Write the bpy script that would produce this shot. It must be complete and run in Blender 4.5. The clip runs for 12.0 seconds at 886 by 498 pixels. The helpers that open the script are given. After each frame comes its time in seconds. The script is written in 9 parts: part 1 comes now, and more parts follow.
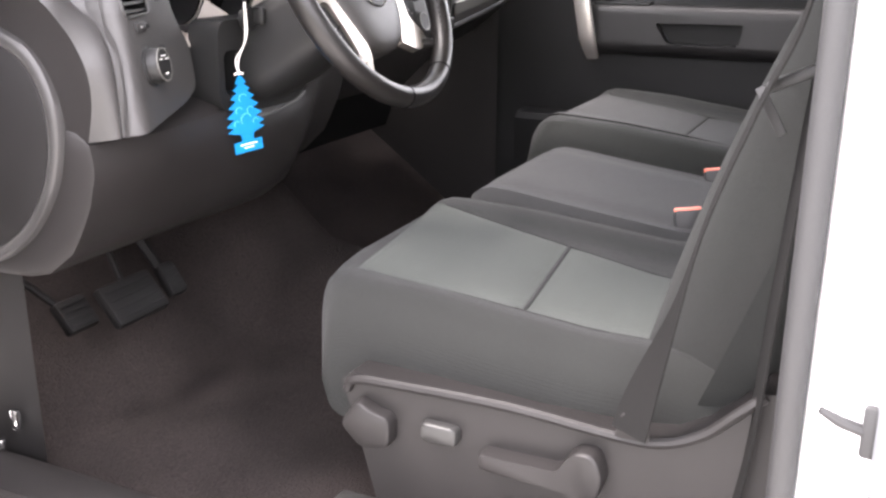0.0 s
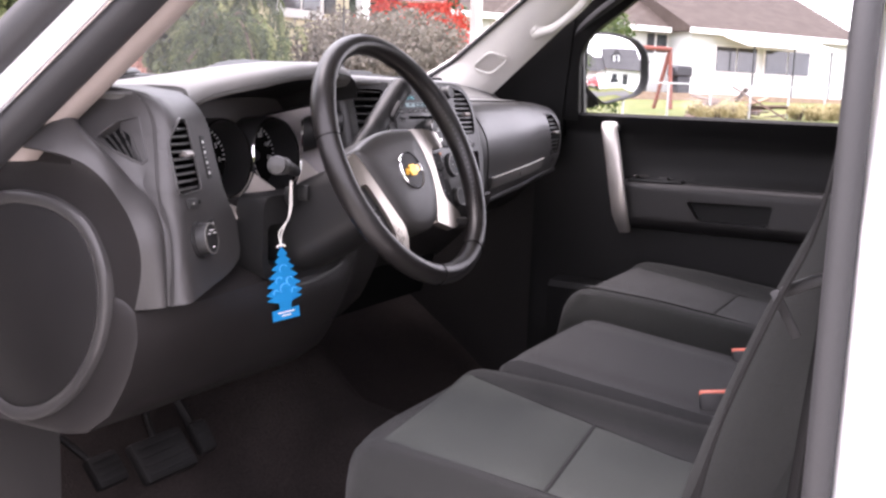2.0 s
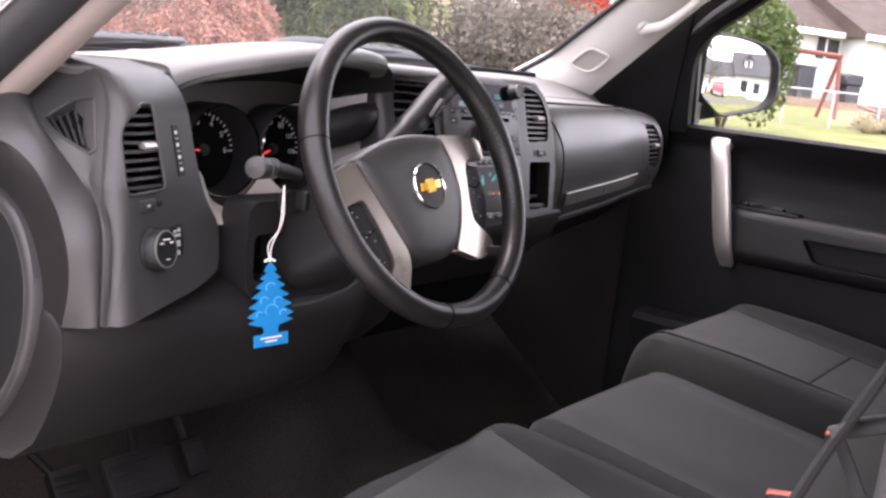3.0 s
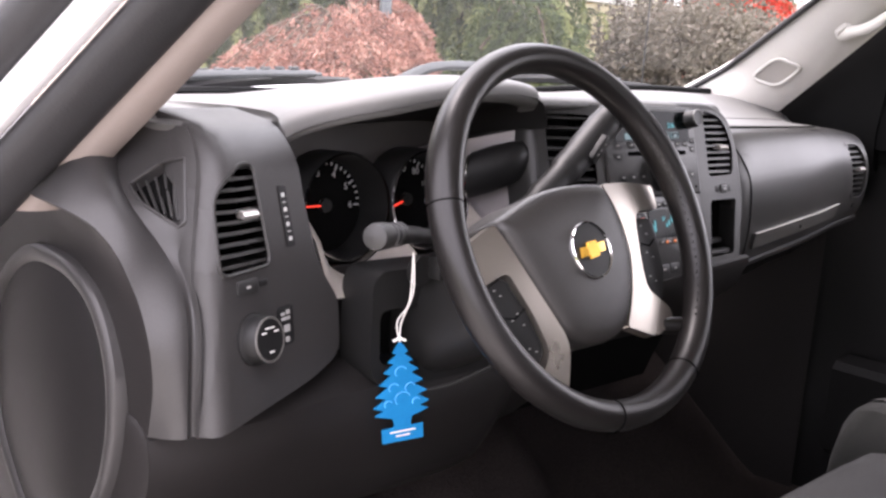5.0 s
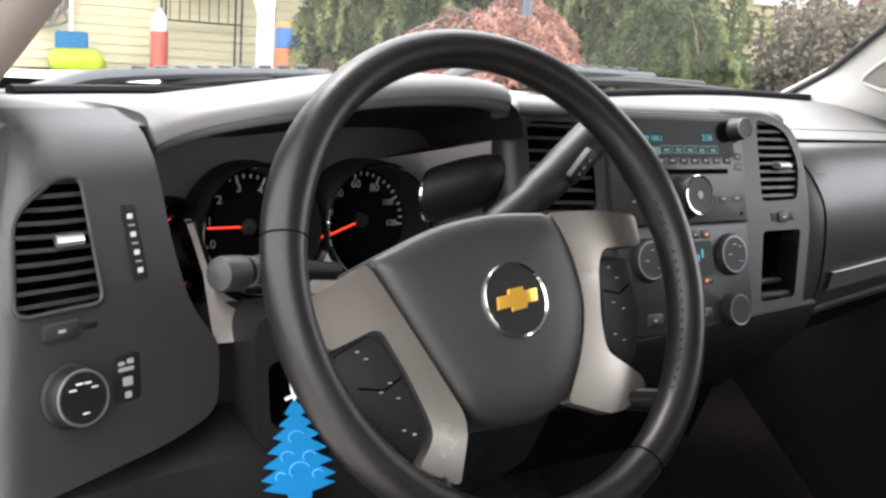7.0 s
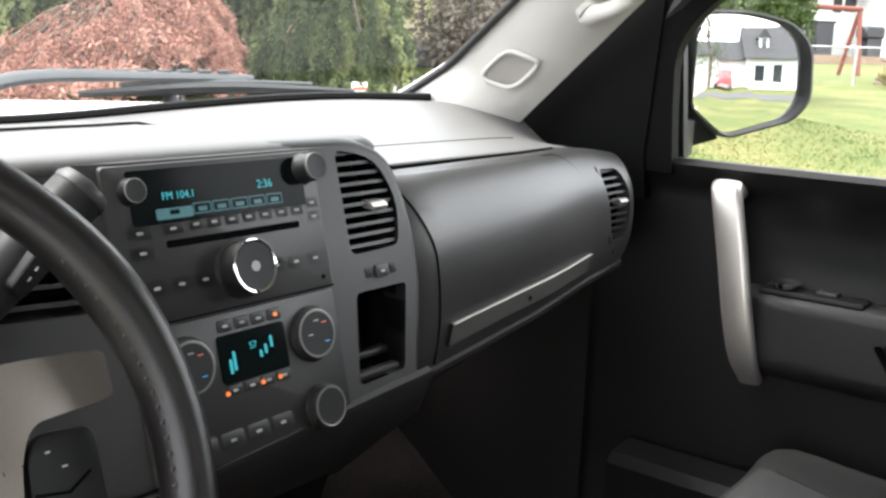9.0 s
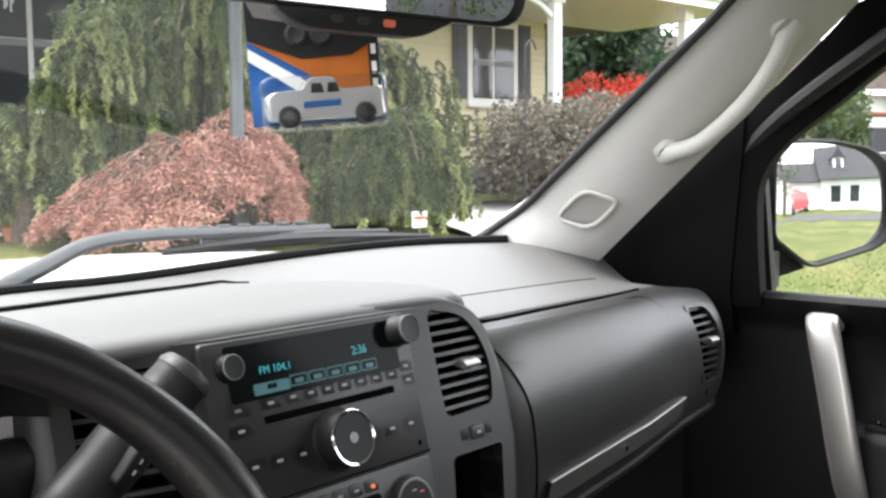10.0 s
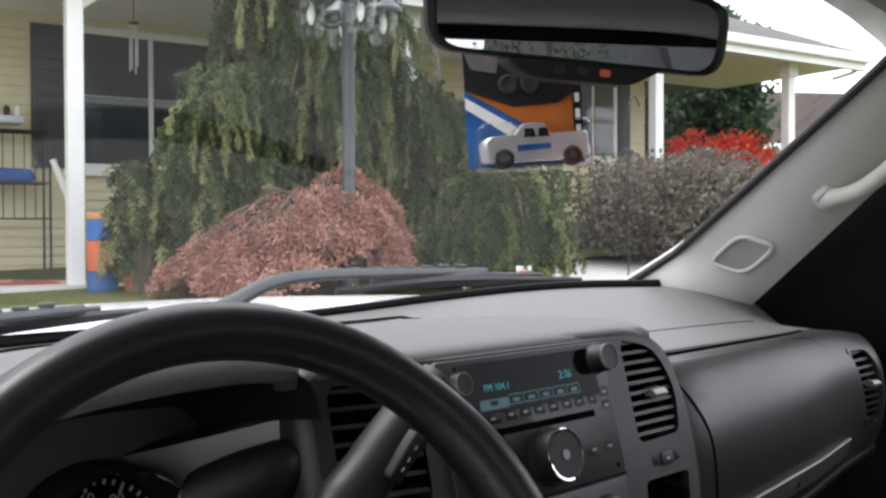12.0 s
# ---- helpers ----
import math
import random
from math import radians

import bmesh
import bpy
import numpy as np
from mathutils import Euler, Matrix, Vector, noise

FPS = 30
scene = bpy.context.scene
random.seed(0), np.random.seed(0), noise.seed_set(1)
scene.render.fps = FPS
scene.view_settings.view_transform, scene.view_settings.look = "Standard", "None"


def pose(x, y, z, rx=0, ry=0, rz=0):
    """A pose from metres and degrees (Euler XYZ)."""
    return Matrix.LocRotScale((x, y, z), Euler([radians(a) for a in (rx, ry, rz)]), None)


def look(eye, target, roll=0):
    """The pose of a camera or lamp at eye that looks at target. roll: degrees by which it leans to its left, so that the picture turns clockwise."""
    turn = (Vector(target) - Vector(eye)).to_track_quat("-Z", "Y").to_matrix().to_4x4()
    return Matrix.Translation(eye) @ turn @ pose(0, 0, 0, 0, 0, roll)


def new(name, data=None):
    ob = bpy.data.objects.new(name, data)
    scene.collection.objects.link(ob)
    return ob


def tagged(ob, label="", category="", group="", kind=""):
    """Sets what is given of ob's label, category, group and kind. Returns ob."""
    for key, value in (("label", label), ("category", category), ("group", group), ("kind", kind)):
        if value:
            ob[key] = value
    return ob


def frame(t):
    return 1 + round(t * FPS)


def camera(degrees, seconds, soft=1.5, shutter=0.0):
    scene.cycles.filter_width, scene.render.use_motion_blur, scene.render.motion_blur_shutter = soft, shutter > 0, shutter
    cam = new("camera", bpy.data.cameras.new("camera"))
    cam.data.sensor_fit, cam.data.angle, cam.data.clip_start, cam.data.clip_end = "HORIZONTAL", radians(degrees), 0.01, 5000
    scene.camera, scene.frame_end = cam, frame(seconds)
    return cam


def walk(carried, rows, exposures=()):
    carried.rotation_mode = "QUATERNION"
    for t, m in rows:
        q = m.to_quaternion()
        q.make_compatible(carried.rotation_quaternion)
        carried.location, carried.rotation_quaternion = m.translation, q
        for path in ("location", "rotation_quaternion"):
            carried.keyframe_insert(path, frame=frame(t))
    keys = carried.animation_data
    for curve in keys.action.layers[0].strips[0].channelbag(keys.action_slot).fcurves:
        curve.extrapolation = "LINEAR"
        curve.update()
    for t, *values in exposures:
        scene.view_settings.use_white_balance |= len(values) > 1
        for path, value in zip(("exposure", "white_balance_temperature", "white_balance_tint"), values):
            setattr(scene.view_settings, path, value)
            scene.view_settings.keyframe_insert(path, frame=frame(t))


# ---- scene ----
cam = camera(49.0, 12.0, soft=2.6)
PATH = [
    (0, (-1.707, -0.749, 1.354), (0.007, 0.081, 0.743), 0.3),
    (0.5, (-1.744, -0.765, 1.388), (-0.015, 0.119, 0.909), 0.4),
    (1, (-1.763, -0.776, 1.405), (-0.021, 0.154, 1.092), 1.2),
    (1.5, (-1.758, -0.78, 1.404), (-0.018, 0.163, 1.113), 1.7),
    (2, (-1.734, -0.775, 1.404), (0.006, 0.16, 1.089), 2.1),
    (2.5, (-1.577, -0.752, 1.429), (0.157, 0.175, 1.066), 3.1),
    (3, (-1.405, -0.772, 1.438), (0.177, 0.395, 1.071), 6.5),
    (3.5, (-1.346, -0.752, 1.44), (0.124, 0.542, 1.034), 5.4),
    (3.7, (-1.333, -0.715, 1.442), (0.124, 0.594, 1.038), 5.4),
    (5.3, (-1.152, -0.6, 1.468), (0.174, 0.848, 1.086), 3.1),
    (5.5, (-1.105, -0.591, 1.461), (0.181, 0.89, 1.065), 2.7),
    (6, (-1.014, -0.597, 1.468), (0.096, 1.007, 1.026), 3.0),
    (6.5, (-0.946, -0.611, 1.473), (0.165, 1.003, 1.07), 3.2),
    (7, (-0.874, -0.59, 1.469), (0.226, 1.035, 1.083), 4.0),
    (7.5, (-0.784, -0.511, 1.488), (0.548, 0.93, 1.101), 4.7),
    (7.7, (-0.732, -0.488, 1.512), (0.631, 0.912, 1.086), 4.6),
    (9.3, (-0.522, -0.426, 1.524), (1.043, 0.759, 1.139), 1.8),
    (9.5, (-0.519, -0.412, 1.534), (1.023, 0.816, 1.2), 1.0),
    (10, (-0.535, -0.396, 1.55), (0.959, 0.925, 1.392), -0.5),
    (10.5, (-0.545, -0.387, 1.555), (0.94, 0.949, 1.46), -1.4),
    (11, (-0.553, -0.383, 1.557), (0.92, 0.969, 1.496), -1.8),
    (11.5, (-0.583, -0.371, 1.548), (0.873, 1.0, 1.543), -1.6),
    (12, (-0.661, -0.37, 1.532), (0.707, 1.089, 1.492), -0.2),
]
EXPOSURES = [(0.0, 3.58, 6550, 20), (0.5, 3.8, 6550, 19), (1.0, 3.15, 6500, 22), (1.5, 2.77, 6400, 29), (2.5, 2.5, 6450, 30), (3.0, 2.6, 6500, 30), (3.5, 3.15, 6550, 29), (5.5, 2.5, 6500, 23), (6.0, 2.65, 6500, 19), (6.5, 2.85, 6500, 17), (7.0, 2.6, 6450, 15), (7.6, 2.45, 6450, 14), (9.4, 2.65, 6400, 12), (10.0, 2.3, 6350, 13), (10.7, 1.85, 6250, 15), (12.0, 1.4, 6250, 16)]
walk(cam, [(t, look(eye, target, roll)) for t, eye, target, roll in PATH], EXPOSURES)

# ---- world and light ----
world = bpy.data.worlds.new("world")
scene.world = world
world.use_nodes = True
wn, wl = world.node_tree.nodes, world.node_tree.links
bg = wn["Background"]
sky = wn.new("ShaderNodeTexSky")
sky.sky_type, sky.sun_disc = 'NISHITA', False
sky.sun_elevation, sky.sun_rotation = radians(65), radians(333)
sky.dust_density, sky.ozone_density = 4.0, 1.0
wtc = wn.new("ShaderNodeTexCoord")
wmap = wn.new("ShaderNodeMapping")
wmap.inputs["Scale"].default_value = (2.2, 2.2, 5.0)
cloud = wn.new("ShaderNodeTexNoise")
cloud.inputs["Scale"].default_value, cloud.inputs["Detail"].default_value, cloud.inputs["Roughness"].default_value = 1.6, 7.0, 0.6
cramp = wn.new("ShaderNodeValToRGB")
cramp.color_ramp.elements[0].position, cramp.color_ramp.elements[0].color = 0.36, (0.82, 0.82, 0.82, 1)
cramp.color_ramp.elements[1].position, cramp.color_ramp.elements[1].color = 0.60, (1, 1, 1, 1)
ccol = wn.new("ShaderNodeValToRGB")
ccol.color_ramp.elements[0].position, ccol.color_ramp.elements[0].color = 0.35, (6.4, 6.7, 7.2, 1)
ccol.color_ramp.elements[1].position, ccol.color_ramp.elements[1].color = 0.68, (10.5, 10.4, 10.2, 1)
wmix = wn.new("ShaderNodeMixRGB")
wl.new(wtc.outputs["Generated"], wmap.inputs["Vector"])
wl.new(wmap.outputs["Vector"], cloud.inputs["Vector"])
wl.new(cloud.outputs["Fac"], cramp.inputs["Fac"])
wl.new(cloud.outputs["Fac"], ccol.inputs["Fac"])
wl.new(cramp.outputs["Color"], wmix.inputs["Fac"])
wl.new(sky.outputs["Color"], wmix.inputs[1])
wl.new(ccol.outputs["Color"], wmix.inputs[2])
wl.new(wmix.outputs["Color"], bg.inputs["Color"])
bg.inputs["Strength"].default_value = 0.15

sun = new("sun", bpy.data.lights.new("sun", 'SUN'))
sun.data.energy, sun.data.angle, sun.data.color = 1.3, radians(22), (1.0, 0.96, 0.9)
sun.matrix_world = look((-8, 16, 38), (0, 0, 0))


# ---- materials ----
def mat(name, base, rough=0.6, metal=0.0, grain=0.0, scale=300.0, bump=0.0, bscale=None, var=0.25, vscale=3.0, spec=0.5, coat=0.0):
    """A procedural surface: fine grain and bump, and a slow variation of colour and gloss."""
    m = bpy.data.materials.new(name)
    m.use_nodes = True
    n, l = m.node_tree.nodes, m.node_tree.links
    b = n["Principled BSDF"]
    b.inputs["Metallic"].default_value = metal
    b.inputs["Specular IOR Level"].default_value = spec
    b.inputs["Coat Weight"].default_value = coat
    tc = n.new("ShaderNodeTexCoord")
    slow = n.new("ShaderNodeTexNoise")
    slow.inputs["Scale"].default_value, slow.inputs["Detail"].default_value = vscale, 5.0
    fine = n.new("ShaderNodeTexNoise")
    fine.inputs["Scale"].default_value, fine.inputs["Detail"].default_value = scale, 2.0
    l.new(tc.outputs["Object"], slow.inputs["Vector"])
    l.new(tc.outputs["Object"], fine.inputs["Vector"])
    r1 = n.new("ShaderNodeMapRange")
    r1.inputs["From Min"].default_value, r1.inputs["From Max"].default_value = 0.25, 0.75
    r1.inputs["To Min"].default_value, r1.inputs["To Max"].default_value = 1 - var, 1 + var
    l.new(slow.outputs["Fac"], r1.inputs["Value"])
    r2 = n.new("ShaderNodeMapRange")
    r2.inputs["From Min"].default_value, r2.inputs["From Max"].default_value = 0.25, 0.75
    r2.inputs["To Min"].default_value, r2.inputs["To Max"].default_value = 1 - grain, 1 + grain
    l.new(fine.outputs["Fac"], r2.inputs["Value"])
    mul = n.new("ShaderNodeMath")
    mul.operation = 'MULTIPLY'
    l.new(r1.outputs["Result"], mul.inputs[0])
    l.new(r2.outputs["Result"], mul.inputs[1])
    vm = n.new("ShaderNodeVectorMath")
    vm.operation = 'SCALE'
    vm.inputs[0].default_value = base
    l.new(mul.outputs["Value"], vm.inputs["Scale"])
    l.new(vm.outputs["Vector"], b.inputs["Base Color"])
    r3 = n.new("ShaderNodeMapRange")
    r3.inputs["To Min"].default_value, r3.inputs["To Max"].default_value = max(0.0, rough - min(0.08, 0.4 * rough)), min(1.0, rough + min(0.08, 0.4 * rough))
    l.new(slow.outputs["Fac"], r3.inputs["Value"])
    l.new(r3.outputs["Result"], b.inputs["Roughness"])
    if bump:
        bp = n.new("ShaderNodeBump")
        bp.inputs["Strength"].default_value, bp.inputs["Distance"].default_value = bump, 0.001 if not bscale else bscale
        l.new(fine.outputs["Fac"], bp.inputs["Height"])
        l.new(bp.outputs["Normal"], b.inputs["Normal"])
    return m


def weave(name, base, pitch=900.0):
    """Woven cloth: two crossed wave bands as relief, with flecks."""
    m = mat(name, base, 0.92, grain=0.35, scale=700, var=0.12, vscale=9, spec=0.2)
    n, l = m.node_tree.nodes, m.node_tree.links
    b = n["Principled BSDF"]
    b.inputs["Sheen Weight"].default_value = 0.05
    b.inputs["Sheen Roughness"].default_value = 0.5
    tc = n["Texture Coordinate"]
    add = n.new("ShaderNodeMath")
    for k, axis in enumerate("XY"):
        w = n.new("ShaderNodeTexWave")
        w.bands_direction = axis
        w.inputs["Scale"].default_value = pitch / 6.3
        w.inputs["Distortion"].default_value = 0.6
        l.new(tc.outputs["Object"], w.inputs["Vector"])
        l.new(w.outputs["Fac"], add.inputs[k])
    bp = n.new("ShaderNodeBump")
    bp.inputs["Strength"].default_value, bp.inputs["Distance"].default_value = 0.35, 0.0008
    l.new(add.outputs["Value"], bp.inputs["Height"])
    l.new(bp.outputs["Normal"], b.inputs["Normal"])
    return m


def glow(name, col, power, base=(0.01, 0.01, 0.01)):
    m = mat(name, base, 0.4)
    b = m.node_tree.nodes["Principled BSDF"]
    b.inputs["Emission Color"].default_value, b.inputs["Emission Strength"].default_value = (*col, 1), power
    return m


def pane(name, tint=(0.93, 0.95, 0.94), gloss=1.0):
    """Thin glass: clear, with a mirror layer by Fresnel."""
    m = bpy.data.materials.new(name)
    m.use_nodes = True
    n, l = m.node_tree.nodes, m.node_tree.links
    n.remove(n["Principled BSDF"])
    out = n["Material Output"]
    tr, gl, fr, mx = n.new("ShaderNodeBsdfTransparent"), n.new("ShaderNodeBsdfGlossy"), n.new("ShaderNodeLayerWeight"), n.new("ShaderNodeMixShader")
    tr.inputs["Color"].default_value = (*tint, 1)
    gl.inputs["Roughness"].default_value = 0.0
    gl.inputs["Color"].default_value = (gloss, gloss, gloss, 1)
    fr.inputs["Blend"].default_value = 0.5
    pw, ad = n.new("ShaderNodeMath"), n.new("ShaderNodeMath")
    pw.operation, ad.operation = 'POWER', 'MULTIPLY_ADD'
    pw.inputs[1].default_value, ad.inputs[1].default_value, ad.inputs[2].default_value = 5.0, 0.9, 0.045
    l.new(fr.outputs["Facing"], pw.inputs[0])
    l.new(pw.outputs["Value"], ad.inputs[0])
    l.new(ad.outputs["Value"], mx.inputs["Fac"])
    l.new(tr.outputs["BSDF"], mx.inputs[1])
    l.new(gl.outputs["BSDF"], mx.inputs[2])
    l.new(mx.outputs["Shader"], out.inputs["Surface"])
    return m


def hazed(m, amount):
    """A thin pale diffuse film that paints haze over a pane."""
    n, l = m.node_tree.nodes, m.node_tree.links
    out = n["Material Output"]
    src = out.inputs["Surface"].links[0].from_socket
    df, mx, nz, mr = n.new("ShaderNodeBsdfDiffuse"), n.new("ShaderNodeMixShader"), n.new("ShaderNodeTexNoise"), n.new("ShaderNodeMapRange")
    df.inputs["Color"].default_value = (0.75, 0.75, 0.73, 1)
    nz.inputs["Scale"].default_value, nz.inputs["Detail"].default_value = 5.0, 5.0
    mr.inputs["To Min"].default_value, mr.inputs["To Max"].default_value = 0.5 * amount, 1.5 * amount
    l.new(nz.outputs["Fac"], mr.inputs["Value"])
    l.new(mr.outputs["Result"], mx.inputs["Fac"])
    l.new(src, mx.inputs[1])
    l.new(df.outputs["BSDF"], mx.inputs[2])
    l.new(mx.outputs["Shader"], out.inputs["Surface"])
    return m


def leafy(name, a, b_, c, rough=0.6, clump=5.0, single=0.5, strands=False):
    """Foliage: each leaf its own tint between three; strands shifts it by the painted tone."""
    m = bpy.data.materials.new(name)
    m.use_nodes = True
    n, l = m.node_tree.nodes, m.node_tree.links
    b = n["Principled BSDF"]
    b.inputs["Roughness"].default_value, b.inputs["Specular IOR Level"].default_value = rough, 0.25
    g, r = n.new("ShaderNodeNewGeometry"), n.new("ShaderNodeValToRGB")
    e = r.color_ramp.elements
    e[0].color, e[1].color = (*a, 1), (*c, 1)
    e.new(0.5).color = (*b_, 1)
    tc, nz, mr = n.new("ShaderNodeTexCoord"), n.new("ShaderNodeTexNoise"), n.new("ShaderNodeMath")
    nz.inputs["Scale"].default_value, nz.inputs["Detail"].default_value = clump, 3.0
    l.new(tc.outputs["Object"], nz.inputs["Vector"])
    mr.operation = 'MULTIPLY_ADD'
    mr.inputs[1].default_value = single
    sh = n.new("ShaderNodeMapRange")
    sh.inputs["From Min"].default_value, sh.inputs["From Max"].default_value, sh.inputs["To Min"].default_value, sh.inputs["To Max"].default_value = 0.3, 0.7, 0.0, 1.0 - single
    l.new(nz.outputs["Fac"], sh.inputs["Value"])
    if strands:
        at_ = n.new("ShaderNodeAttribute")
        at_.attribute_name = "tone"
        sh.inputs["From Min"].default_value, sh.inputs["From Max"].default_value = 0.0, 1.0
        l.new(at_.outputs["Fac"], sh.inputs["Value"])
    l.new(g.outputs["Random Per Island"], mr.inputs[0])
    l.new(sh.outputs["Result"], mr.inputs[2])
    l.new(mr.outputs["Value"], r.inputs["Fac"])
    l.new(r.outputs["Color"], b.inputs["Base Color"])
    t = n.new("ShaderNodeBsdfTranslucent")
    l.new(r.outputs["Color"], t.inputs["Color"])
    mx = n.new("ShaderNodeMixShader")
    mx.inputs["Fac"].default_value = 0.25
    l.new(b.outputs["BSDF"], mx.inputs[1])
    l.new(t.outputs["BSDF"], mx.inputs[2])
    l.new(mx.outputs["Shader"], n["Material Output"].inputs["Surface"])
    return m


PLASTIC = mat("dash plastic", (0.025, 0.0245, 0.0232), 0.40, grain=0.18, scale=900, bump=0.12, var=0.12, vscale=6, spec=0.7)
# near black: the shade on the passenger door is put into its colour
DOOR_TRIM = mat("shaded door plastic", (0.0050, 0.0050, 0.0051), 0.55, grain=0.15, scale=900, bump=0.15, var=0.12, vscale=5, spec=0.2)
# door plastic made paler: light on the armrest put into its colour
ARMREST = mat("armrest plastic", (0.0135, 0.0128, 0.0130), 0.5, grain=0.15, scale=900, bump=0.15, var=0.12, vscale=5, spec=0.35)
PEDAL = mat("pedal rubber", (0.0045, 0.0042, 0.0042), 0.6, grain=0.1, scale=400, bump=0.2, spec=0.2)
# darkened plastic: shade painted into the end cover and left kick panel
END = mat("shaded end plastic", (0.0060, 0.0055, 0.0055), 0.55, spec=0.25, grain=0.15, scale=900, bump=0.2, var=0.12, vscale=5)
SAIL = mat("black mirror sail", (0.003, 0.003, 0.003), 0.6, spec=0.08)
PLASTIC_SIDE = mat("driver side plastic", (0.0265, 0.0255, 0.0250), 0.48, grain=0.18, scale=900, bump=0.15, var=0.12, vscale=6, spec=0.4)
# paler copy of the dash plastic: windshield light put into its colour
PLASTIC_TOP_LIT = mat("lit dash pad", (0.078, 0.077, 0.074), 0.55, spec=0.6, grain=0.12, scale=900, bump=0.15, var=0.08, vscale=5)
# dash plastic darkened: shade of low, turned-away parts put into its colour
PLASTIC_LOW = mat("shaded lower plastic", (0.0100, 0.0089, 0.0087), 0.5, spec=0.3, grain=0.15, scale=900, bump=0.25, var=0.12, vscale=5)
BEZEL = mat("bezel plastic", (0.019, 0.0186, 0.0178), 0.45, spec=0.4, grain=0.1, scale=1200, bump=0.12, var=0.1, vscale=8)
# near black: shade under the gauge hood painted into the lining
LINING = mat("shaded hood lining", (0.007, 0.0065, 0.0065), 0.6, spec=0.2, grain=0.1, scale=900, var=0.15, vscale=9)
BLACK = mat("black plastic", (0.009, 0.009, 0.009), 0.5, spec=0.28, grain=0.1, scale=900, var=0.15, vscale=9)
# near black: painted shade of vents, slots and cubby, also black dials and joints
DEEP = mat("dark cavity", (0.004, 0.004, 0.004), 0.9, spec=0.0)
BUTTON = mat("button rubber", (0.017, 0.017, 0.0168), 0.5, grain=0.1, scale=900, var=0.1, vscale=20)
SCREEN = mat("display glass", (0.004, 0.006, 0.006), 0.12, spec=0.06)
SATIN = mat("satin silver", (0.42, 0.395, 0.37), 0.36, metal=0.75, grain=0.05, scale=1500, var=0.06, vscale=14)
TRIM = mat("silver strip", (0.13, 0.127, 0.118), 0.38, metal=0.5, grain=0.05, scale=1500, var=0.06, vscale=14)
CHEEK = mat("silver grey cheek", (0.22, 0.20, 0.20), 0.5, metal=0.2, grain=0.05, scale=1500, var=0.06, vscale=14)
SPOKE = mat("warm satin paint", (0.38, 0.345, 0.305), 0.30, metal=0.9, grain=0.05, scale=1500, var=0.06, vscale=14)
EDGE = mat("bright strip edge", (0.42, 0.41, 0.37), 0.45, metal=0.2, var=0.05, vscale=20)
CHROME = mat("chrome", (0.8, 0.8, 0.8), 0.08, metal=1.0)
GOLD = mat("gold enamel", (0.75, 0.42, 0.06), 0.25, metal=0.6)
LEATHER = mat("wheel leather", (0.0075, 0.0067, 0.0064), 0.36, spec=0.32, grain=0.2, scale=700, bump=0.15, var=0.12, vscale=10)
PAD = mat("hub pad", (0.021, 0.0195, 0.018), 0.45, grain=0.12, scale=800, bump=0.3, var=0.08, vscale=8)
STITCH = mat("thread", (0.03, 0.03, 0.03), 0.8)
CLOTH = weave("seat cloth insert", (0.034, 0.0385, 0.034), 1500)
# driver's panel cloth darkened for the far seats, painting their shade
CLOTH_MID = weave("shaded far seat cloth", (0.021, 0.0215, 0.0215), 1500)
CLOTH_DARK = weave("seat cloth bolster", (0.0105, 0.0112, 0.0104), 2600)
CARPET = mat("carpet", (0.017, 0.0138, 0.013), 0.95, grain=0.5, scale=260, bump=1.0, bscale=0.004, var=0.3, vscale=7, spec=0.1)
RUBBER = mat("rubber seal", (0.012, 0.012, 0.0125), 0.65, grain=0.1, scale=400, bump=0.2)
WIPER_GREY = mat("faded wiper paint", (0.034, 0.037, 0.040), 0.5, grain=0.1, scale=400, bump=0.15, var=0.2, vscale=20)
RUBBER_GREY = mat("grey seal", (0.10, 0.105, 0.11), 0.6, grain=0.1, scale=400, bump=0.2)
# right pillar's trim made darker and browner: shade put into its colour
PILLAR_L = mat("shaded pillar trim", (0.20, 0.168, 0.148), 0.65, grain=0.06, scale=900, bump=0.25, var=0.06, vscale=6)
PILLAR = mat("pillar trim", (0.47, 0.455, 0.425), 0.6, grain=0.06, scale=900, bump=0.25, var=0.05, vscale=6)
LINER = mat("headliner felt", (0.36, 0.345, 0.325), 0.95, grain=0.12, scale=500, bump=0.4, var=0.05)
PAINT = mat("white paint", (0.80, 0.80, 0.80), 0.22, var=0.02, vscale=2, coat=0.6)
BELT = mat("belt webbing", (0.0080, 0.0078, 0.0076), 0.9, spec=0.08, grain=0.25, scale=900, bump=0.4, var=0.1)
RED = mat("red button", (0.62, 0.13, 0.07), 0.4, var=0.1, vscale=30)
ORANGE_LED = glow("orange lamp", (1.0, 0.25, 0.04), 0.18)
CYAN = glow("cyan segments", (0.02, 0.50, 0.56), 0.14)
SOFT_KEY = glow("teal soft keys", (0.01, 0.38, 0.42), 0.045)
SURROUND = mat("gauge surround", (0.030, 0.0265, 0.0245), 0.42, metal=0.2, grain=0.05, scale=1500, var=0.06, vscale=14)
SILL = mat("taupe silver sill", (0.42, 0.385, 0.345), 0.34, metal=0.35, grain=0.05, scale=1500, var=0.06, vscale=14)
NEEDLE = glow("red needle", (1.0, 0.06, 0.03), 0.25)
MARK = mat("white print", (0.55, 0.55, 0.53), 0.6, var=0.03)
MARK_DIM = mat("dim white print", (0.30, 0.30, 0.29), 0.6, var=0.03)
BLUE = mat("blue card", (0.0, 0.145, 0.34), 0.6, spec=0.2, grain=0.06, scale=400, var=0.06, vscale=40)
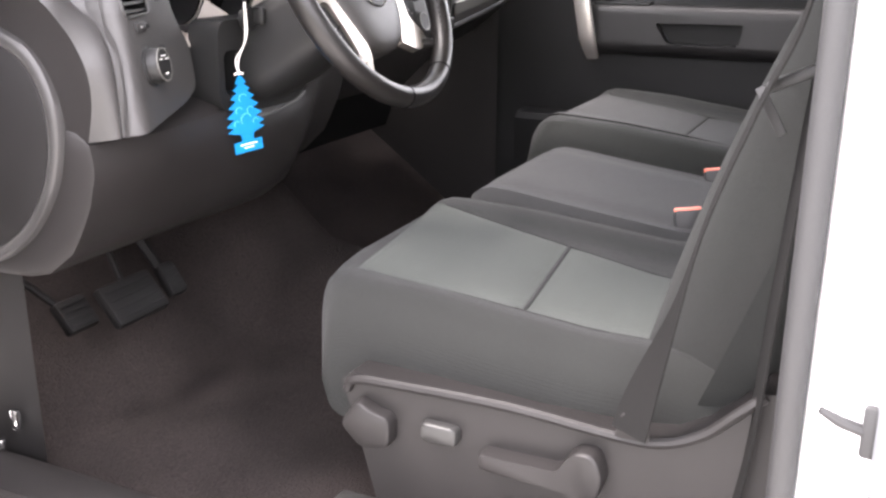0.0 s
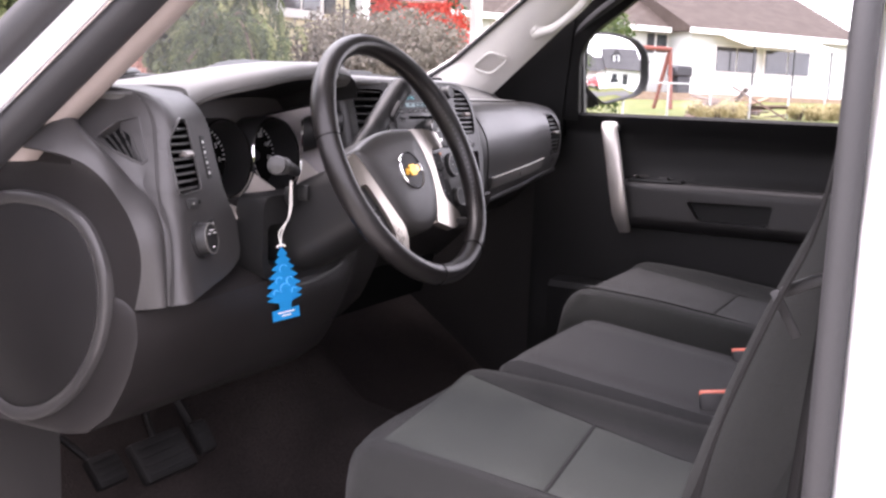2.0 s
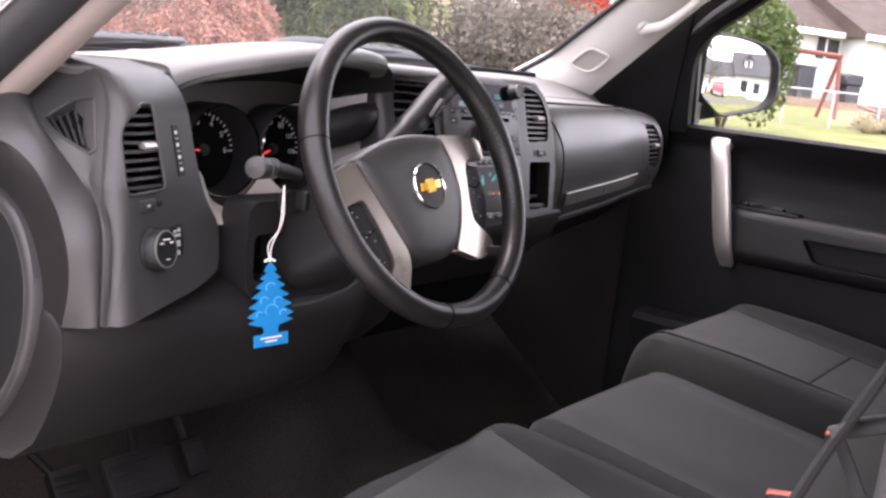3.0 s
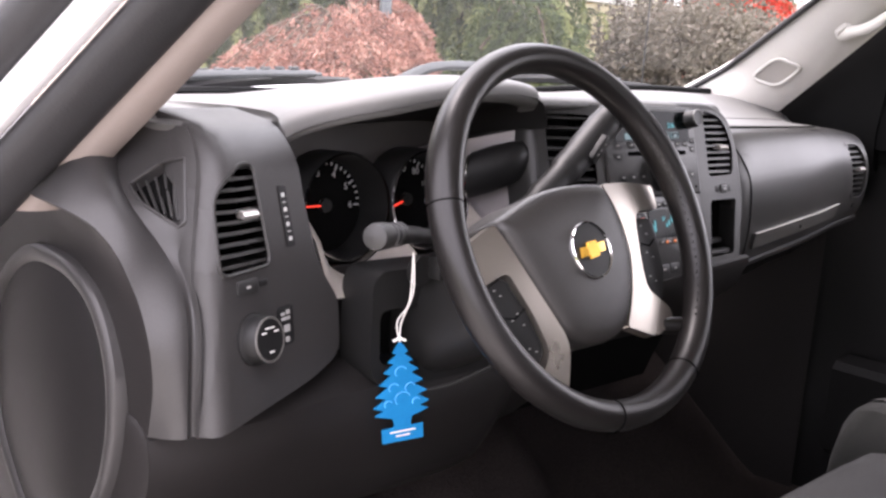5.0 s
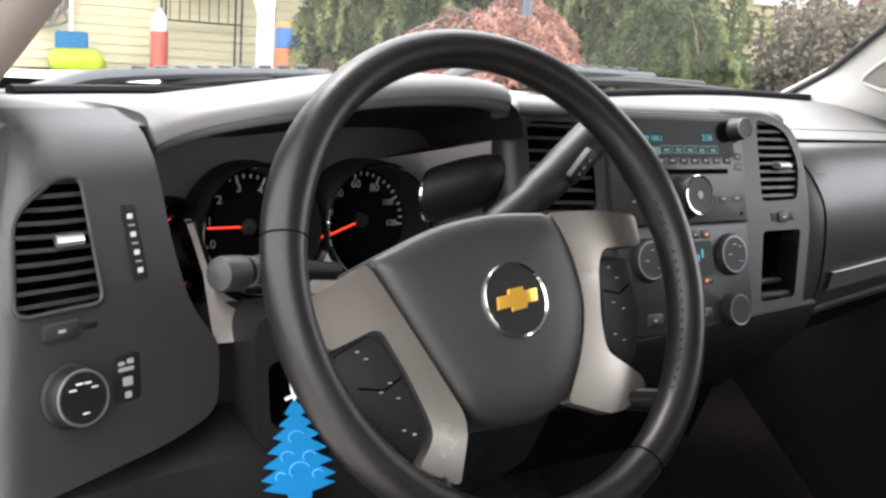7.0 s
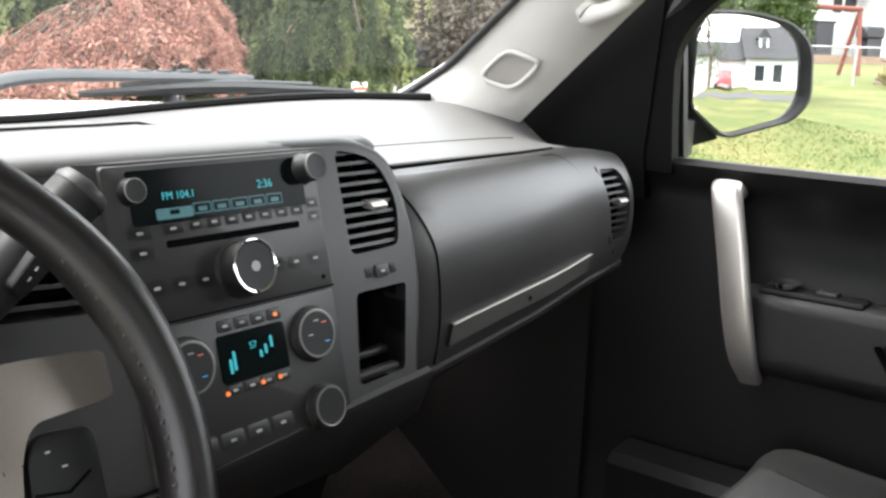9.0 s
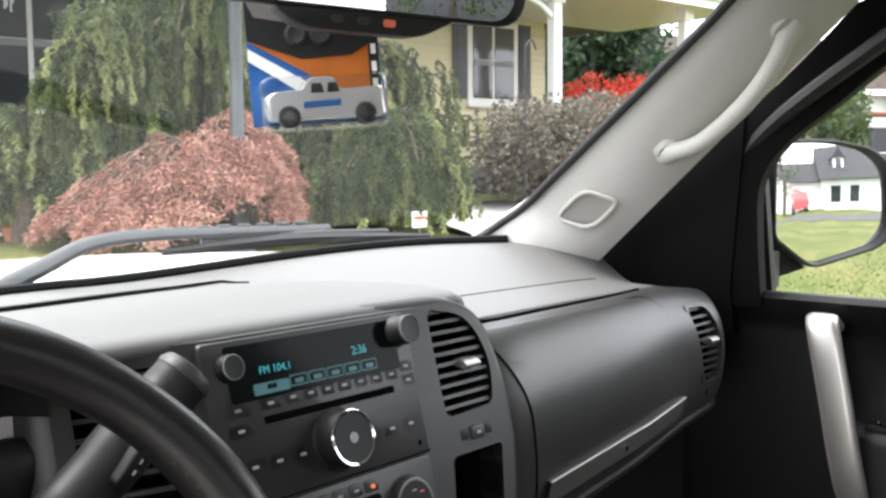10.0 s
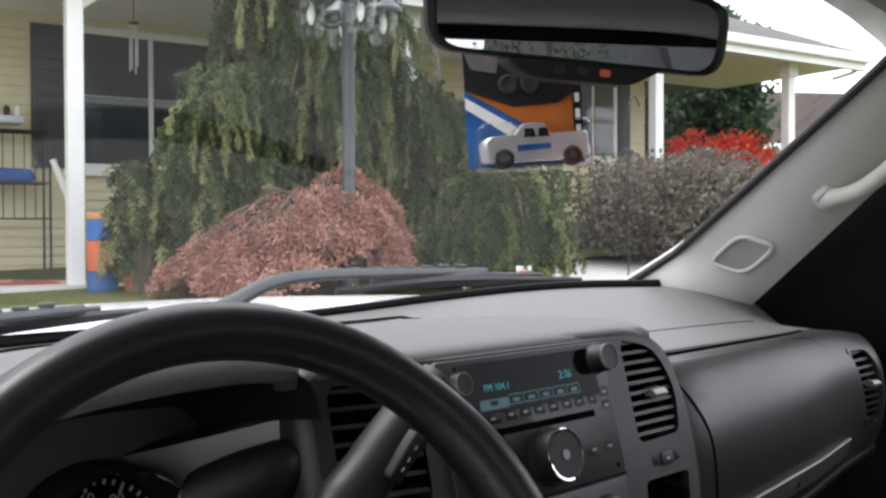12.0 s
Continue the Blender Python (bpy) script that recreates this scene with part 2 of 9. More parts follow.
BLUE_LIGHT = mat("light blue print", (0.04, 0.30, 0.66), 0.5, var=0.03)
STRING = mat("elastic thread", (0.75, 0.74, 0.70), 0.8)
GLASS = pane("window glass")
WINDSHIELD = hazed(pane("windshield glass", (0.92, 0.95, 0.93)), 0.012)
MIRROR = mat("mirror silver", (0.82, 0.83, 0.84), 0.0, metal=1.0, var=0.0)
# silver darkened so the headliner it reflects reads as in shade
MIRROR_DIM = mat("darkened mirror silver", (0.36, 0.37, 0.39), 0.0, metal=1.0, var=0.0)


# ---- mesh helpers ----
def part(name, bm, material, parent=None, label="", smooth=True, angle=38):
    """Links a bmesh as one mesh object, under a thing or under a part."""
    me = bpy.data.meshes.new(name)
    bmesh.ops.recalc_face_normals(bm, faces=bm.faces)
    bm.to_mesh(me)
    bm.free()
    if smooth:
        me.shade_smooth()
        me.set_sharp_from_angle(angle=radians(angle))
    me.materials.append(material)
    ob = new(name, me)
    if parent:
        ob.parent = parent
    if label:
        ob["label"] = label
    return ob


def thing(name, label, category, kind="", group="", at=(0, 0, 0)):
    """An empty that holds the parts of a thing."""
    ob = new(name)
    ob.location = at
    ob.empty_display_size = 0.05
    return tagged(ob, label, category, group, kind)


def BM():
    return bmesh.new()


def V(*a):
    return Vector(a)


def rbox(bm, c, size, r=0.003, M=None, seg=2):
    """A box with rounded edges, centred on c."""
    g = bmesh.ops.create_cube(bm, size=1.0)
    vs = g["verts"]
    for v in vs:
        v.co = Vector((v.co.x * size[0], v.co.y * size[1], v.co.z * size[2]))
    if r > 0:
        es = list({e for v in vs for e in v.link_edges})
        out = bmesh.ops.bevel(bm, geom=es, offset=min(r, 0.49 * min(size)), segments=seg, profile=0.5, affect='EDGES')
        vs = list({v for f in out["faces"] for v in f.verts} | {v for v in vs if v.is_valid})
    m = Matrix.Translation(c) @ (M.to_4x4() if M else Matrix())
    for v in vs:
        v.co = m @ v.co
    return vs


def loft(bm, rings, closed=True, cap=True):
    """Skins a list of rings of points."""
    rows = [[bm.verts.new(p) for p in ring] for ring in rings]
    n = len(rows[0])
    for a, b in zip(rows, rows[1:]):
        for i in range(n if closed else n - 1):
            j = (i + 1) % n
            try:
                bm.faces.new((a[i], a[j], b[j], b[i]))
            except ValueError:
                pass
    if cap and closed:
        for ring in (rows[0], rows[-1]):
            try:
                bm.faces.new(ring)
            except ValueError:
                pass
    return rows


def smoothline(pts, n=6):
    """A Catmull-Rom line through the points."""
    pts = [Vector(p) for p in pts]
    if len(pts) < 3:
        return pts
    ext = [2 * pts[0] - pts[1]] + pts + [2 * pts[-1] - pts[-2]]
    out = []
    for i in range(1, len(ext) - 2):
        a, b, c, d = ext[i - 1:i + 3]
        for k in range(n):
            t = k / n
            out.append(0.5 * ((2 * b) + (c - a) * t + (2 * a - 5 * b + 4 * c - d) * t * t + (3 * b - a - 3 * c + d) * t ** 3))
    return out + [pts[-1]]


def tube(bm, pts, r, n=10, squash=1.0, side=None, cap=True):
    """A tube along a line; r is one radius or one for each point; squash flattens it across side."""
    pts = [Vector(p) for p in pts]
    rr = r if isinstance(r, (list, tuple)) else [r] * len(pts)
    rings, ref = [], Vector(side) if side else None
    for i, p in enumerate(pts):
        d = (pts[min(i + 1, len(pts) - 1)] - pts[max(i - 1, 0)]).normalized()
        if ref is None:
            ref = d.orthogonal()
        a = (ref - d * ref.dot(d)).normalized()
        b = d.cross(a)
        if not side:
            ref = a
        rings.append([p + a * (rr[i] * math.cos(2 * math.pi * k / n)) + b * (rr[i] * squash * math.sin(2 * math.pi * k / n)) for k in range(n)])
    loft(bm, rings, cap=cap)


def strap(bm, pts, w, side, th=0.0022):
    """A flat band along a line, its width along side (one vector, or one for each point)."""
    pts = [Vector(p) for p in pts]
    rings = []
    for i, p in enumerate(pts):
        d = (pts[min(i + 1, len(pts) - 1)] - pts[max(i - 1, 0)]).normalized()
        s = Vector(side[i] if isinstance(side, list) else side)
        s = (s - d * s.dot(d)).normalized()
        nn = d.cross(s)
        rings.append([p + s * w / 2 + nn * th / 2, p - s * w / 2 + nn * th / 2, p - s * w / 2 - nn * th / 2, p + s * w / 2 - nn * th / 2])
    loft(bm, rings)


def lathe(bm, prof, M, n=32, cap=True):
    """Turns a profile of (radius, height) about the z of M."""
    rings = [[M @ Vector((r * math.cos(2 * math.pi * k / n), r * math.sin(2 * math.pi * k / n), h)) for k in range(n)] for r, h in prof]
    loft(bm, rings, cap=cap)


def axes(c, xdir, ydir):
    """A frame at c with its x along xdir and its y near ydir."""
    x = Vector(xdir).normalized()
    z = x.cross(Vector(ydir)).normalized()
    y = z.cross(x)
    return Matrix(((x.x, y.x, z.x, c[0]), (x.y, y.y, z.y, c[1]), (x.z, y.z, z.z, c[2]), (0, 0, 0, 1)))


def fillet(pts, radii, n=5):
    """A polygon with its corners rounded."""
    out, m = [], len(pts)
    for i in range(m):
        p, a, b = Vector(pts[i]), Vector(pts[i - 1]), Vector(pts[(i + 1) % m])
        r = radii[i] if isinstance(radii, (list, tuple)) else radii
        if r <= 0:
            out.append(tuple(p))
            continue
        u, w = (a - p), (b - p)
        k = min(r, 0.48 * u.length, 0.48 * w.length)
        s, e = p + u.normalized() * k, p + w.normalized() * k
        for j in range(n + 1):
            t = j / n
            out.append(tuple(s * (1 - t) ** 2 + 2 * p * t * (1 - t) + e * t * t))
    return out


def rrect(cx, cy, w, h, r, n=4):
    return fillet([(cx - w / 2, cy - h / 2), (cx + w / 2, cy - h / 2), (cx + w / 2, cy + h / 2), (cx - w / 2, cy + h / 2)], r, n)




def plate(bm, outer, holes, fn, depth, grid=0.0):
    """A plate with holes: its front by fn(u, v, 0), its edges going back by depth."""
    loops = []
    for loop in [outer] + list(holes):
        vs = [bm.verts.new((p[0], p[1], 0)) for p in loop]
        es = [bm.edges.new((vs[i], vs[(i + 1) % len(vs)])) for i in range(len(vs))]
        loops.append((vs, es))
    edges = [e for _, es in loops for e in es]
    bmesh.ops.triangle_fill(bm, use_beauty=True, use_dissolve=False, edges=edges)
    if grid:
        lo = [min(p[k] for p in outer) for k in (0, 1)]
        hi = [max(p[k] for p in outer) for k in (0, 1)]
        for k in (0, 1):
            steps = int((hi[k] - lo[k]) / grid)
            for i in range(1, steps + 1):
                co, no = [0, 0, 0], [0, 0, 0]
                co[k], no[k] = lo[k] + (hi[k] - lo[k]) * i / (steps + 1), 1
                bmesh.ops.bisect_plane(bm, geom=bm.verts[:] + bm.edges[:] + bm.faces[:], plane_co=co, plane_no=no)
    rim = [e for e in bm.edges if len(e.link_faces) == 1]
    ext = bmesh.ops.extrude_edge_only(bm, edges=rim)
    back = {v for v in ext["geom"] if isinstance(v, bmesh.types.BMVert)}
    for v in bm.verts:
        v.co = fn(v.co.x, v.co.y, depth if v in back else 0.0)


def slab(bm, outline, fn, depth, round_=0.0):
    """A solid with the given outline: front by fn(u, v, 0), back by fn(u, v, depth); round_ draws the front rim in."""
    cx = sum(p[0] for p in outline) / len(outline)
    cy = sum(p[1] for p in outline) / len(outline)

    def ring(k, d):
        return [fn(cx + (p[0] - cx) * k, cy + (p[1] - cy) * k, d) for p in outline]
    size = max(max(abs(p[0] - cx), abs(p[1] - cy)) for p in outline)
    rings = [ring(1, depth), ring(1, round_)]
    if round_:
        rings += [ring(1 - 0.3 * round_ / size, 0.3 * round_), ring(1 - round_ / size, 0)]
    loft(bm, rings)


def text(name, body, size, m, material, parent, label=""):
    """A word, as a thin mesh."""
    cu = bpy.data.curves.new(name, 'FONT')
    cu.body, cu.size, cu.extrude, cu.align_x, cu.align_y = body, size, 0.0002, 'CENTER', 'CENTER'
    tmp = bpy.data.objects.new(name, cu)
    me = bpy.data.meshes.new_from_object(tmp)
    bpy.data.objects.remove(tmp)
    me.materials.append(material)
    ob = new(name, me)
    ob.parent = parent
    ob.matrix_basis = m
    if label:
        ob["label"] = label
    return ob


# ---- cab shell ----
def floor_z(x, y):
    toe = max(0.0, y - 0.42)
    z = 0.565 + 0.75 * toe
    hump = math.exp(-((x - 0.0) / 0.17) ** 4) * (0.09 + 0.10 * max(0.0, min(1.0, (y - 0.1) / 0.5)))
    return z + hump


bm = BM()
nx, ny = 46, 60
rows = []
for j in range(ny + 1):
    y = -1.70 + (0.88 + 1.70) * j / ny
    rows.append([bm.verts.new((-0.80 + 1.70 * i / nx, y, floor_z(-0.80 + 1.70 * i / nx, y) + 0.004 * noise.noise(V(i * 0.4, j * 0.4, 0)))) for i in range(nx + 1)])
for a, b in zip(rows, rows[1:]):
    for i in range(nx):
        bm.faces.new((a[i], a[i + 1], b[i + 1], b[i]))
tagged(part("floor", bm, CARPET), "dark worn cab carpet over the transmission hump", "floor", kind="structure")

bm = BM()
loft(bm, [[V(x, y, z) for x, z in ((-0.79, 0.50), (-0.79, 0.575), (-0.805, 0.600), (-0.84, 0.606), (-0.885, 0.600), (-0.90, 0.57), (-0.91, 0.40))] for y in (-0.95, -0.6, -0.2, 0.2, 0.5, 0.66)], closed=False)
tagged(part("door_sill", bm, PLASTIC_LOW), "grey plastic scuff plate along the open doorway", "door sill", kind="structure")
bm = BM()
loft(bm, [[V(-0.792, y, z) for z in (0.56, 0.75, 1.0, 1.14)] for y in (0.36, 0.45, 0.6, 0.86)], closed=False)
tagged(part("kick_panel", bm, END), "dark plastic kick panel in the footwell", "panel", kind="structure")
bm = BM()
loft(bm, [[V(0.835, y, z) for z in (0.45, 0.75, 1.0, 1.30)] for y in (0.315, 0.45, 0.6, 0.92)], closed=False)
tagged(part("kick_panel", bm, PLASTIC_LOW), "dark plastic kick panel by the passenger door", "panel", kind="structure")
bm = BM()
rbox(bm, (-0.805, 0.40, 0.66), (0.012, 0.014, 0.034), 0.004)
rbox(bm, (-0.812, 0.43, 0.615), (0.012, 0.012, 0.018), 0.004)
tagged(part("hood_release", bm, CHROME), "small bright latch pieces on the kick panel", "latch", kind="structure")

# firewall, back wall, roof
bm = BM()
rbox(bm, (0.0, 0.90, 0.95), (1.70, 0.03, 0.90), 0.004)
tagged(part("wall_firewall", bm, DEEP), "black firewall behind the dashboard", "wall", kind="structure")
bm = BM()
plate(bm, rrect(0, 1.22, 1.66, 1.34, 0.10), [rrect(0, 1.625, 1.28, 0.42, 0.06)], lambda u, v, d: V(u, -1.78 - d, v), 0.04)
tagged(part("wall_back", bm, PLASTIC_LOW), "dark cab back wall with a wide rear window", "wall", kind="structure")
bm = BM()
slab(bm, rrect(0, 1.625, 1.30, 0.44, 0.06), lambda u, v, d: V(u, -1.80 - d, v), 0.004)
o = tagged(part("window_rear", bm, GLASS), "clear rear cab window", "window", kind="structure")
o.visible_shadow = False


def roof_pt(u, y):
    """The headliner: arched across, falling towards the windshield."""
    w = 0.62 + 0.06 * min(1.0, max(0.0, (0.1 - y) / 0.5))
    drop = 0.05 * max(0.0, (y + 0.25) / 0.35) ** 2 if y > -0.25 else 0.0
    return V(u * w, y, 1.845 + 0.03 * min(1.0, max(0.0, (-0.3 - y) / 0.8)) - 0.045 * u ** 4 - drop)


bm = BM()
loft(bm, [[roof_pt(-1 + 2 * i / 16, y) for i in range(17)] for y in [0.10 - 1.935 * k / 22 for k in range(23)]], closed=False)
tagged(part("ceiling", bm, LINER), "pale grey felt headliner", "ceiling", kind="structure")
bm = BM()
loft(bm, [[roof_pt(-1.12 + 2.24 * i / 16, y) + V(0, 0, 0.035) for i in range(17)] for y in [0.16 - 1.98 * k / 22 for k in range(23)]], closed=False)
tagged(part("roof", bm, PAINT), "white painted steel cab roof", "roof", kind="structure")

# windshield: base and head are bowed
def ws(u, t):
    base = V(0.70 * u, 0.865 - 0.245 * abs(u) ** 2.2, 1.405 + 0.025 * abs(u) ** 2)
    head = V(0.585 * u, 0.130 - 0.09 * u * u, 1.815 - 0.025 * u * u)
    p = base.lerp(head, t)
    return p + V(0, 0.03, 0.03) * (4 * t * (1 - t)) * 0.5


bm = BM()
loft(bm, [[ws(-1 + 2 * i / 24, t / 10) for i in range(25)] for t in range(11)], closed=False)
o = tagged(part("windshield", bm, WINDSHIELD), "clear bowed windshield with a faint haze", "windshield", kind="structure")
o.visible_shadow = False
bm = BM()
for e in (-1,):
    tube(bm, [ws(e * 0.985, k / 12) + V(0, -0.006, -0.004) for k in range(-1, 14)], 0.009, 8)
tagged(part("windshield_trim", bm, RUBBER), "black ceramic border of the windshield", "trim", kind="structure")




# passenger side pillar: broad pale trim
def front_edge(s):
    """The edge of the right pillar trim along the glass; s grows up the pillar."""
    sh = 0.075 * max(0.0, 1 - s / 0.75) * max(0.0, min(1.0, (s + 0.05) / 0.2)) - 0.03 * max(0.0, s - 0.72) / 0.25
    return V(0.672 - 0.118 * s + sh, 0.628 - 0.672 * s, 1.432 + 0.428 * s)


bm = BM()
rings = []
for k in range(29):
    s = -0.10 + 1.05 * k / 28
    f = front_edge(s)
    r = V(0.772 - 0.10 * s, 0.425 - 0.50 * s, 1.414 + 0.410 * s)
    out = V(0.8, 0.35, 0.5).normalized()
    ring = []
    for q in range(9):
        t = q / 8
        p = f.lerp(r, t) - out * (0.020 * math.sin(math.pi * t) ** 0.8)
        ring.append(p)
    ring += [r + out * 0.03, f + out * 0.03]
    rings.append(ring)
loft(bm, rings)
tagged(part("pillar_a_right", bm, PILLAR), "pale grey plastic windshield pillar trim", "pillar", kind="structure")

# driver side pillar: trim, broad seal, painted steel, outer seal
def apil(s, dx=0.0, dy=0.0, dz=0.0):
    """A point near the driver's pillar; s = 0 beside the dash end, growing up along the pillar."""
    return V(-0.732 + 0.408 * s + dx, 0.262 - 0.559 * s + dy, 1.43 + 0.722 * s + dz)


def glass_edge(s):
    t = max(0.0, min(1.0, (0.722 * s + 0.02) / 0.36))
    return ws(-0.99, t) + V(0, -0.004, -0.004)


SP = [-0.19 + 0.78 * k / 14 for k in range(15)]
bm = BM()
loft(bm, [[apil(s), apil(s, -0.010, -0.006), apil(s, -0.024, -0.008), apil(s, -0.038, -0.005), apil(s, -0.047, 0.003), apil(s, -0.047, 0.03), glass_edge(s) + V(-0.045, 0.0, 0), glass_edge(s)] for s in SP])
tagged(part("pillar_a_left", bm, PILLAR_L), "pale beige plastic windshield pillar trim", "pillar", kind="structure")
bm = BM()
loft(bm, [[apil(s, -0.082 + 0.036 * math.copysign(abs(math.cos(q)) ** 0.7, math.cos(q)), 0.012 + 0.020 * math.sin(q) - 0.004 * math.cos(q)) for q in [2 * math.pi * k / 14 for k in range(14)]] for s in [-0.60, -0.45, -0.3] + SP])
tagged(part("door_seal_front", bm, RUBBER), "broad black rubber door seal along the pillar", "door seal", kind="structure")
bm = BM()
loft(bm, [[apil(s, -0.132 + 0.020 * math.cos(q), 0.045 + 0.030 * math.sin(q)) for q in [2 * math.pi * k / 12 for k in range(12)]] for s in [-0.60, -0.45, -0.3] + SP])
tagged(part("pillar_a_outer", bm, PAINT), "white painted steel windshield pillar", "pillar", kind="structure")
bm = BM()
tube(bm, [apil(s, -0.170, 0.075) for s in [-0.40, -0.3] + SP], 0.024, 10)
tagged(part("windshield_seal", bm, RUBBER), "black rubber strip outside the pillar", "trim", kind="structure")

# rear door post beside the driver seat
bm = BM()
tube(bm, smoothline([(-0.835, -0.688, 0.58), (-0.837, -0.685, 0.9), (-0.835, -0.684, 1.3), (-0.80, -0.684, 1.55), (-0.66, -0.69, 1.80)], 5), 0.013, 10)
tagged(part("door_seal_rear", bm, RUBBER), "black rubber seal along the rear door post", "door seal", kind="structure")
bm = BM()
loft(bm, [[V(x + 0.0, y, z) for x, y in ((-0.66 + dx, -0.69), (-0.825 + dx, -0.692), (-0.845 + dx, -0.705), (-0.86 + dx, -0.76), (-0.86 + dx, -0.80), (-0.66 + dx, -0.80))] for z, dx in ((0.45, 0), (0.9, 0), (1.3, 0), (1.55, 0.035), (1.84, 0.19))])
tagged(part("pillar_b", bm, PAINT), "white painted steel post behind the driver door", "pillar", kind="structure")
bm = BM()
tube(bm, smoothline([(-0.864, -0.772, 0.5), (-0.866, -0.77, 0.9), (-0.866, -0.77, 1.3), (-0.83, -0.77, 1.56), (-0.68, -0.77, 1.86)], 5), 0.012, 10)
tagged(part("door_seal_outer", bm, RUBBER_GREY), "grey rubber seal on the rear door edge", "door seal", kind="structure")
bm = BM()
tube(bm, [(-0.862, -0.748, 0.945), (-0.868, -0.730, 0.952), (-0.872, -0.712, 0.962)], [0.006, 0.006, 0.004], 8)
rbox(bm, (-0.862, -0.755, 0.945), (0.012, 0.016, 0.05), 0.004)
tagged(part("latch_hook", bm, RUBBER), "small dark latch hook on the door post", "latch", kind="structure")
bm = BM()
loft(bm, [[V(-0.865, y, z) for z in (0.42, 0.8, 1.2, 1.36)] + [V(-0.80, y, 1.56), V(-0.64, y, 1.87)] for y in (-0.80, -1.2, -1.80)], closed=False)
loft(bm, [[V(0.93, y, z) for z in (0.42, 0.8, 1.2, 1.36)] + [V(0.87, y, 1.56), V(0.66, y, 1.87)] for y in (-0.80, -1.2, -1.80)], closed=False)
loft(bm, [[V(x, -1.81, z) for z in (0.42, 1.36)] for x in (-0.865, 0.93)], closed=False)
tagged(part("wall_rear_cab", bm, PAINT), "white painted rear cab side", "wall", kind="structure")

# ---- passenger door ----
door = tagged(new("door_1"), "dark grey passenger door panel with a silver pull handle", "door", kind="structure")


def door_x(y, z):
    """The inner skin of the passenger door."""
    x = 0.880
    x += 0.018 * math.exp(-((z - 1.25) / 0.055) ** 4) * (1 / (1 + math.exp((y - 0.05) * 60)))
    x -= 0.030 * max(0.0, (z - 1.32) / 0.05) ** 0.7 if z > 1.32 else 0.0
    x -= 0.02 / (1 + math.exp((z - 0.80) * 40))
    return x


bm = BM()
rows = []
ys = [0.34 - 1.12 * k / 56 for k in range(57)]
zs = [0.48 + 0.880 * k / 80 for k in range(81)]
rings = [[V(door_x(y, z), y, z) for z in zs] + [V(0.862, y, 1.368), V(0.882, y, 1.368), V(0.895, y, 1.35)] for y in ys]
loft(bm, rings, closed=False)
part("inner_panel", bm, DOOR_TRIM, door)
bm = BM()
pocket = fillet([(-0.335, 1.095), (-0.155, 1.095), (-0.122, 1.146), (-0.345, 1.150)], [0.014, 0.014, 0.010, 0.010], 5)


def arm_x(u, v, d):
    """The armrest's face: rolled at its top and foot, tapering into the door ahead of the handle."""
    top, foot = max(0.0, v - 1.168) / 0.022, max(0.0, 1.094 - v) / 0.034
    return V(0.830 + 0.014 * top ** 2.4 + 0.030 * foot ** 1.8 + 0.05 * ease_in(u) + d, u, v)


def ease_in(u):
    return max(0.0, min(1.0, (u - 0.02) / 0.08)) ** 2


plate(bm, [(-0.70, 1.060), (0.10, 1.060), (0.10, 1.190), (-0.70, 1.190)], [pocket], arm_x, 0.045, grid=0.010)
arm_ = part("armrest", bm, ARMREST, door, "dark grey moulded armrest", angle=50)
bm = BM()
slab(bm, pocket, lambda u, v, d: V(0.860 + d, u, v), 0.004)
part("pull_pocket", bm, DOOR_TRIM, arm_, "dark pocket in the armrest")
bm = BM()
rbox(bm, (0.860, -0.03, 1.191), (0.040, 0.15, 0.012), 0.005)
part("armrest_cap", bm, BLACK, door)
bm = BM()
rbox(bm, (0.858, -0.05, 1.199), (0.022, 0.030, 0.008), 0.003)
part("window_switch", bm, BUTTON, door, "small black window switch")
bm = BM()
lathe(bm, [(0.010, 0.0), (0.022, 0.004), (0.024, 0.010), (0.017, 0.007), (0.0, 0.006)], axes((0.858, 0.012, 1.196), (1, 0, 0), (0, 1, 0)), 20)
part("door_release", bm, CHROME, door, "chrome inner door release")
# pull handle
bm = BM()
pts = smoothline([(0.862, 0.104, 1.325), (0.838, 0.104, 1.338), (0.824, 0.096, 1.315), (0.816, 0.078, 1.24), (0.812, 0.062, 1.16), (0.822, 0.050, 1.09), (0.850, 0.045, 1.05)], 6)
rings = []
for i, p in enumerate(pts):
    d = (pts[min(i + 1, len(pts) - 1)] - pts[max(i - 1, 0)]).normalized()
    s = V(0, 1, 0)
    s = (s - d * s.dot(d)).normalized()
    nn = d.cross(s)
    w = 0.0225 * (1 if i < len(pts) * 0.75 else 1 - 0.25 * (i / len(pts) - 0.75) / 0.25)
    rings.append([p + s * (w * math.copysign(abs(math.cos(a)) ** 0.55, math.cos(a))) + nn * (0.009 * math.copysign(abs(math.sin(a)) ** 0.7, math.sin(a))) for a in [2 * math.pi * k / 16 for k in range(16)]])
loft(bm, rings)
part("door_handle", bm, SATIN, door, "brushed silver pull handle")
# map pocket
bm = BM()
loft(bm, [[V(0.862, y, 0.90), V(0.80, y, 0.895), V(0.785, y, 0.88), V(0.79, y, 0.70), V(0.86, y, 0.66)] for y in (0.24, 0.2, 0.0, -0.3, -0.62)], closed=False)
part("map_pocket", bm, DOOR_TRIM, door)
# sail panel and window frame
bm = BM()
slab(bm, [(0.56, 1.30), (0.56, 1.42), (0.20, 1.64), (0.245, 1.372), (0.245, 1.30)], lambda u, v, d: V(0.842 - 0.20 * (v - 1.372) + d, u, v), 0.02)
part("sail_panel", bm, SAIL, door, "black triangular panel ahead of the window")
bm = BM()
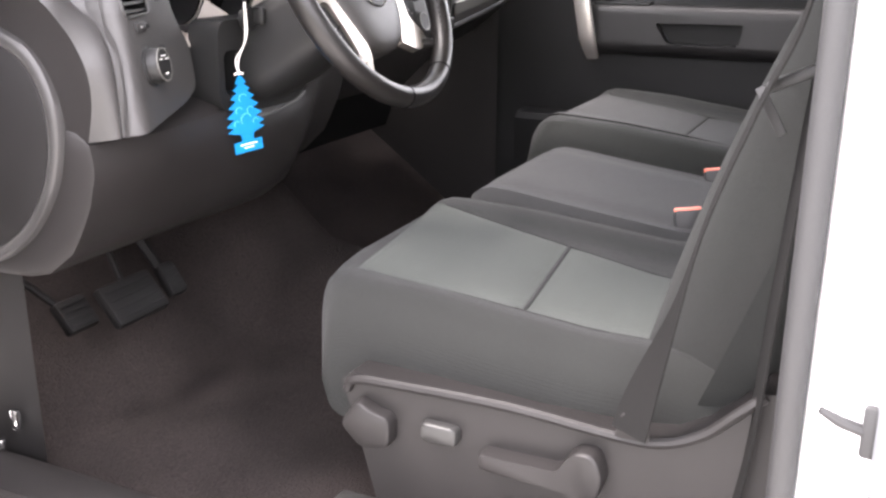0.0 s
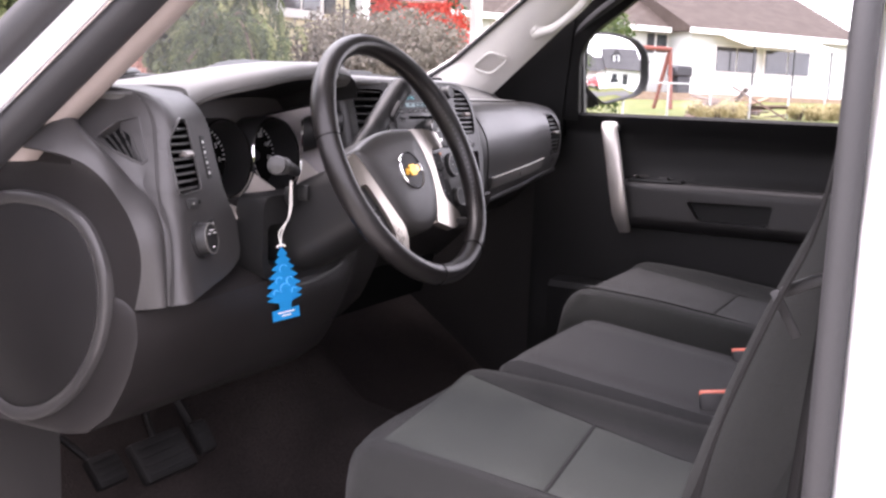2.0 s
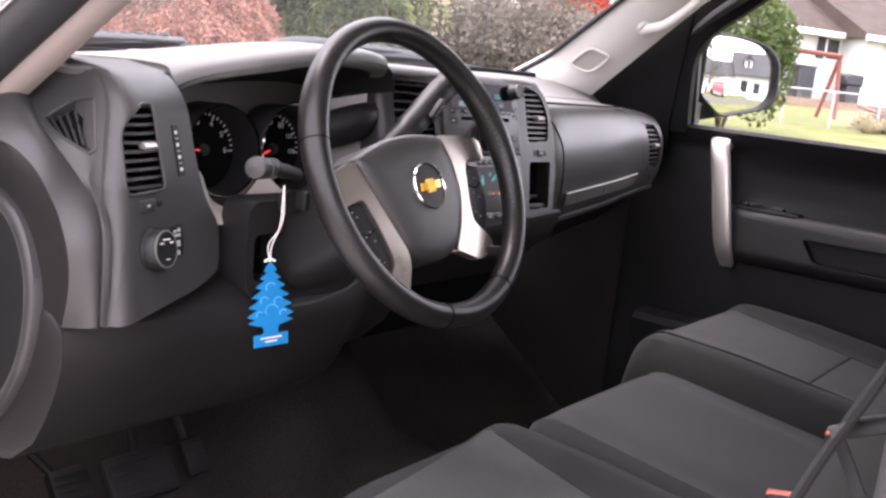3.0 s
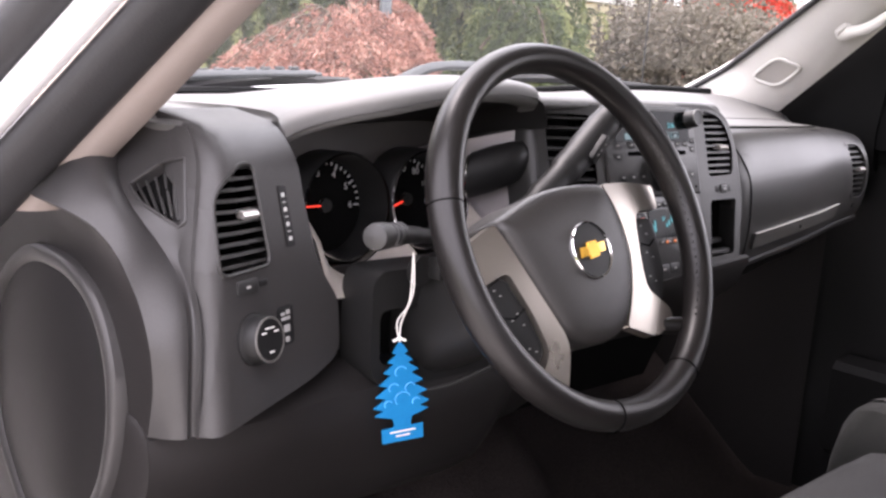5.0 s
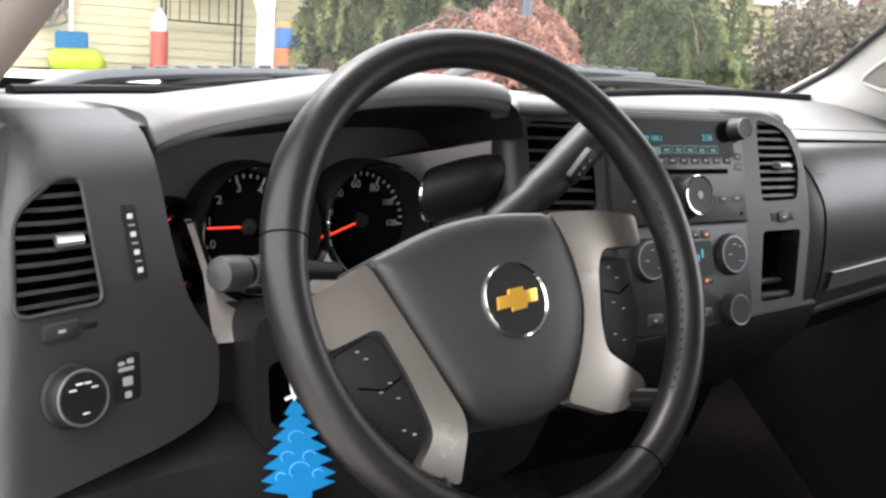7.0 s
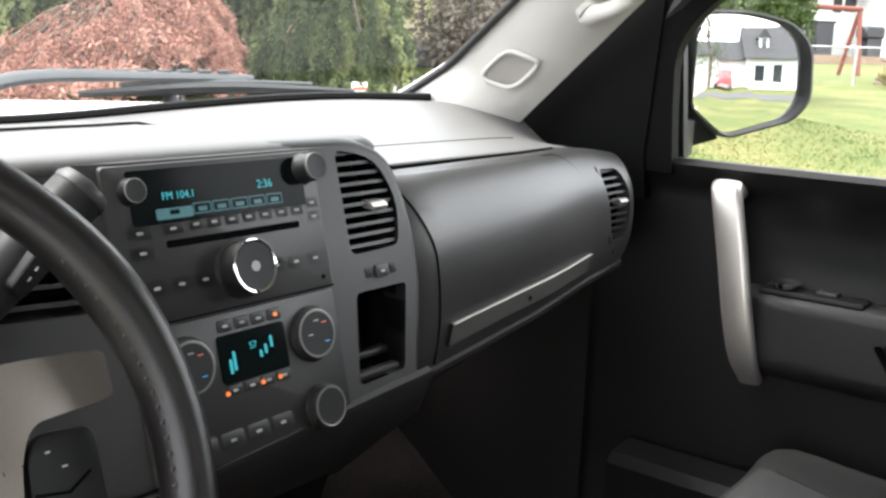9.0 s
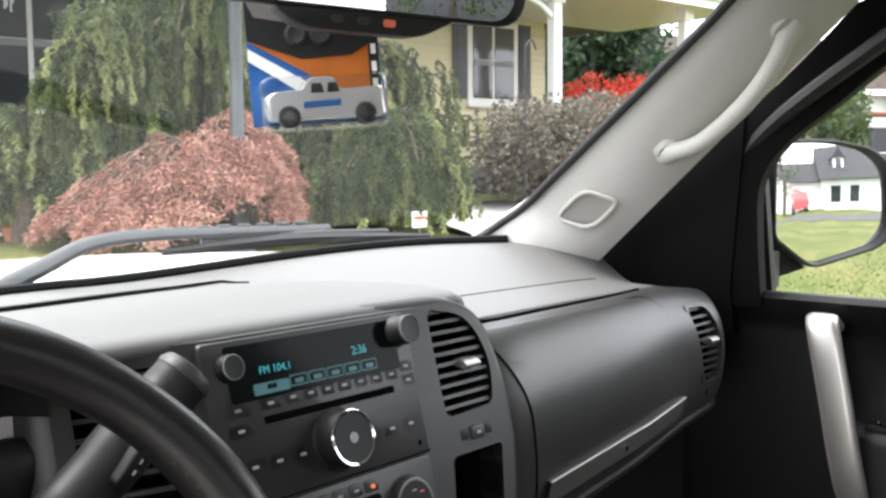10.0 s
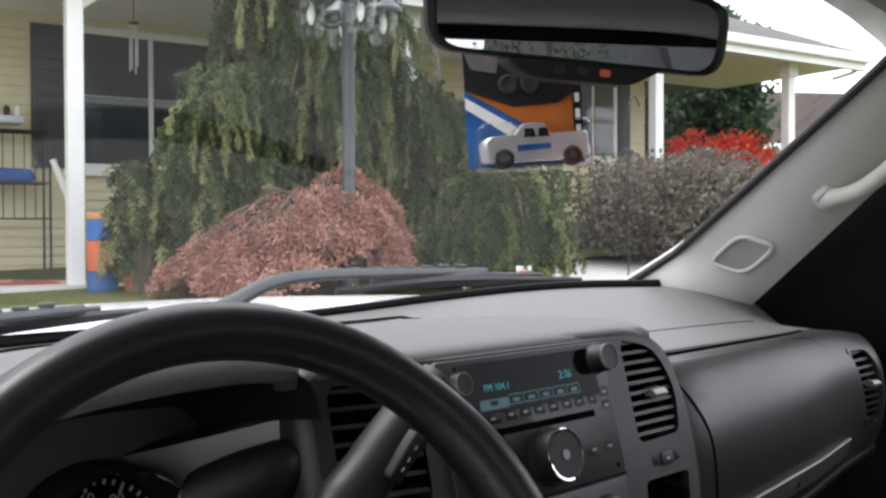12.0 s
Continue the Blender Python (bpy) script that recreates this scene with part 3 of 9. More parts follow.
band_ = smoothline([(0.200, 1.345, 0), (0.197, 1.46, 0), (0.188, 1.53, 0), (0.150, 1.582, 0), (0.080, 1.632, 0), (0.012, 1.679, 0), (-0.07, 1.722, 0), (-0.18, 1.758, 0), (-0.34, 1.777, 0), (-0.76, 1.780, 0)], 5)
top_ = [(-0.76, 1.83), (-0.32, 1.83), (-0.16, 1.81), (0.03, 1.755), (0.245, 1.600), (0.27, 1.345)]
plate(bm, [(p.x, p.y) for p in band_] + top_, [], lambda u, v, d: V(0.846 - 0.20 * (v - 1.372) - 0.9 * max(0.0, v - 1.66) ** 1.3 + d, u, v), 0.022, grid=0.03)
part("door_frame", bm, SAIL, door, "black upper door frame round the window")
bm = BM()
fr = smoothline([(0.862, 0.250, 1.355), (0.835, 0.240, 1.50), (0.812, 0.195, 1.590), (0.755, 0.02, 1.70), (0.70, -0.16, 1.785), (0.675, -0.32, 1.81), (0.665, -0.74, 1.815), (0.80, -0.765, 1.60), (0.875, -0.77, 1.355)], 6)
tube(bm, fr, 0.012, 8)
part("window_frame", bm, RUBBER, door)
bm = BM()
gl = [V(0.880, 0.25, 1.372), V(0.853, 0.24, 1.50), V(0.835, 0.195, 1.595), V(0.775, 0.02, 1.71), V(0.72, -0.16, 1.79), V(0.69, -0.32, 1.815), V(0.68, -0.74, 1.815), V(0.815, -0.765, 1.60), V(0.893, -0.77, 1.372)]
bm.faces.new([bm.verts.new(p) for p in gl])
o = part("pane", bm, GLASS, door, smooth=False)
o.visible_shadow = False
bm = BM()
loft(bm, [[V(x, y, z) for x, z in ((0.895, 1.352), (0.93, 1.335), (0.955, 1.2), (0.965, 0.95), (0.955, 0.70), (0.935, 0.42))] for y in (0.40, 0.1, -0.3, -0.79)], closed=False)
part("outer_skin", bm, PAINT, door)
bm = BM()
slab(bm, rrect(-0.2, 0.965, 1.2, 0.73, 0.02), lambda u, v, d: V(0.90 + d, u, v), 0.004)
part("inner_liner", bm, DEEP, door)

# grab handle and airbag tag on the right pillar
def pil(s, t, lift):
    f = front_edge(s)
    r = V(0.772 - 0.10 * s, 0.425 - 0.50 * s, 1.414 + 0.410 * s)
    out = V(0.8, 0.35, 0.5).normalized()
    return f.lerp(r, t) - out * (0.020 * math.sin(math.pi * max(0.0, min(1.0, t))) ** 0.8 + lift)


bm = BM()
tube(bm, [front_edge(-0.02 + 0.95 * k / 30) + V(-0.003, 0.004, -0.002) for k in range(31)], 0.0065, 8)
tagged(part("glass_border", bm, RUBBER), "black border of the windshield along the pillar", "trim", kind="structure")
grab = thing("grab_handle", "pale grey plastic grab handle on the windshield pillar", "handle")
bm = BM()
pts = smoothline([pil(0.385, 0.66, -0.008), pil(0.41, 0.68, 0.012), pil(0.455, 0.76, 0.028), pil(0.53, 0.79, 0.034), pil(0.61, 0.77, 0.034), pil(0.68, 0.70, 0.026), pil(0.72, 0.64, 0.010), pil(0.74, 0.62, -0.008)], 6)
tube(bm, pts, [0.019 - 0.001 * min(i, len(pts) - 1 - i, 7) for i in range(len(pts))], 12)
part("grip", bm, PILLAR, grab)
for s, t in ((0.395, 0.67), (0.735, 0.625)):
    bm = BM()
    c = pil(s, t, 0.004)
    lathe(bm, [(0.020, -0.014), (0.018, -0.006), (0.012, -0.003), (0.0, -0.002)], axes(c, (pil(s + 0.05, t, 0) - c), (0, 0, 1)) @ pose(0, 0, 0, 90, 0, 0), 20)
    part("end_cap", bm, PILLAR, grab)
tagp = thing("airbag_tag", "pale oval badge moulded on the pillar trim", "badge")
bm = BM()
loop = fillet([(-0.034, -0.052), (0.050, -0.052), (0.034, 0.052), (-0.050, 0.052)], 0.030, 7)


def tagfn(u, v, d):
    return pil(0.190 + u / 0.80, 0.47 + v * 3.6, 0.004 - d)


slab(bm, loop, tagfn, 0.006, 0.002)
part("badge_face", bm, mat("badge plastic", (0.34, 0.32, 0.295), 0.6, grain=0.06, scale=900, bump=0.2), tagp)
bm = BM()
tube(bm, [tagfn(u, v, -0.001) for u, v in loop] + [tagfn(*loop[0], -0.001)], 0.0035, 8)
part("badge_rim", bm, PILLAR, tagp)

# driver door, standing open ahead of the doorway
d2 = tagged(new("door_2"), "white driver door standing wide open", "door", kind="structure")
D2 = Matrix.Translation((-0.915, 0.60, 0)) @ pose(0, 0, 0, 0, 0, -68)


def d2p(u, v, d):
    """u along the door from its hinge, v up, d from the inner to the outer skin."""
    return D2 @ V(0.06 - d, -u, v)


bm = BM()
slab(bm, fillet([(0.0, 0.48), (1.10, 0.48), (1.10, 1.36), (0.0, 1.36)], 0.05), lambda u, v, d: d2p(u, v, 0.10 + d), 0.04, 0.01)
part("outer_skin", bm, PAINT, d2)
bm = BM()
slab(bm, fillet([(0.02, 0.52), (1.08, 0.52), (1.08, 1.37), (0.02, 1.37)], 0.05), lambda u, v, d: d2p(u, v, d), 0.10, 0.01)
part("inner_panel", bm, PLASTIC, d2)
bm = BM()
tube(bm, [d2p(u, v, 0.09) for u, v in ((0.05, 1.37), (0.18, 1.52), (0.55, 1.78), (0.75, 1.83), (1.07, 1.83), (1.08, 1.37))], 0.022, 8)
part("window_frame", bm, RUBBER, d2)


# ---- dashboard ----
dash = thing("dashboard", "dark grey moulded truck dashboard with round gauges and radio", "dashboard", kind="structure")


def glass_y(x):
    u = x / 0.70
    return 0.865 - 0.245 * abs(u) ** 2.2


def panel_left(v):
    """The left edge of the light panel at the height v."""
    return -0.772 + 0.07 * (v - 1.12) + 0.16 * max(0.0, v - 1.26)


def lpan(u, v, d):
    """u is x, v is z; the panel leans forward at its foot, turns away to the left and rolls over at its top and left edge."""
    y = 0.187 + 0.20 * (v - 1.25) + 0.36 * (u + 0.69) + (0.060 - math.sqrt(max(1e-6, 0.060 ** 2 - max(0.0, v - 1.335) ** 2)))
    y += 0.028 - math.sqrt(max(1e-8, 0.028 ** 2 - min(0.0275, max(0.0, panel_left(v) + 0.028 - u)) ** 2))
    return V(u + 0.0 * d, y + d, v + 0.10 * d)


def along(line, f):
    """A point of a line, f from 0 to 1."""
    f = max(0.0, min(1.0, f)) * (len(line) - 1)
    i = min(int(f), len(line) - 2)
    return line[i].lerp(line[i + 1], f - i)


# the rounded end of the dash: the rim of its pocket, the crease towards the door and the foot of the light panel's side wall
POCKET_RIM = smoothline([(-0.781, 0.158, 1.106), (-0.780, 0.160, 1.165), (-0.776, 0.170, 1.211), (-0.770, 0.196, 1.245), (-0.769, 0.226, 1.268), (-0.782, 0.246, 1.296), (-0.787, 0.270, 1.316), (-0.778, 0.310, 1.334), (-0.764, 0.340, 1.356), (-0.752, 0.352, 1.384)], 6)
END_CREASE = smoothline([(-0.803, 0.193, 1.101), (-0.806, 0.178, 1.150), (-0.810, 0.176, 1.190), (-0.812, 0.190, 1.225), (-0.815, 0.207, 1.250), (-0.820, 0.228, 1.275), (-0.828, 0.250, 1.293), (-0.838, 0.268, 1.303), (-0.848, 0.295, 1.310), (-0.852, 0.340, 1.314)], 6)
WALL_FOOT = smoothline([(panel_left(z) + 0.001, y, z) for y, z in ((0.154, 1.106), (0.158, 1.165), (0.166, 1.211), (0.184, 1.245), (0.198, 1.270), (0.212, 1.298), (0.222, 1.318), (0.233, 1.340), (0.243, 1.362), (0.252, 1.386))], 6)


def pocket(u, v, d):
    """The pocket beside the light panel: u from the panel's wall to the rim, v up."""
    a, b = along(WALL_FOOT, v), along(POCKET_RIM, v)
    e1, e2 = b - a, along(POCKET_RIM, v + 0.02) - along(POCKET_RIM, v - 0.02)
    nn = e1.cross(e2).normalized()
    if nn.x > 0:
        nn = -nn
    return a.lerp(b, u) - nn * (0.006 * math.sin(math.pi * max(0.0, min(1.0, u))) + d)


def shoulder(t, v):
    """The light shoulder from the pocket's rim (t = 0) to the crease (t = 1)."""
    a, b = along(POCKET_RIM, v), along(END_CREASE, v)
    out = V(-0.55, -0.80, 0.10).lerp(V(-0.25, -0.20, 0.95), ease(0.35, 0.95, v)).normalized()
    w = math.sin(math.pi * t ** 0.7)
    return a.lerp(b, t) + out * ((0.005 + 0.016 * ease(0.4, 1.0, v)) * w)


ARCH = smoothline([V(-0.612, 1.372, 0), V(-0.585, 1.385, 0), V(-0.54, 1.400, 0), V(-0.48, 1.414, 0), V(-0.40, 1.427, 0), V(-0.32, 1.432, 0), V(-0.27, 1.430, 0), V(-0.250, 1.424, 0), V(-0.238, 1.406, 0), V(-0.232, 1.370, 0), V(-0.228, 1.30, 0), V(-0.215, 1.22, 0)], 6)


def arch_z(x):
    """The height of the gauge hood's front lip."""
    for a, b in zip(ARCH, ARCH[1:]):
        if a.x <= x <= b.x:
            return a.y + (b.y - a.y) * (x - a.x) / max(1e-6, b.x - a.x)
    return 1.40


def ease(a, b, x):
    t = max(0.0, min(1.0, (x - a) / (b - a)))
    return t * t * (3 - 2 * t)


def lip(x):
    """The front edge of the dash pad: y, z and how far its roll hangs down."""
    flat_ = (0.266, 1.392)
    c = ease(-0.252, -0.228, x) * (1 - ease(0.20, 0.262, x))           # over the centre stack
    y, z, r = flat_[0] - 0.032 * c, flat_[1] + 0.031 * c, 0.12 + 0.55 * c
    e = max(0.0, (x - 0.58) / 0.2)
    y, z = y + 0.06 * e * e, z - 0.022 * e * e
    h = ease(-0.617, -0.606, x) * (1 - ease(-0.252, -0.230, x))          # gauge hood
    if h > 0:
        y, z, r = y + (0.222 + 0.045 * (1 - ease(-0.606, -0.47, x)) - y) * h, z + (arch_z(min(x, -0.256)) + 0.004 - z) * h, r + (1.0 - r) * h
    if x < -0.732:
        k = min(1.0, (-0.732 - x) / 0.020)
        return 0.250 + 0.10 * k, 1.3885 - 0.003 * k, 0.08
    if x < -0.606:
        p = lpan(x, 1.3915, 0)
        k = 1 - h
        y, z, r = y + (p.y + 0.001 - y) * k, z + (p.z - z) * k, 0.08 + 0.92 * h
    return y, z, r


def pad_base(x):
    """Where the pad meets the windshield; it climbs towards the passenger side."""
    k = 0.005 * ease(-0.2, 0.1, x) + 0.040 * ease(0.12, 0.62, x)
    return glass_y(x) + 0.01 - 1.5 * k, 1.392 + k


bm = BM()
rings = []
xs_ = sorted(set([-0.752 + 1.538 * k / 110 for k in range(111)] + [-0.752 + 0.0025 * k for k in range(12)] + [-0.618 + 0.0015 * k for k in range(9)] + [-0.256 + 0.0025 * k for k in range(13)]))
for x in xs_:
    y1, z1, r1 = lip(x)
    y0, z0 = pad_base(x)
    wide = 1.0 + 0.1 * ease(-0.25, -0.20, x) * (1 - ease(0.20, 0.262, x))
    ring = [V(x, y0 + 0.03, z0 - 0.03), V(x, y0, z0)]
    top = z1 + 0.014 * r1
    for t in (0.06, 0.12, 0.18, 0.25, 0.32, 0.4, 0.48, 0.55, 0.62, 0.7, 0.76, 0.82, 0.88):
        ring.append(V(x, y0 + (y1 + 0.03 - y0) * t, z0 + (top + 0.003 * r1 - z0) * ease(0.0, 1.0, t)))
    for dy, dz in ((0.030, 0.0150), (0.020, 0.0140), (0.011, 0.0110), (0.0045, 0.0065), (0.001, 0.0005), (0.0005, -0.006), (0.004, -0.0115), (0.012, -0.014)):
        ring.append(V(x, y1 + dy * wide, z1 + dz * r1))
    ring.append(V(x, y1 + 0.035, z1 - 0.0155))
    rings.append(ring)
loft(bm, rings, closed=False)
part("dash_pad", bm, PLASTIC_TOP_LIT, dash, "soft grained pad under the windshield", angle=55)


def pad_pt(x, t):
    """A point on the pad, t from the glass to the front lip."""
    y1, z1, r1 = lip(x)
    y0, z0 = pad_base(x)
    return V(x, y0 + (y1 + 0.03 - y0) * t, z0 + (z1 + 0.017 * r1 - z0) * ease(0.0, 1.0, t))


bm = BM()
tube(bm, [pad_pt(0.300 + 0.345 * k / 20, 0.82) + V(0, 0, 0.0) for k in range(21)], 0.0010, 6)
part("pad_seam", bm, DEEP, dash)
# flat black sheet on the pad paints the shade inside the slot
bm = BM()
loft(bm, [[pad_pt(x, 0.015) + V(0, 0, 0.0015), pad_pt(x, 0.015 + w) + V(0, 0, 0.0015)] for x, w in ((-0.70, 0.030), (-0.62, 0.028), (-0.52, 0.024), (-0.45, 0.018), (-0.40, 0.004))], closed=False)
part("defrost_slot", bm, DEEP, dash, "dark defroster slot")
# air slot and light sensor on the pad
# raised black strip: the slot's dark depth is painted, nothing is cut
bm = BM()
rings = []
for k in range(25):
    x = -0.34 + 0.60 * k / 24
    w = 0.026 * (1 if k < 14 else (24 - k) / 10 + 0.02)
    t = 0.43 - 0.13 * ease(-0.1, 0.42, x)
    rings.append([pad_pt(x, t - w) + V(0, 0, 0.0010), pad_pt(x, t - w) + V(0, 0, 0.0045), pad_pt(x, t + w) + V(0, 0, 0.0045), pad_pt(x, t + w) + V(0, 0, 0.0010)])
loft(bm, rings, closed=False)
part("defrost_slot", bm, SAIL, dash, "dark defroster slot", smooth=False)
bm = BM()
tube(bm, [V(x, pad_base(x)[0] - 0.004, pad_base(x)[1] + 0.003) for x in [-0.66 + 1.36 * k / 60 for k in range(61)]], 0.0085, 8)
part("glass_gasket", bm, SAIL, dash, "thin black gasket along the glass")
bm = BM()
lathe(bm, [(0.009, 0.0), (0.0085, 0.003), (0.005, 0.006), (0.0, 0.0065)], Matrix.Translation(pad_pt(-0.215, 0.36)), 16)
part("light_sensor", bm, MARK_DIM, dash, "small pale light sensor dome")


# passenger side
PROF = [(0.268, 1.391), (0.243, 1.382), (0.222, 1.355), (0.207, 1.315), (0.202, 1.27), (0.204, 1.225), (0.210, 1.190), (0.220, 1.158)]
PROF_LINE = smoothline([V(y, z, 0) for y, z in PROF], 4)


def pface(x, t):
    """The passenger face of the dash: t runs from the pad's seam down to the lower lip, which rises to the right."""
    f = max(0.0, min(1.0, t)) * (len(PROF_LINE) - 1)
    i = min(int(f), len(PROF_LINE) - 2)
    p = PROF_LINE[i].lerp(PROF_LINE[i + 1], f - i)
    e = min(1.0, max(0.0, (x - 0.50) / 0.17))
    y = p.x + 0.010 * e * e * (3 - 2 * e) + 0.016 * max(0.0, (0.285 - x) / 0.05) ** 2
    if x > 0.752:
        y += 0.05 * (1 - math.sqrt(max(0.0, 1 - min(1.0, (x - 0.752) / 0.034) ** 2)))
    return V(x, y, p.y + 0.125 * (x - 0.30) * t - 0.016 * max(0.0, (x - 0.60) / 0.16) ** 2 * (1 - t))


def face_t(x, z):
    """The t at which the face has the height z."""
    lo, hi = 0.0, 1.0
    for _ in range(22):
        m = (lo + hi) / 2
        if pface(x, m).z > z:
            lo = m
        else:
            hi = m
    return lo


def pfz(x, z, d):
    """The same face by its height, d into the dash."""
    return pface(x, face_t(x, z)) + V(0.10, 0.99, 0.0) * d


loopE = fillet([(0.698, 1.258), (0.738, 1.257), (0.746, 1.29), (0.741, 1.333), (0.724, 1.360), (0.672, 1.361)], [0.008, 0.012, 0.02, 0.02, 0.014, 0.006])
bm = BM()
plate(bm, [(0.232, 0.0), (0.786, 0.0), (0.786, 1.0), (0.232, 1.0)], [[(x, face_t(x, z)) for x, z in loopE[::-1]]], lambda x, t, d: pface(x, t) + V(0, d, 0), 0.02, grid=0.024)
part("passenger_panel", bm, PLASTIC, dash)
bm = BM()
loft(bm, [[pface(x, 1.0) + V(0, dy, dz) for dy, dz in ((0, 0.004), (-0.005, 0.0), (-0.005, -0.006), (0.02, -0.016), (0.12, -0.10), (0.26, -0.16), (0.50, -0.2))] for x in [0.205 + 0.581 * k / 30 for k in range(31)]], closed=False)
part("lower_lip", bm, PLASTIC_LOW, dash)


def glove(u, v, d):
    return pface(u, v) + V(0, -0.002 + d, 0)


# glove box lid, nearly flush with the panel, with a thin joint round it
lid_zs = fillet([(0.244, 1.384), (0.585, 1.386), (0.612, 1.368), (0.637, 1.315), (0.650, 1.256), (0.652, 1.205), (0.300, 1.166), (0.290, 1.238), (0.281, 1.309), (0.262, 1.352)], [0.0, 0.02, 0.02, 0.03, 0.03, 0.006, 0.0, 0.03, 0.03, 0.02], 5)
lid_edge = [(x, max(0.02, min(0.985, face_t(x, z)))) for x, z in lid_zs]
bm = BM()
plate(bm, lid_edge, [], glove, 0.004, grid=0.024)
gbox = part("glove_box_lid", bm, PLASTIC, dash, "smooth grey glove box lid")
def strip_pt(k, e, d):
    """The trim strip: k along it, e from its upper to its lower edge, d into the dash."""
    x = 0.311 + 0.320 * k
    return pfz(x, 1.2150 + 0.0335 * k - (0.0275 - 0.0015 * k) * e, d - 0.002)


bm = BM()
loft(bm, [[strip_pt(k / 24, e, d) for e, d in ((0, 0.001), (0, -0.0055), (1, -0.0055), (1, 0.001))] for k in range(25)], closed=False)
part("trim_strip", bm, TRIM, gbox, "thin silver trim strip")
bm = BM()
tube(bm, [strip_pt(k / 24, 0.0, -0.006) for k in range(25)], 0.0015, 6)
part("strip_edge", bm, EDGE, gbox, "bright edge of the trim strip")
bm = BM()
lathe(bm, [(0.0035, 0), (0.0035, 0.002), (0, 0.002)], axes(strip_pt(0.49, 0.55, -0.006), (1, 0, 0), (0, 0, 1)), 12)
part("lock", bm, CHROME, gbox, "small round glove box lock")
bm = BM()
tube(bm, [pface(0.242 + 0.365 * k / 24, 0.040) + V(0, -0.0015, 0) for k in range(25)], 0.0026, 6)
tube(bm, [pface(u, v) + V(0, -0.0002, 0) for u, v in lid_edge + lid_edge[:1]], 0.0013, 6)
part("seam", bm, DEEP, dash)


def vent(parent, fn, loop, n, tab, name="air_vent", inset=0.006):
    """An air vent: a dark cavity, a rim and tilted slats, in the (u, v) of fn; the loop is its opening."""
    vs = [p[1] for p in loop]
    bm = BM()
    slab(bm, loop, lambda u, v, d: fn(u, v, 0.045 + d), 0.002)
    rows_ = [[fn(u, v, 0.0) for u, v in loop], [fn(u, v, 0.047) for u, v in loop]]
    loft(bm, rows_, cap=False)
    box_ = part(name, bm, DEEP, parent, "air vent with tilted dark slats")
    v0, v1 = min(vs), max(vs)
    for k in range(n):
        v = v0 + (v1 - v0) * (k + 0.6) / n
        cross = []
        for i in range(len(loop)):
            a, b = loop[i], loop[(i + 1) % len(loop)]
            if (a[1] - v) * (b[1] - v) < 0:
                cross.append(a[0] + (b[0] - a[0]) * (v - a[1]) / (b[1] - a[1]))
        if len(cross) < 2:
            continue
        ua, ub = min(cross), max(cross)
        bm = BM()
        sec = [(0.004, 0.0018), (0.0035, -0.0014), (0.020, -0.0062), (0.020, -0.0034)]
        loft(bm, [[fn(u, v + dv, d) for d, dv in sec] for u in (ua, (ua + ub) / 2, ub)])
        part("slat", bm, BEZEL, box_)
    if tab:
        bm = BM()
        u, v = tab
        loft(bm, [[fn(u + du, v + dv, d) for d, dv in ((0.010, 0.004), (-0.002, 0.0045), (-0.006, 0.001), (-0.003, -0.003), (0.010, -0.004))] for du in (-0.011, 0.0, 0.011)])
        part("vent_tab", bm, SATIN, box_, "pale thumb tab")
    return box_


# end vent by the passenger door
bm = BM()
ringE = fillet([(0.693, 1.253), (0.741, 1.251), (0.750, 1.289), (0.745, 1.336), (0.727, 1.365), (0.666, 1.366)], [0.008, 0.012, 0.02, 0.02, 0.014, 0.006])
plate(bm, ringE, [loopE], lambda u, v, d: pfz(u, v, d - 0.002), 0.003)
part("vent_rim", bm, PLASTIC, dash)
vent(dash, lambda u, v, d: pfz(u, v, d), loopE, 10, (0.722, 1.312))
bm = BM()
loft(bm, [[pface(0.786, t / 8) for t in range(9)], [pface(0.786, t / 8) + V(0.012, 0.03, 0) for t in range(9)], [pface(0.786, t / 8) + V(0.05, 0.20, 0) for t in range(9)]], closed=False)
part("end_cap_right", bm, PLASTIC, dash)


# centre stack: a face leaning back a little
def stack(u, v, d):
    """u across, v up the face from its foot, d into the dash."""
    z = 1.150 + v
    y = 0.1596 + 0.26 * v + 0.28 * max(0.0, -0.115 - u)
    return V(u, y + d, z + 0.12 * d)


outer = fillet([(-0.232, 0.012), (0.090, 0.018), (0.219, 0.030), (0.247, 0.120), (0.250, 0.190), (0.232, 0.258), (0.180, 0.284), (-0.232, 0.284)], [0.006, 0.0, 0.008, 0.02, 0.03, 0.045, 0.03, 0.02], 8)
vl = fillet([(-0.206, 0.162), (-0.131, 0.162), (-0.131, 0.258), (-0.206, 0.258)], 0.010)
vr = fillet([(0.146, 0.167), (0.217, 0.169), (0.226, 0.212), (0.203, 0.258), (0.146, 0.269)], [0.01, 0.01, 0.02, 0.03, 0.01])
cub = fillet([(0.128, 0.045), (0.196, 0.047), (0.219, 0.131), (0.144, 0.131)], 0.007)
def inset(loop, r):
    """The loop drawn in by r along its corners' normals."""
    out = []
    for i, p in enumerate(loop):
        a, b = Vector(loop[i - 1]), Vector(loop[(i + 1) % len(loop)])
        t = (b - a).normalized()
        out.append((p[0] - t.y * r, p[1] + t.x * r))
    return out


bm = BM()
plate(bm, inset(outer, 0.012), [vl, vr, cub], stack, 0.03, grid=0.035)
rolls = [(0.012, 0.0), (0.0085, 0.0008), (0.005, 0.003), (0.0022, 0.0065), (0.0005, 0.011), (0.0, 0.017), (-0.002, 0.05)]
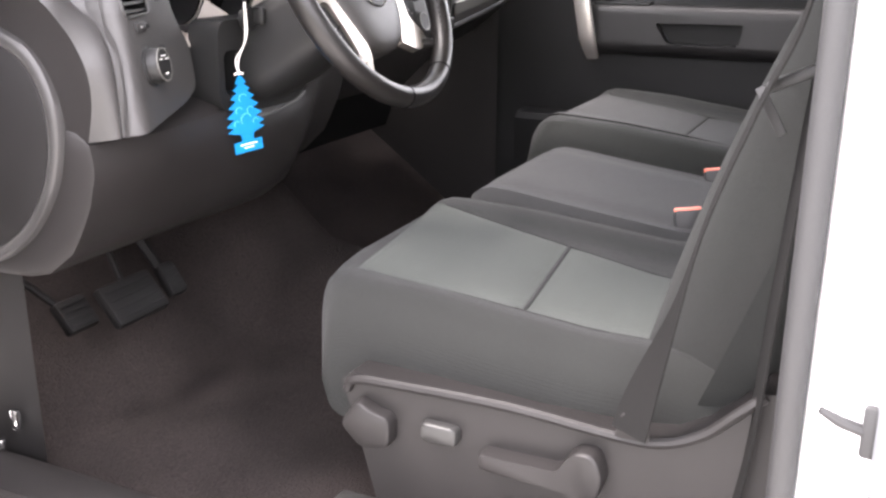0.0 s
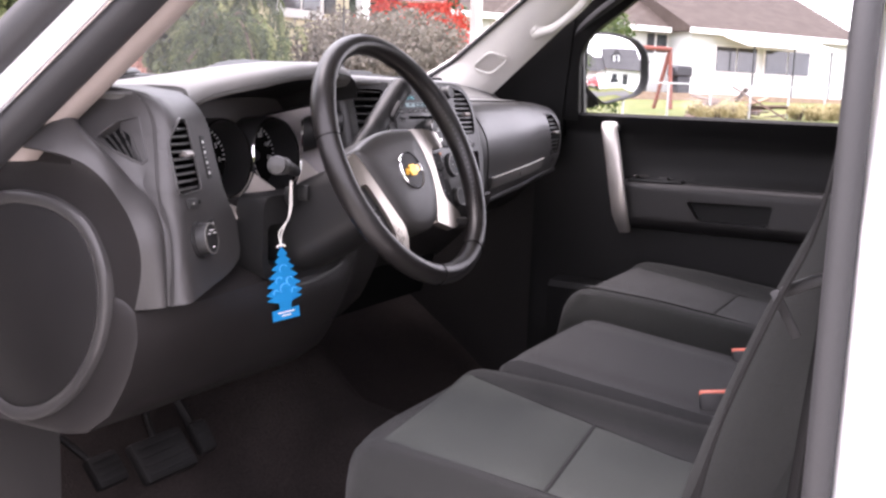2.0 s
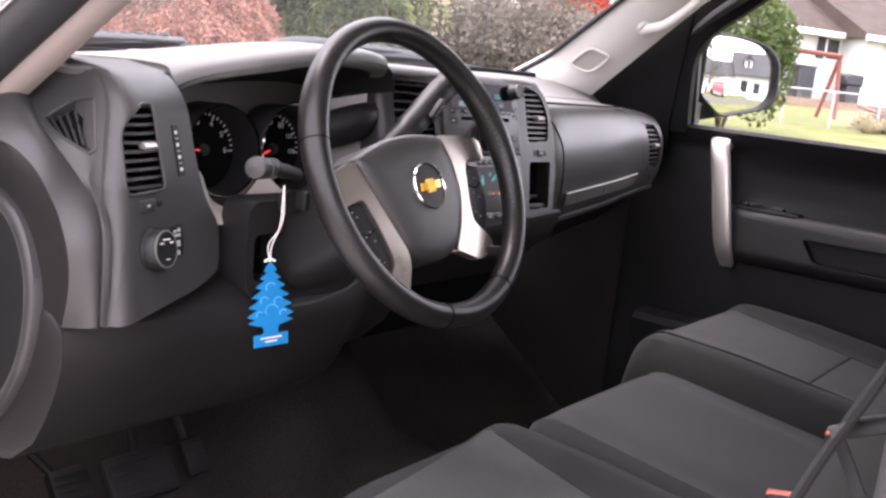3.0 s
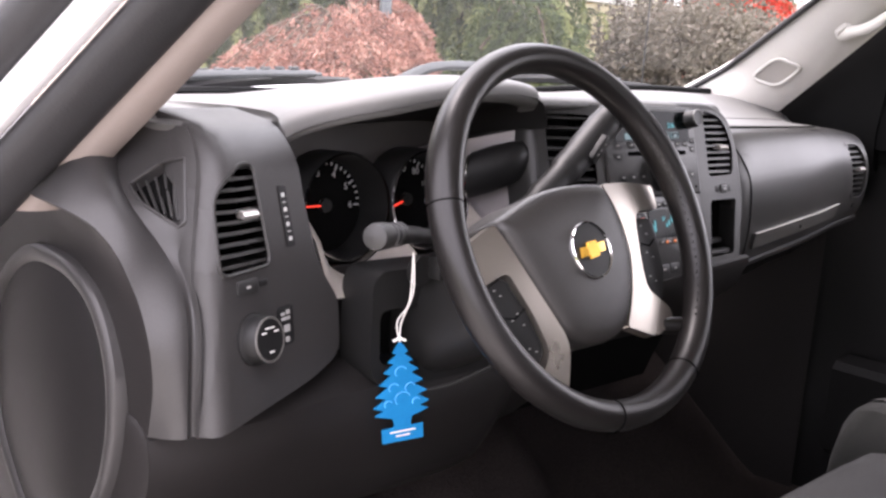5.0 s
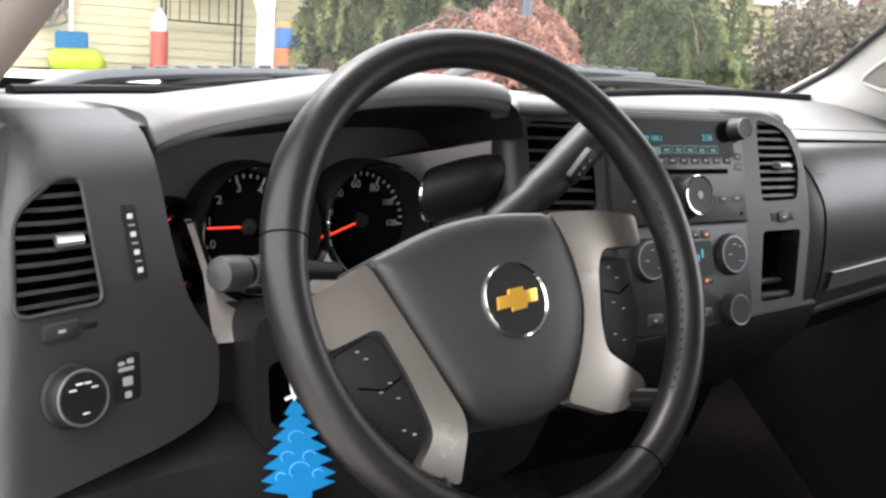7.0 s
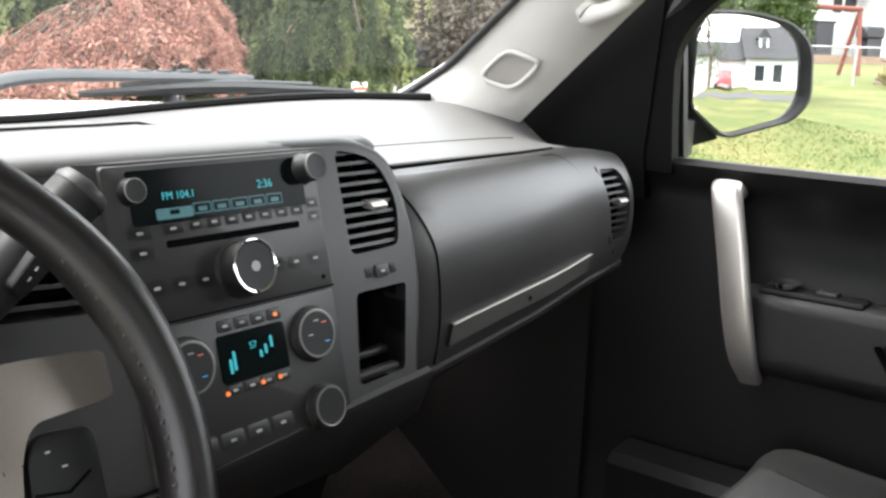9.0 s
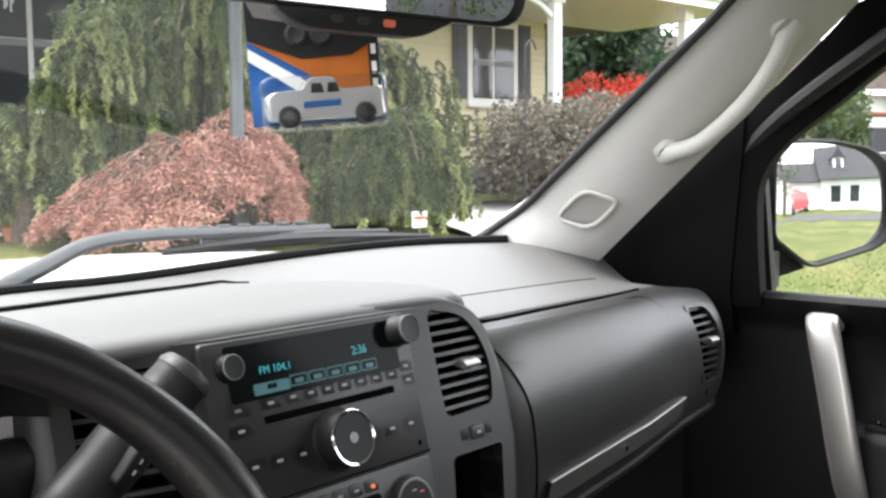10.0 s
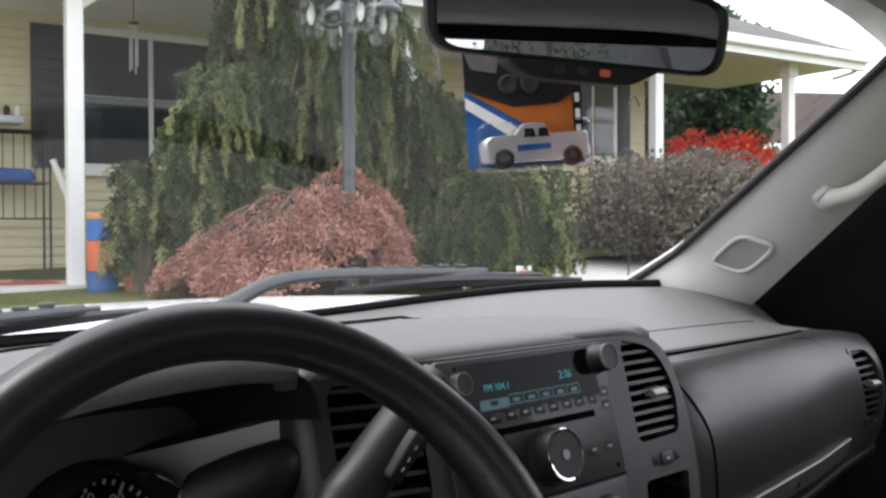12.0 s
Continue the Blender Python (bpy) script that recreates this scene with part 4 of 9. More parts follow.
loft(bm, [[stack(u, v - 6.5 * d * max(0.0, v - 0.215), d) for u, v in inset(outer, r)] for r, d in rolls], cap=False)
bmesh.ops.remove_doubles(bm, verts=bm.verts, dist=0.0004)
bez = part("centre_bezel", bm, BEZEL, dash, angle=50)
vent(dash, stack, vl, 7, None)
vent(dash, stack, vr, 10, (0.194, 0.211))
# cubby inside in near black, its shade painted instead of the stack's grey
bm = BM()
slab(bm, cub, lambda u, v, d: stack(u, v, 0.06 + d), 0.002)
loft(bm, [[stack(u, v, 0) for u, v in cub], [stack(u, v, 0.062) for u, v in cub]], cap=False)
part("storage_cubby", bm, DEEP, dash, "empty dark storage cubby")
bm = BM()
rbox(bm, stack(0.160, 0.047, 0.012), (0.070, 0.012, 0.010), 0.003)
rbox(bm, stack(0.162, 0.060, 0.026), (0.070, 0.012, 0.008), 0.003)
part("cubby_lip", bm, BEZEL, dash)


def button(parent, fn, u, v, w, h, material=BUTTON, lift=0.003, name="button", print_=True):
    bm = BM()
    slab(bm, rrect(u, v, w, h, min(w, h) * 0.2, 2), lambda a, b, d: fn(a, b, d - lift), 0.008, 0.0012)
    b_ = part(name, bm, material, parent)
    if print_:
        bm = BM()
        ww = min(w * 0.34, 0.006)
        slab(bm, rrect(u, v, ww, min(h * 0.20, 0.0022), 0.0004, 1), lambda a, b, d: fn(a, b, d - lift - 0.0005), 0.0006)
        part("legend", bm, MARK_DIM, b_)
    return b_


def knob(parent, fn, u, v, r, h, name="knob", ring=True, material=BLACK):
    c = fn(u, v, 0)
    ex = (fn(u + 0.01, v, 0) - c).normalized()
    ey = (fn(u, v + 0.01, 0) - c).normalized()
    M = axes(c, ex, ey)
    if M.col[2].xyz.y > 0:
        M = axes(c, -ex, ey)
    bm = BM()
    lathe(bm, [(r * 1.12, -0.002), (r * 1.12, 0.003), (r, 0.005), (r * 0.97, h * 0.85), (r * 0.9, h), (r * 0.5, h * 0.985), (0.0, h * 0.98)], M, 32)
    k = part(name, bm, material, parent)
    if ring:
        bm = BM()
        lathe(bm, [(r * 0.95, h * 0.93), (r * 0.965, h * 1.0), (r * 0.93, h * 1.03), (r * 0.86, h * 1.01), (r * 0.87, h * 0.95)], M, 32)
        part("knob_ring", bm, CHROME if name == "volume_knob" else TRIM, k, "thin ring")
    return k, M


button(dash, stack, 0.184, 0.148, 0.019, 0.013, BUTTON)
for du in (-0.018, 0.018):
    button(dash, stack, 0.184 + du, 0.148, 0.012, 0.011, BLACK, 0.0005, print_=False)

button(dash, lambda u, v, d: pfz(u, v, d), 0.718, 1.240, 0.010, 0.010, BLACK, 0.001)

# radio
radio = part("radio", (lambda b: (slab(b, rrect(0.0, 0.208, 0.226, 0.124, 0.005), lambda u, v, d: stack(u, v, d - 0.003), 0.01, 0.001), b)[1])(BM()), BEZEL, dash, "car radio with a teal display")
bm = BM()
slab(bm, rrect(0.0015, 0.2445, 0.186, 0.043, 0.003), lambda u, v, d: stack(u, v, d - 0.0045), 0.003)
part("display", bm, SCREEN, radio, "dark display with teal digits")


def seg_text(name, body, size, u, v, fn, lift, parent, material):
    c = fn(u, v, -lift)
    M = axes(c, (1, 0, 0), fn(u, v + 0.01, -lift) - c)
    return text(name, body, size, M, material, parent)


seg_text("digits", "FM 104.1", 0.0088, -0.046, 0.2445, stack, 0.0055, radio, CYAN)
seg_text("digits", "2:36", 0.0105, 0.047, 0.2460, stack, 0.0055, radio, CYAN)
for k in range(6):
    w = 0.036 if k == 0 else 0.0185
    u = -0.052 + (0 if k == 0 else 0.008 + 0.0200 * k)
    bm = BM()
    if k == 0:
        slab(bm, rrect(u, 0.2305, w, 0.0085, 0.001, 1), lambda a, b, d: stack(a, b, d - 0.0052), 0.0006)
    else:
        plate(bm, rrect(u, 0.2320, w, 0.0090, 0.0008, 1), [rrect(u, 0.2320, w - 0.0016, 0.0074, 0.0006, 1)[::-1]], lambda a, b, d: stack(a, b, d - 0.0052), 0.0006)
    part("soft_key", bm, SOFT_KEY, radio)
    bm = BM()
    slab(bm, rrect(u, 0.2315, 0.009, 0.0034, 0.0004, 1), lambda a, b, d: stack(a, b, d - 0.0056), 0.0004)
    part("soft_mark", bm, SCREEN if k == 0 else SOFT_KEY, radio)
knob(radio, stack, 0.0975, 0.2535, 0.0135, 0.022, ring=True)
knob(radio, stack, -0.0900, 0.2490, 0.0105, 0.012, ring=True)
button(radio, stack, -0.0550, 0.2180, 0.0240, 0.0100)
for k in range(7):
    button(radio, stack, -0.0320 + 0.0190 * k, 0.2190, 0.0180, 0.0110)
button(radio, stack, -0.0870, 0.2175, 0.026, 0.0120)
button(radio, stack, -0.0870, 0.2020, 0.026, 0.0120)
button(radio, stack, 0.1020, 0.2235, 0.0180, 0.0105)
button(radio, stack, 0.1020, 0.2110, 0.0180, 0.0105)
bm = BM()
slab(bm, rrect(0.009, 0.2060, 0.146, 0.0060, 0.001, 1), lambda u, v, d: stack(u, v, d - 0.0034), 0.002)
part("disc_slot", bm, DEEP, radio, "thin black disc slot")
vk, VM = knob(radio, stack, 0.0060, 0.1760, 0.0245, 0.024, "volume_knob")
bm = BM()
lathe(bm, [(0.0045, 0.0235), (0.0045, 0.0245), (0.0, 0.0246)], VM, 16)
part("legend", bm, MARK_DIM, vk)
for u in (-0.0800, -0.0560, -0.0320, 0.0470, 0.0710, 0.0950):
    button(radio, stack, u, 0.1735, 0.0230, 0.0130)
bm = BM()
lathe(bm, [(0.0022, 0), (0.0022, 0.0035), (0, 0.0035)], axes(stack(0.1015, 0.1545, 0), (1, 0, 0), (0, 0, 1)), 10)
part("jack", bm, DEEP, radio)
bm = BM()
tube(bm, [stack(-0.113 + 0.226 * k / 12, 0.1455, -0.002) for k in range(13)], 0.0011, 6)
part("seam", bm, DEEP, dash)
# climate control
ac = part("climate_control", (lambda b: (slab(b, rrect(0.0, 0.083, 0.222, 0.120, 0.006), lambda u, v, d: stack(u, v, d - 0.002), 0.01, 0.001), b)[1])(BM()), BEZEL, dash, "climate panel with round dials and orange lamps")
bm = BM()
slab(bm, rrect(0.0055, 0.1050, 0.0740, 0.0400, 0.003), lambda u, v, d: stack(u, v, d - 0.0035), 0.003)
part("climate_display", bm, SCREEN, ac, "dark climate display")
seg_text("digits", "57", 0.0085, 0.0040, 0.1120, stack, 0.0045, ac, CYAN)
for u, v, h in ((-0.022, 0.099, 0.012), (-0.0175, 0.103, 0.016), (0.012, 0.103, 0.006), (0.018, 0.106, 0.008), (0.025, 0.111, 0.010)):
    bm = BM()
    slab(bm, rrect(u, v, 0.0030, h, 0.0008, 1), lambda a, b, d: stack(a, b, d - 0.0042), 0.0005)
    part("display_bar", bm, CYAN, ac)
for k in range(4):
    button(ac, stack, -0.0210 + 0.0185 * k, 0.1325, 0.0165, 0.0100)
    button(ac, stack, -0.0210 + 0.0185 * k, 0.0790, 0.0165, 0.0090)
for u, v in ((0.0350, 0.1325), (0.0090, 0.0790), (0.0290, 0.0790), (-0.0300, 0.0780)):
    bm = BM()
    slab(bm, rrect(u, v, 0.0045, 0.0034, 0.001, 1), lambda a, b, d: stack(a, b, d - 0.0042), 0.0008)
    part("lamp_dot", bm, ORANGE_LED, ac)
for u in (-0.0650, 0.0755):
    k, M = knob(ac, stack, u, 0.1060, 0.0235, 0.010, "climate_dial", True, BLACK)
    for ddu, ddv, mt in ((0.009, 0.009, RED), (0.010, -0.009, BLUE_LIGHT), (-0.009, 0.0, MARK_DIM), (0.0, 0.012, MARK_DIM)):
        bm = BM()
        rbox(bm, M @ V(ddu, ddv, 0.0101), (0.005, 0.001, 0.0025), 0, M.to_3x3())
        part("legend", bm, mt, k)
for k in range(4):
    button(ac, stack, -0.0600 + 0.0280 * k, 0.0400, 0.025, 0.0140)
knob(ac, stack, 0.0740, 0.0400, 0.0195, 0.014, "mode_dial")
# foot of the stack
bm = BM()
loft(bm, [[stack(u, 0.0, 0) + V(0, dy, dz) for dy, dz in ((0.010, 0.014 + 0.06 * (u + 0.23)), (0.003, 0.011 + 0.06 * (u + 0.23)), (0.003, 0.004 + 0.06 * (u + 0.23)), (0.02, -0.010), (0.14, -0.12), (0.30, -0.22), (0.5, -0.26))] for u in [-0.245 + 0.475 * k / 20 for k in range(21)]], closed=False)
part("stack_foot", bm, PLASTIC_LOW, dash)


# driver's light panel
pan = fillet([(panel_left(1.108) + 0.0002, 1.108), (-0.690, 1.118), (-0.614, 1.127), (-0.566, 1.142), (-0.561, 1.20), (-0.590, 1.240), (-0.607, 1.300), (-0.620, 1.3935), (panel_left(1.3935) + 0.0002, 1.3935), (panel_left(1.33) + 0.0002, 1.33), (panel_left(1.26) + 0.0002, 1.26)], [0.0, 0.02, 0.03, 0.018, 0.012, 0.02, 0.03, 0.002, 0.0, 0.0, 0.0], 6)
vloop = fillet([(-0.744, 1.253), (-0.671, 1.255), (-0.6855, 1.3555), (-0.705, 1.3565), (-0.740, 1.332)], [0.012, 0.01, 0.008, 0.018, 0.02], 5)
bm = BM()
plate(bm, pan, [vloop], lpan, 0.07, grid=0.008)
light_panel = part("light_panel", bm, PLASTIC_SIDE, dash, angle=50)
bm = BM()
tube(bm, [lpan(u, v, -0.0005) for u, v in vloop + vloop[:1]], 0.0022, 6)
part("vent_rim", bm, BEZEL, light_panel)
vent(dash, lpan, vloop, 10, (-0.697, 1.307))
hk, HM = knob(dash, lpan, -0.704, 1.188, 0.0235, 0.020, "headlight_knob")
for a in (-50, -15, 20, 55, 180):
    bm = BM()
    rbox(bm, HM @ V(0.012 * math.sin(radians(a)), 0.012 * math.cos(radians(a)), 0.0200), (0.005, 0.0012, 0.004), 0, HM.to_3x3())
    part("legend", bm, MARK, hk)
button(dash, lpan, -0.708, 1.2400, 0.030, 0.013)
button(dash, lpan, -0.684, 1.2395, 0.013, 0.006, BLACK, 0.001, print_=False)
sw_pad = button(dash, lpan, -0.655, 1.1915, 0.026, 0.040, BLACK, 0.001, name="switch_plate", print_=False)
for du, dv, w, h in ((-0.004, 0.012, 0.006, 0.003), (0.004, 0.013, 0.006, 0.004), (0.0, 0.007, 0.014, 0.003), (0.001, -0.003, 0.009, 0.007), (0.001, -0.014, 0.006, 0.005)):
    bm = BM()
    slab(bm, rrect(-0.655 + du, 1.1915 + dv, w, h, 0.0005, 1), lambda a, b, d: lpan(a, b, d - 0.0016), 0.0008)
    part("legend", bm, MARK_DIM, sw_pad)
bm = BM()
slab(bm, fillet([(-0.643, 1.268), (-0.630, 1.269), (-0.640, 1.331), (-0.652, 1.331)], 0.002), lambda a, b, d: lpan(a, b, d - 0.0015), 0.004)
pad4 = part("button_strip", bm, BLACK, dash, "strip of small black buttons")
for k in range(4):
    v = 1.277 + 0.0150 * k
    bm = BM()
    slab(bm, rrect(-0.6375 - 0.0025 * k, v, 0.005, 0.004, 0.0005, 1), lambda a, b, d: lpan(a, b, d - 0.002), 0.0008)
    part("legend", bm, MARK, pad4)
    if k:
        bm = BM()
        slab(bm, rrect(-0.6362 - 0.0025 * k, v - 0.0075, 0.006, 0.0012, 0.0003, 1), lambda a, b, d: lpan(a, b, d - 0.002), 0.0008)
        part("legend", bm, MARK_DIM, pad4)

# side wall of the light panel, the pocket with the window defogger and the shoulder round it
bm = BM()
loft(bm, [[lpan(panel_left(1.106 + 0.282 * k / 40), 1.106 + 0.282 * k / 40, 0), lpan(panel_left(1.106 + 0.282 * k / 40), 1.106 + 0.282 * k / 40, 0.005), along(WALL_FOOT, k / 40) + V(-0.0005, -0.002, 0), along(WALL_FOOT, k / 40)] for k in range(41)], closed=False)
part("panel_wall", bm, PLASTIC_SIDE, dash, angle=60)
loopD = fillet([(0.05, 0.87), (0.42, 0.86), (0.88, 0.745), (0.80, 0.66), (0.30, 0.545), (0.08, 0.57)], [0.02, 0.03, 0.03, 0.03, 0.03, 0.02])
bm = BM()
plate(bm, [(0.0, 0.0), (1.0, 0.0), (1.0, 1.0), (0.0, 1.0)], [loopD], pocket, 0.012, grid=0.035)
part("side_pocket", bm, PLASTIC_SIDE, dash, angle=60)
bm = BM()
slab(bm, loopD, lambda u, v, d: pocket(u, v, 0.012 + d), 0.002)
dfg = part("side_vent", bm, DEEP, dash, "dark side window vent with slanted ribs")
bm = BM()
tube(bm, [pocket(u, v, -0.0005) for u, v in loopD + loopD[:1]], 0.0018, 6)
part("vent_rim", bm, PLASTIC_SIDE, dfg)
for k in range(6):
    a = 0.10 + 0.80 * k / 5
    top = V(0.06, 0.865, 0).lerp(V(0.86, 0.76, 0), a)
    foot = V(0.10, 0.555, 0).lerp(V(0.78, 0.655, 0), a)
    bm = BM()
    tube(bm, [pocket(foot.x, foot.y, 0.004), pocket(top.x, top.y, 0.004)], 0.0016, 6)
    part("slat", bm, BEZEL, dfg)
bm = BM()
rows = [[shoulder(t / 12, k / 60) for t in range(13)] for k in range(61)]
for y, zb in ((0.39, 1.315), (0.46, 1.317), (0.54, 1.318), (0.64, 1.318)):
    rows.append([V(-0.752 - 0.102 * t / 12, y, 1.389 - (1.389 - zb) * (t / 12) ** 2.2) for t in range(13)])
loft(bm, rows, closed=False)
part("shoulder", bm, PLASTIC_SIDE, dash, angle=60)
# door-end cover of the dash
def cap(u, v, d):
    return V(-0.806 - 0.016 + d, u, v)


capo = fillet([(0.330, 1.248), (0.262, 1.220), (0.229, 1.165), (0.226, 1.100), (0.245, 1.035), (0.290, 0.970), (0.360, 0.918), (0.45, 0.90), (0.56, 1.00), (0.56, 1.17), (0.45, 1.250)], [0.05, 0.05, 0.05, 0.05, 0.05, 0.05, 0.05, 0.06, 0.06, 0.08, 0.06], 6)
cx, cz = 0.405, 1.085
bm = BM()
loft(bm, [[cap(cx + (u - cx) * k, cz + (v - cz) * k, d) for u, v in capo] for k, d in ((1.0, 0.018), (1.0, 0.004), (0.985, 0.0005), (0.955, -0.001), (0.92, 0.0), (0.885, 0.004), (0.875, 0.008))], cap=False)
part("cover_rim", bm, PLASTIC_SIDE, dash, "rounded rim of the end cover")
bm = BM()
slab(bm, [(cx + (u - cx) * 0.885, cz + (v - cz) * 0.885) for u, v in capo], lambda u, v, d: cap(u, v, 0.003 + d), 0.008, 0.003)
part("end_cover", bm, END, dash, "rounded cover on the dash end")
bm = BM()
skin = []
for k in range(40, -1, -1):
    b = along(END_CREASE, k / 40)
    skin.append([b, b + V(0.0005, 0.008, -0.0015), V(-0.811, max(0.30, b.y + 0.03), b.z - 0.004), V(-0.808, 0.62, b.z - 0.006)])
part("end_skin", (loft(bm, skin, closed=False), bm)[1], PLASTIC_LOW, dash)

# knee bolster under the wheel
def knee(x, t):
    prof = [(0.30, 1.128), (0.222, 1.112), (0.196, 1.095), (0.190, 1.06), (0.206, 1.005), (0.24, 0.945), (0.30, 0.90), (0.42, 0.895)]
    f = t * (len(prof) - 1)
    i = min(int(f), len(prof) - 2)
    a, b = V(*prof[i], 0), V(*prof[i + 1], 0)
    p = a.lerp(b, f - i)
    rise = 0.002 + 0.094 * ease(-0.31, -0.25, x)
    mid = 0.4 * math.exp(-((x + 0.395) / 0.09) ** 4)
    if x > -0.26:
        rise += 0.02 * min(1.0, (x + 0.26) / 0.1)
    ahead = 0.032 * math.exp(-((x + 0.70) / 0.095) ** 2) * max(0.0, 1 - 1.3 * t)
    return V(x, p.x - ahead + 0.02 * max(0, (x + 0.3)), p.y + rise * (1 - 0.6 * t) - 0.03 * mid * (1 - t))


bm = BM()
loft(bm, [[knee(-0.804 + 0.634 * k / 36, t / 18) for t in range(19)] for k in range(37)], closed=False)
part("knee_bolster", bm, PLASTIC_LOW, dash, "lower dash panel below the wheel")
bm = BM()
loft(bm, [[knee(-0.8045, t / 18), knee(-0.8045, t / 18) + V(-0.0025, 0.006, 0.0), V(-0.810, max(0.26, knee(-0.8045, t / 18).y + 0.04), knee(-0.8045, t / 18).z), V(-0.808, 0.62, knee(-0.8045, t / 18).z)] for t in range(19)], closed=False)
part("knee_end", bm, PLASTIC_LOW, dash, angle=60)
bm = BM()
slab(bm, [(-0.60, 1.08), (-0.225, 1.08), (-0.225, 1.225), (-0.60, 1.225)], lambda u, v, d: V(u, 0.268 + d, v), 0.006)
part("column_backing", bm, PLASTIC_LOW, dash)
bm = BM()
ring_o = fillet([(-0.535, 1.090), (-0.305, 1.090), (-0.268, 1.236), (-0.545, 1.236)], [0.05, 0.05, 0.02, 0.025], 6)
ring_i = fillet([(-0.522, 1.122), (-0.345, 1.122), (-0.335, 1.190), (-0.530, 1.190)], [0.014, 0.014, 0.014, 0.014], 6)
plate(bm, ring_o, [ring_i], lambda u, v, d: V(u, 0.182 + 0.08 * (1.245 - v) + 1.2 * max(0.0, abs(u + 0.44) - 0.10) ** 2 + d, v), 0.055, grid=0.03)
bez = part("column_bezel", bm, BLACK, dash, "black frame round the steering column")
bm = BM()
slab(bm, ring_i, lambda u, v, d: V(u, 0.232 + d, v), 0.004)
part("boot", bm, DEEP, bez)
bm = BM()
tube(bm, smoothline([(-0.50, 0.200, 1.084), (-0.42, 0.197, 1.078), (-0.35, 0.197, 1.086), (-0.31, 0.199, 1.096), (-0.27, 0.203, 1.112), (-0.20, 0.207, 1.118)], 6), 0.0035, 8)
part("opening_lip", bm, PLASTIC_SIDE, dash, "pale edge of the column opening")
bm = BM()
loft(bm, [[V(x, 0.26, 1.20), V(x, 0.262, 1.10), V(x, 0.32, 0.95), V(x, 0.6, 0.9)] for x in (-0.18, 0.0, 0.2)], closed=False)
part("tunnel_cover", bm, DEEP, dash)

# gauge hood, cluster face and gauges
def hood(k, t):
    """An arch from the light panel to the stack: k along, t from the front lip back to the face."""
    f = k * (len(ARCH) - 1)
    i = min(int(f), len(ARCH) - 2)
    p = ARCH[i].lerp(ARCH[i + 1], f - i)
    cx, cz = -0.41, 1.29
    q, qz = 1 - 0.06 * t, 1 - 0.34 * max(0.0, t) ** 1.3
    lipy = 0.222 + 0.05 * max(0.0, (1.36 - p.y) / 0.14) + 0.045 * (1 - ease(-0.606, -0.47, p.x))
    return V(cx + (p.x - cx) * q, lipy + 0.165 * t, cz + (p.y - cz) * qz)


def cheek_pt(s, v):
    """The cheek: s from its front edge back towards the speedometer, v up."""
    top, foot = 1.390 - 0.040 * s ** 0.8, 1.215
    z = foot + (top - foot) * v
    reach = -0.318 if z > 1.352 else max(-0.318, -0.343 + math.sqrt(max(0.0, 0.073 ** 2 - (z - 1.281) ** 2)))
    return V(-0.221 - 0.004 * (1 - v) + (reach + 0.221) * s, 0.250 + 0.008 * v + 0.118 * s ** 0.85, z)


bm = BM()
loft(bm, [[hood(0.775 * k / 50, t) for k in range(51)] for t in (-0.02, 0.0, 0.3, 0.6, 1.0)], closed=False)
loft(bm, [[hood(0.775, s), hood(0.775, s).lerp(cheek_pt(s, 1.0), 0.6) + V(0, 0, 0.004), cheek_pt(s, 1.0)] for s in [k / 10 for k in range(11)]], closed=False)
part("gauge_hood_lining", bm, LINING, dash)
bm = BM()
loft(bm, [[cheek_pt(s / 14, v / 8) for v in range(9)] for s in range(15)], closed=False)
part("cluster_cheek", bm, CHEEK, dash, "silver grey cheek beside the gauges", angle=60)
bm = BM()
tube(bm, [cheek_pt(0.0, v / 12) + V(0.002, -0.002, 0) for v in range(13)], 0.0030, 8)
part("cluster_trim", bm, PLASTIC, dash, "edge of the gauge recess")


def clus(u, v, d):
    return V(u, 0.372 + 0.10 * (v - 1.28) + d, v)


co = fillet([(-0.592, 1.20), (-0.225, 1.20), (-0.235, 1.36), (-0.30, 1.412), (-0.50, 1.405), (-0.60, 1.36)], [0.02, 0.02, 0.03, 0.05, 0.06, 0.03])
bm = BM()
slab(bm, co, clus, 0.01)
part("cluster_face", bm, SURROUND, dash, "smooth grey instrument surround")


def ring_foot(x):
    """The height of the gauges' lower edge."""
    z = 1.296
    for cx, cz, r in ((-0.479, 1.279, 0.071), (-0.343, 1.281, 0.071)):
        if abs(x - cx) < r:
            z = min(z, cz - math.sqrt(r * r - (x - cx) ** 2))
    return z


bm = BM()
xs2 = [-0.562 + 0.29 * k / 44 for k in range(45)]
loft(bm, [[V(x, 0.236 + 0.02 * ease(-0.30, -0.27, x), 1.196), V(x, 0.240, 1.206), V(x, 0.268, 0.45 * 1.206 + 0.55 * ring_foot(x)), V(x, 0.316, ring_foot(x) - 0.001), V(x, 0.325, ring_foot(x) + 0.001)] for x in xs2], closed=False)
part("cluster_sill", bm, SILL, dash, "silver lower surround of the gauges", angle=60)
bm = BM()
tube(bm, [V(x, 0.314, ring_foot(x)) for x in xs2], 0.0022, 6)
part("chrome_edge", bm, CHROME, dash, "bright edge of the gauge surround")


